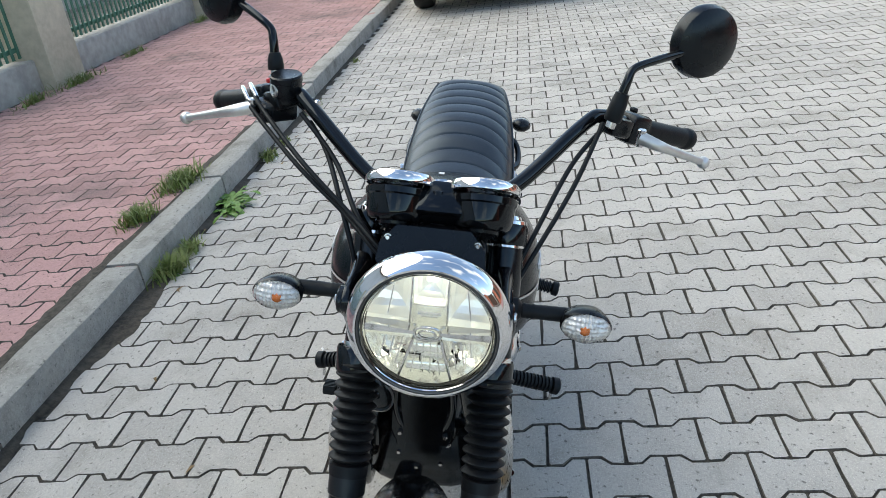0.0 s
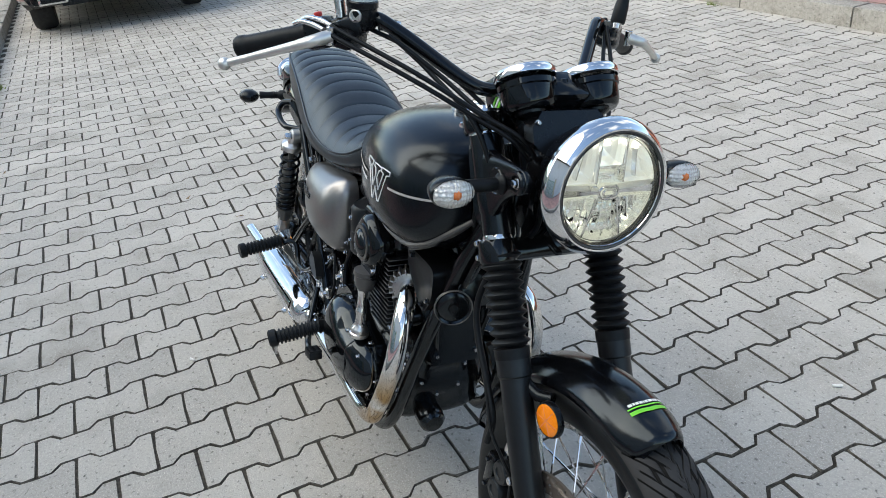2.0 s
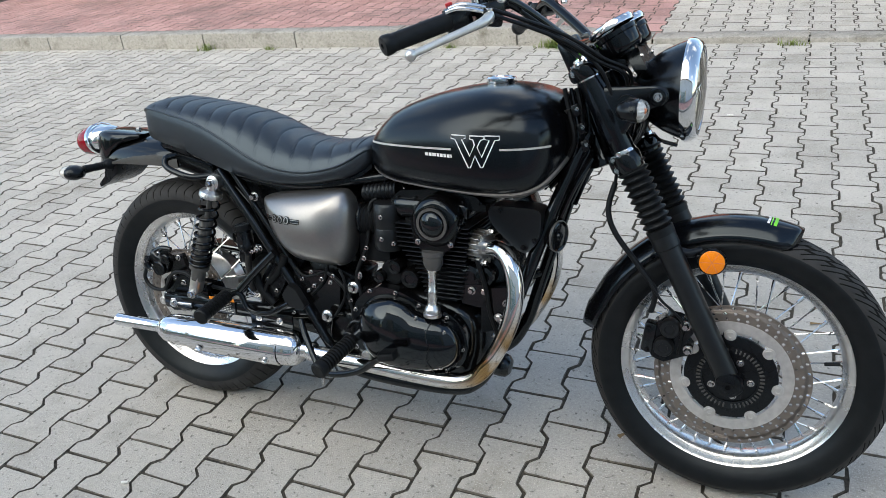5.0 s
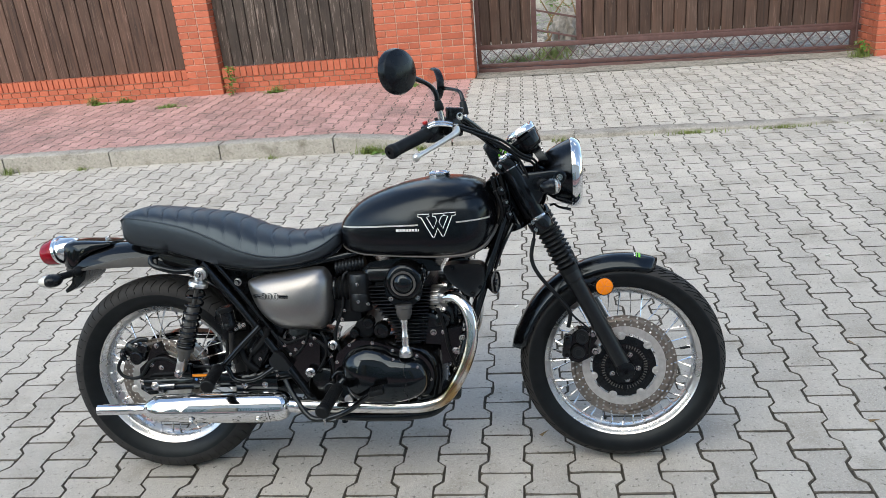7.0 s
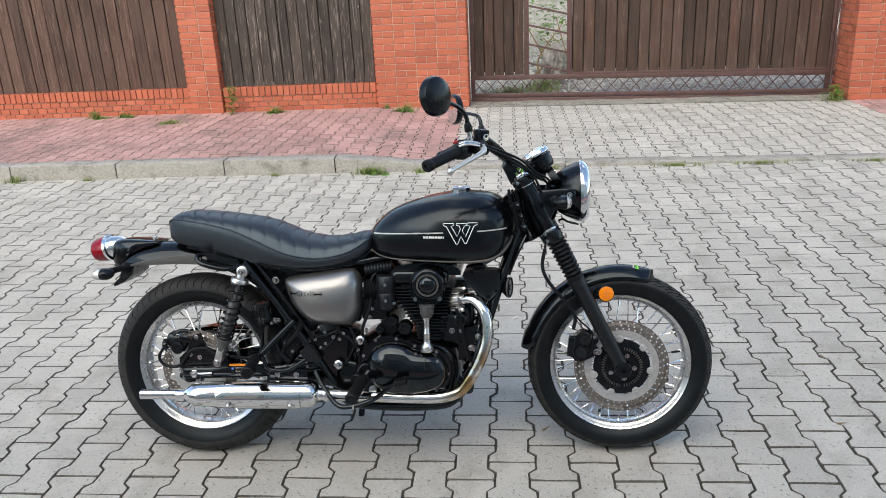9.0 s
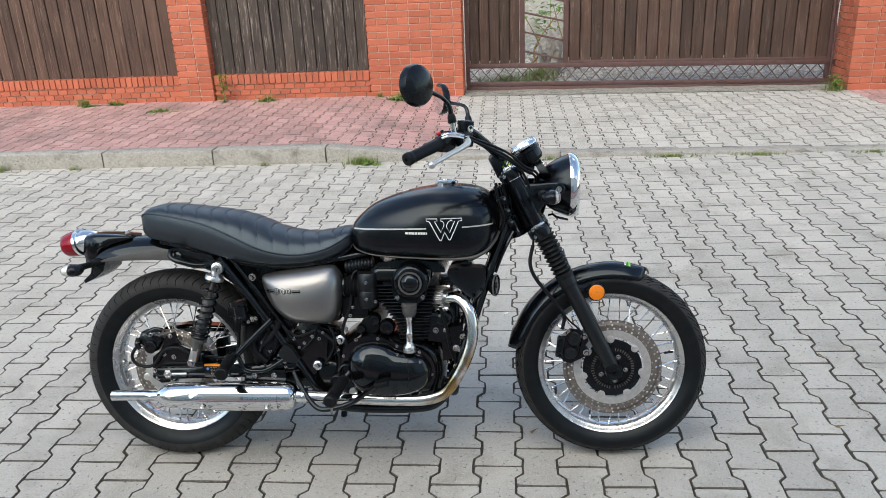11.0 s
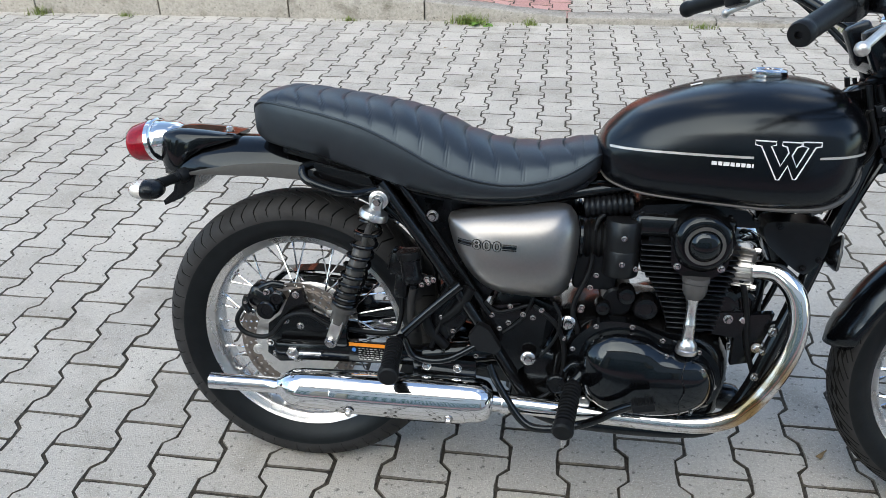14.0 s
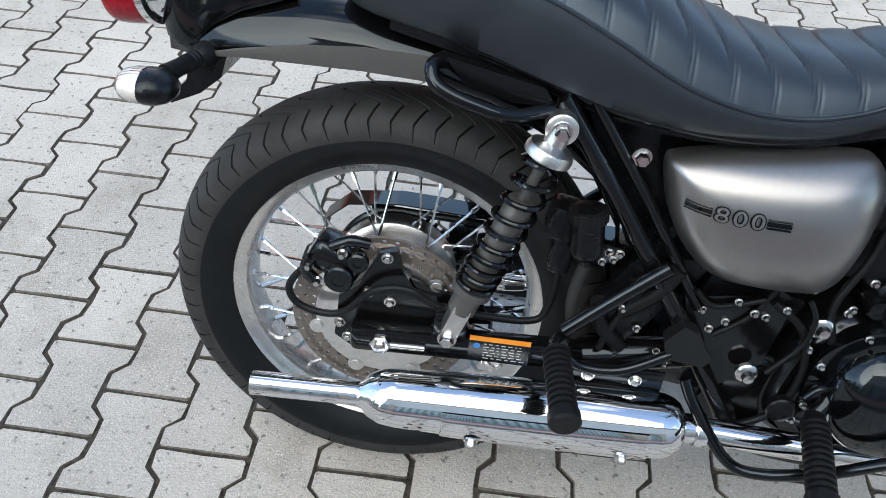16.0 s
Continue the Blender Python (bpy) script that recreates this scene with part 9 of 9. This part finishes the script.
    for k in range(46):
        if k < 22:
            x, y, z = rng.uniform(-3.2, -0.4), -1.24 + abs(rng.gauss(0.05, 0.12)), 0.002
        else:
            x, y, z = rng.uniform(-5.0, 3.0), rng.uniform(-1.0, 3.8), 0.002
        bm = B()
        if k % 3 == 0:
            tube(bm, [(0, 0, 0.004), (0.028 * rng.uniform(0.6, 1.2), 0.003, 0.005)], 0.0038, 7, 2)
            mt, lb, nm = M_LITTER, "white cigarette end lying on the paving", "cigarette_end"
        else:
            blade(bm, (0, 0, 0.001), 0.03, 1.4, rng.uniform(0, 6), 0.008, 3)
            for v in bm.verts:
                v.co.z = 0.001 + v.co.z * 0.15
            mt, lb, nm = M_DRYLEAF, "small dry leaf lying on the paving", "dry_leaf"
        ob = new(nm, finish(bm, nm, mt, 60))
        ob.matrix_world = pose(x, y, z, 0, 0, rng.uniform(0, 360))
        tagged(ob, lb, "litter", "litter on the paving")


greenery()

# ---- the paving pieces ----
pave(road, M_PAVER, -15.0, 9.0, KERB_NEAR - 0.14, KERB_FAR + 0.15, lambda x, y: -1.75 < x < 1.75 and -0.75 < y < 1.72 and abs(y - 0.25) + abs(x) * 0.35 < 1.25, seed=1)
pave(pavement_near, M_REDPAVER, -14.0, 9.0, -3.98, KERB_NEAR - 0.03, lambda x, y: -3.2 < x < -0.3 and y > -2.6, lambda x, y: 0.12, seed=2)
pave(pavement_far, M_REDPAVER, -9.5, 6.0, KERB_FAR + 0.03, WALL_Y + 0.15, lambda x, y: -3.0 < x < -0.1 and y > 4.9, far_z, lambda x, y: 0.12 < x < 4.4, seed=3)
pave(pavement_far, M_PAVER, 0.13, 4.4, KERB_FAR + 0.03, 7.02, lambda x, y: 0.1 < x < 3.0 and y < 6.3, far_z, seed=4)
far_road = sheet("road_end", -60, KERB_NEAR, -15.05, KERB_FAR, 0.0, M_PAVER, "grey paved street running on into the distance", "road")


def gutter():
    """Uneven strip of dark soil washed against the kerb."""
    bm = B()
    rng = random.Random(21)
    rows = []
    for k in range(141):
        x = -6.0 + 7.0 * k / 140
        w = 0.008 + 0.07 * max(0.0, 0.30 + noise.noise((x * 1.7, 3.1, 0.0)) + 0.5 * noise.noise((x * 7.0, 1.3, 0.0))) + 0.05 * math.exp(-((x + 0.9) / 0.5) ** 2)
        y0 = KERB_NEAR
        rows.append([(x, y0 - 0.004, 0.014), (x, y0 + w * 0.3, 0.010 + rng.uniform(-0.002, 0.003)), (x, y0 + w * 0.7, 0.005 + rng.uniform(-0.001, 0.002)), (x, y0 + w + rng.uniform(-0.008, 0.008), -0.003)])
    skin(bm, rows, cap=False, close=False)
    tagged(new("gutter_soil", finish(bm, "gutter_soil", M_SOIL, 60)), "dark damp soil washed against the kerb", "soil", kind="stuff")

    bm = B()
    rows = []
    for k in range(101):
        x = -3.0 + 4.0 * k / 100
        w = 0.02 + 0.06 * max(0.0, 0.45 + noise.noise((x * 1.9, 8.1, 0.0)) + 0.5 * noise.noise((x * 6.0, 5.3, 0.0))) + 0.04 * math.exp(-((x + 0.7) / 0.4) ** 2)
        y0 = KERB_NEAR - 0.146
        rows.append([(x, y0 + 0.004, 0.124), (x, y0 - w * 0.5, 0.1245 + rng.uniform(-0.001, 0.002)), (x, y0 - w + rng.uniform(-0.01, 0.01), 0.1165)])
    skin(bm, rows, cap=False, close=False)
    tagged(new("kerb_soil", finish(bm, "kerb_soil", M_SOIL, 60)), "dark soil lying behind the kerb", "soil", kind="stuff")


gutter()
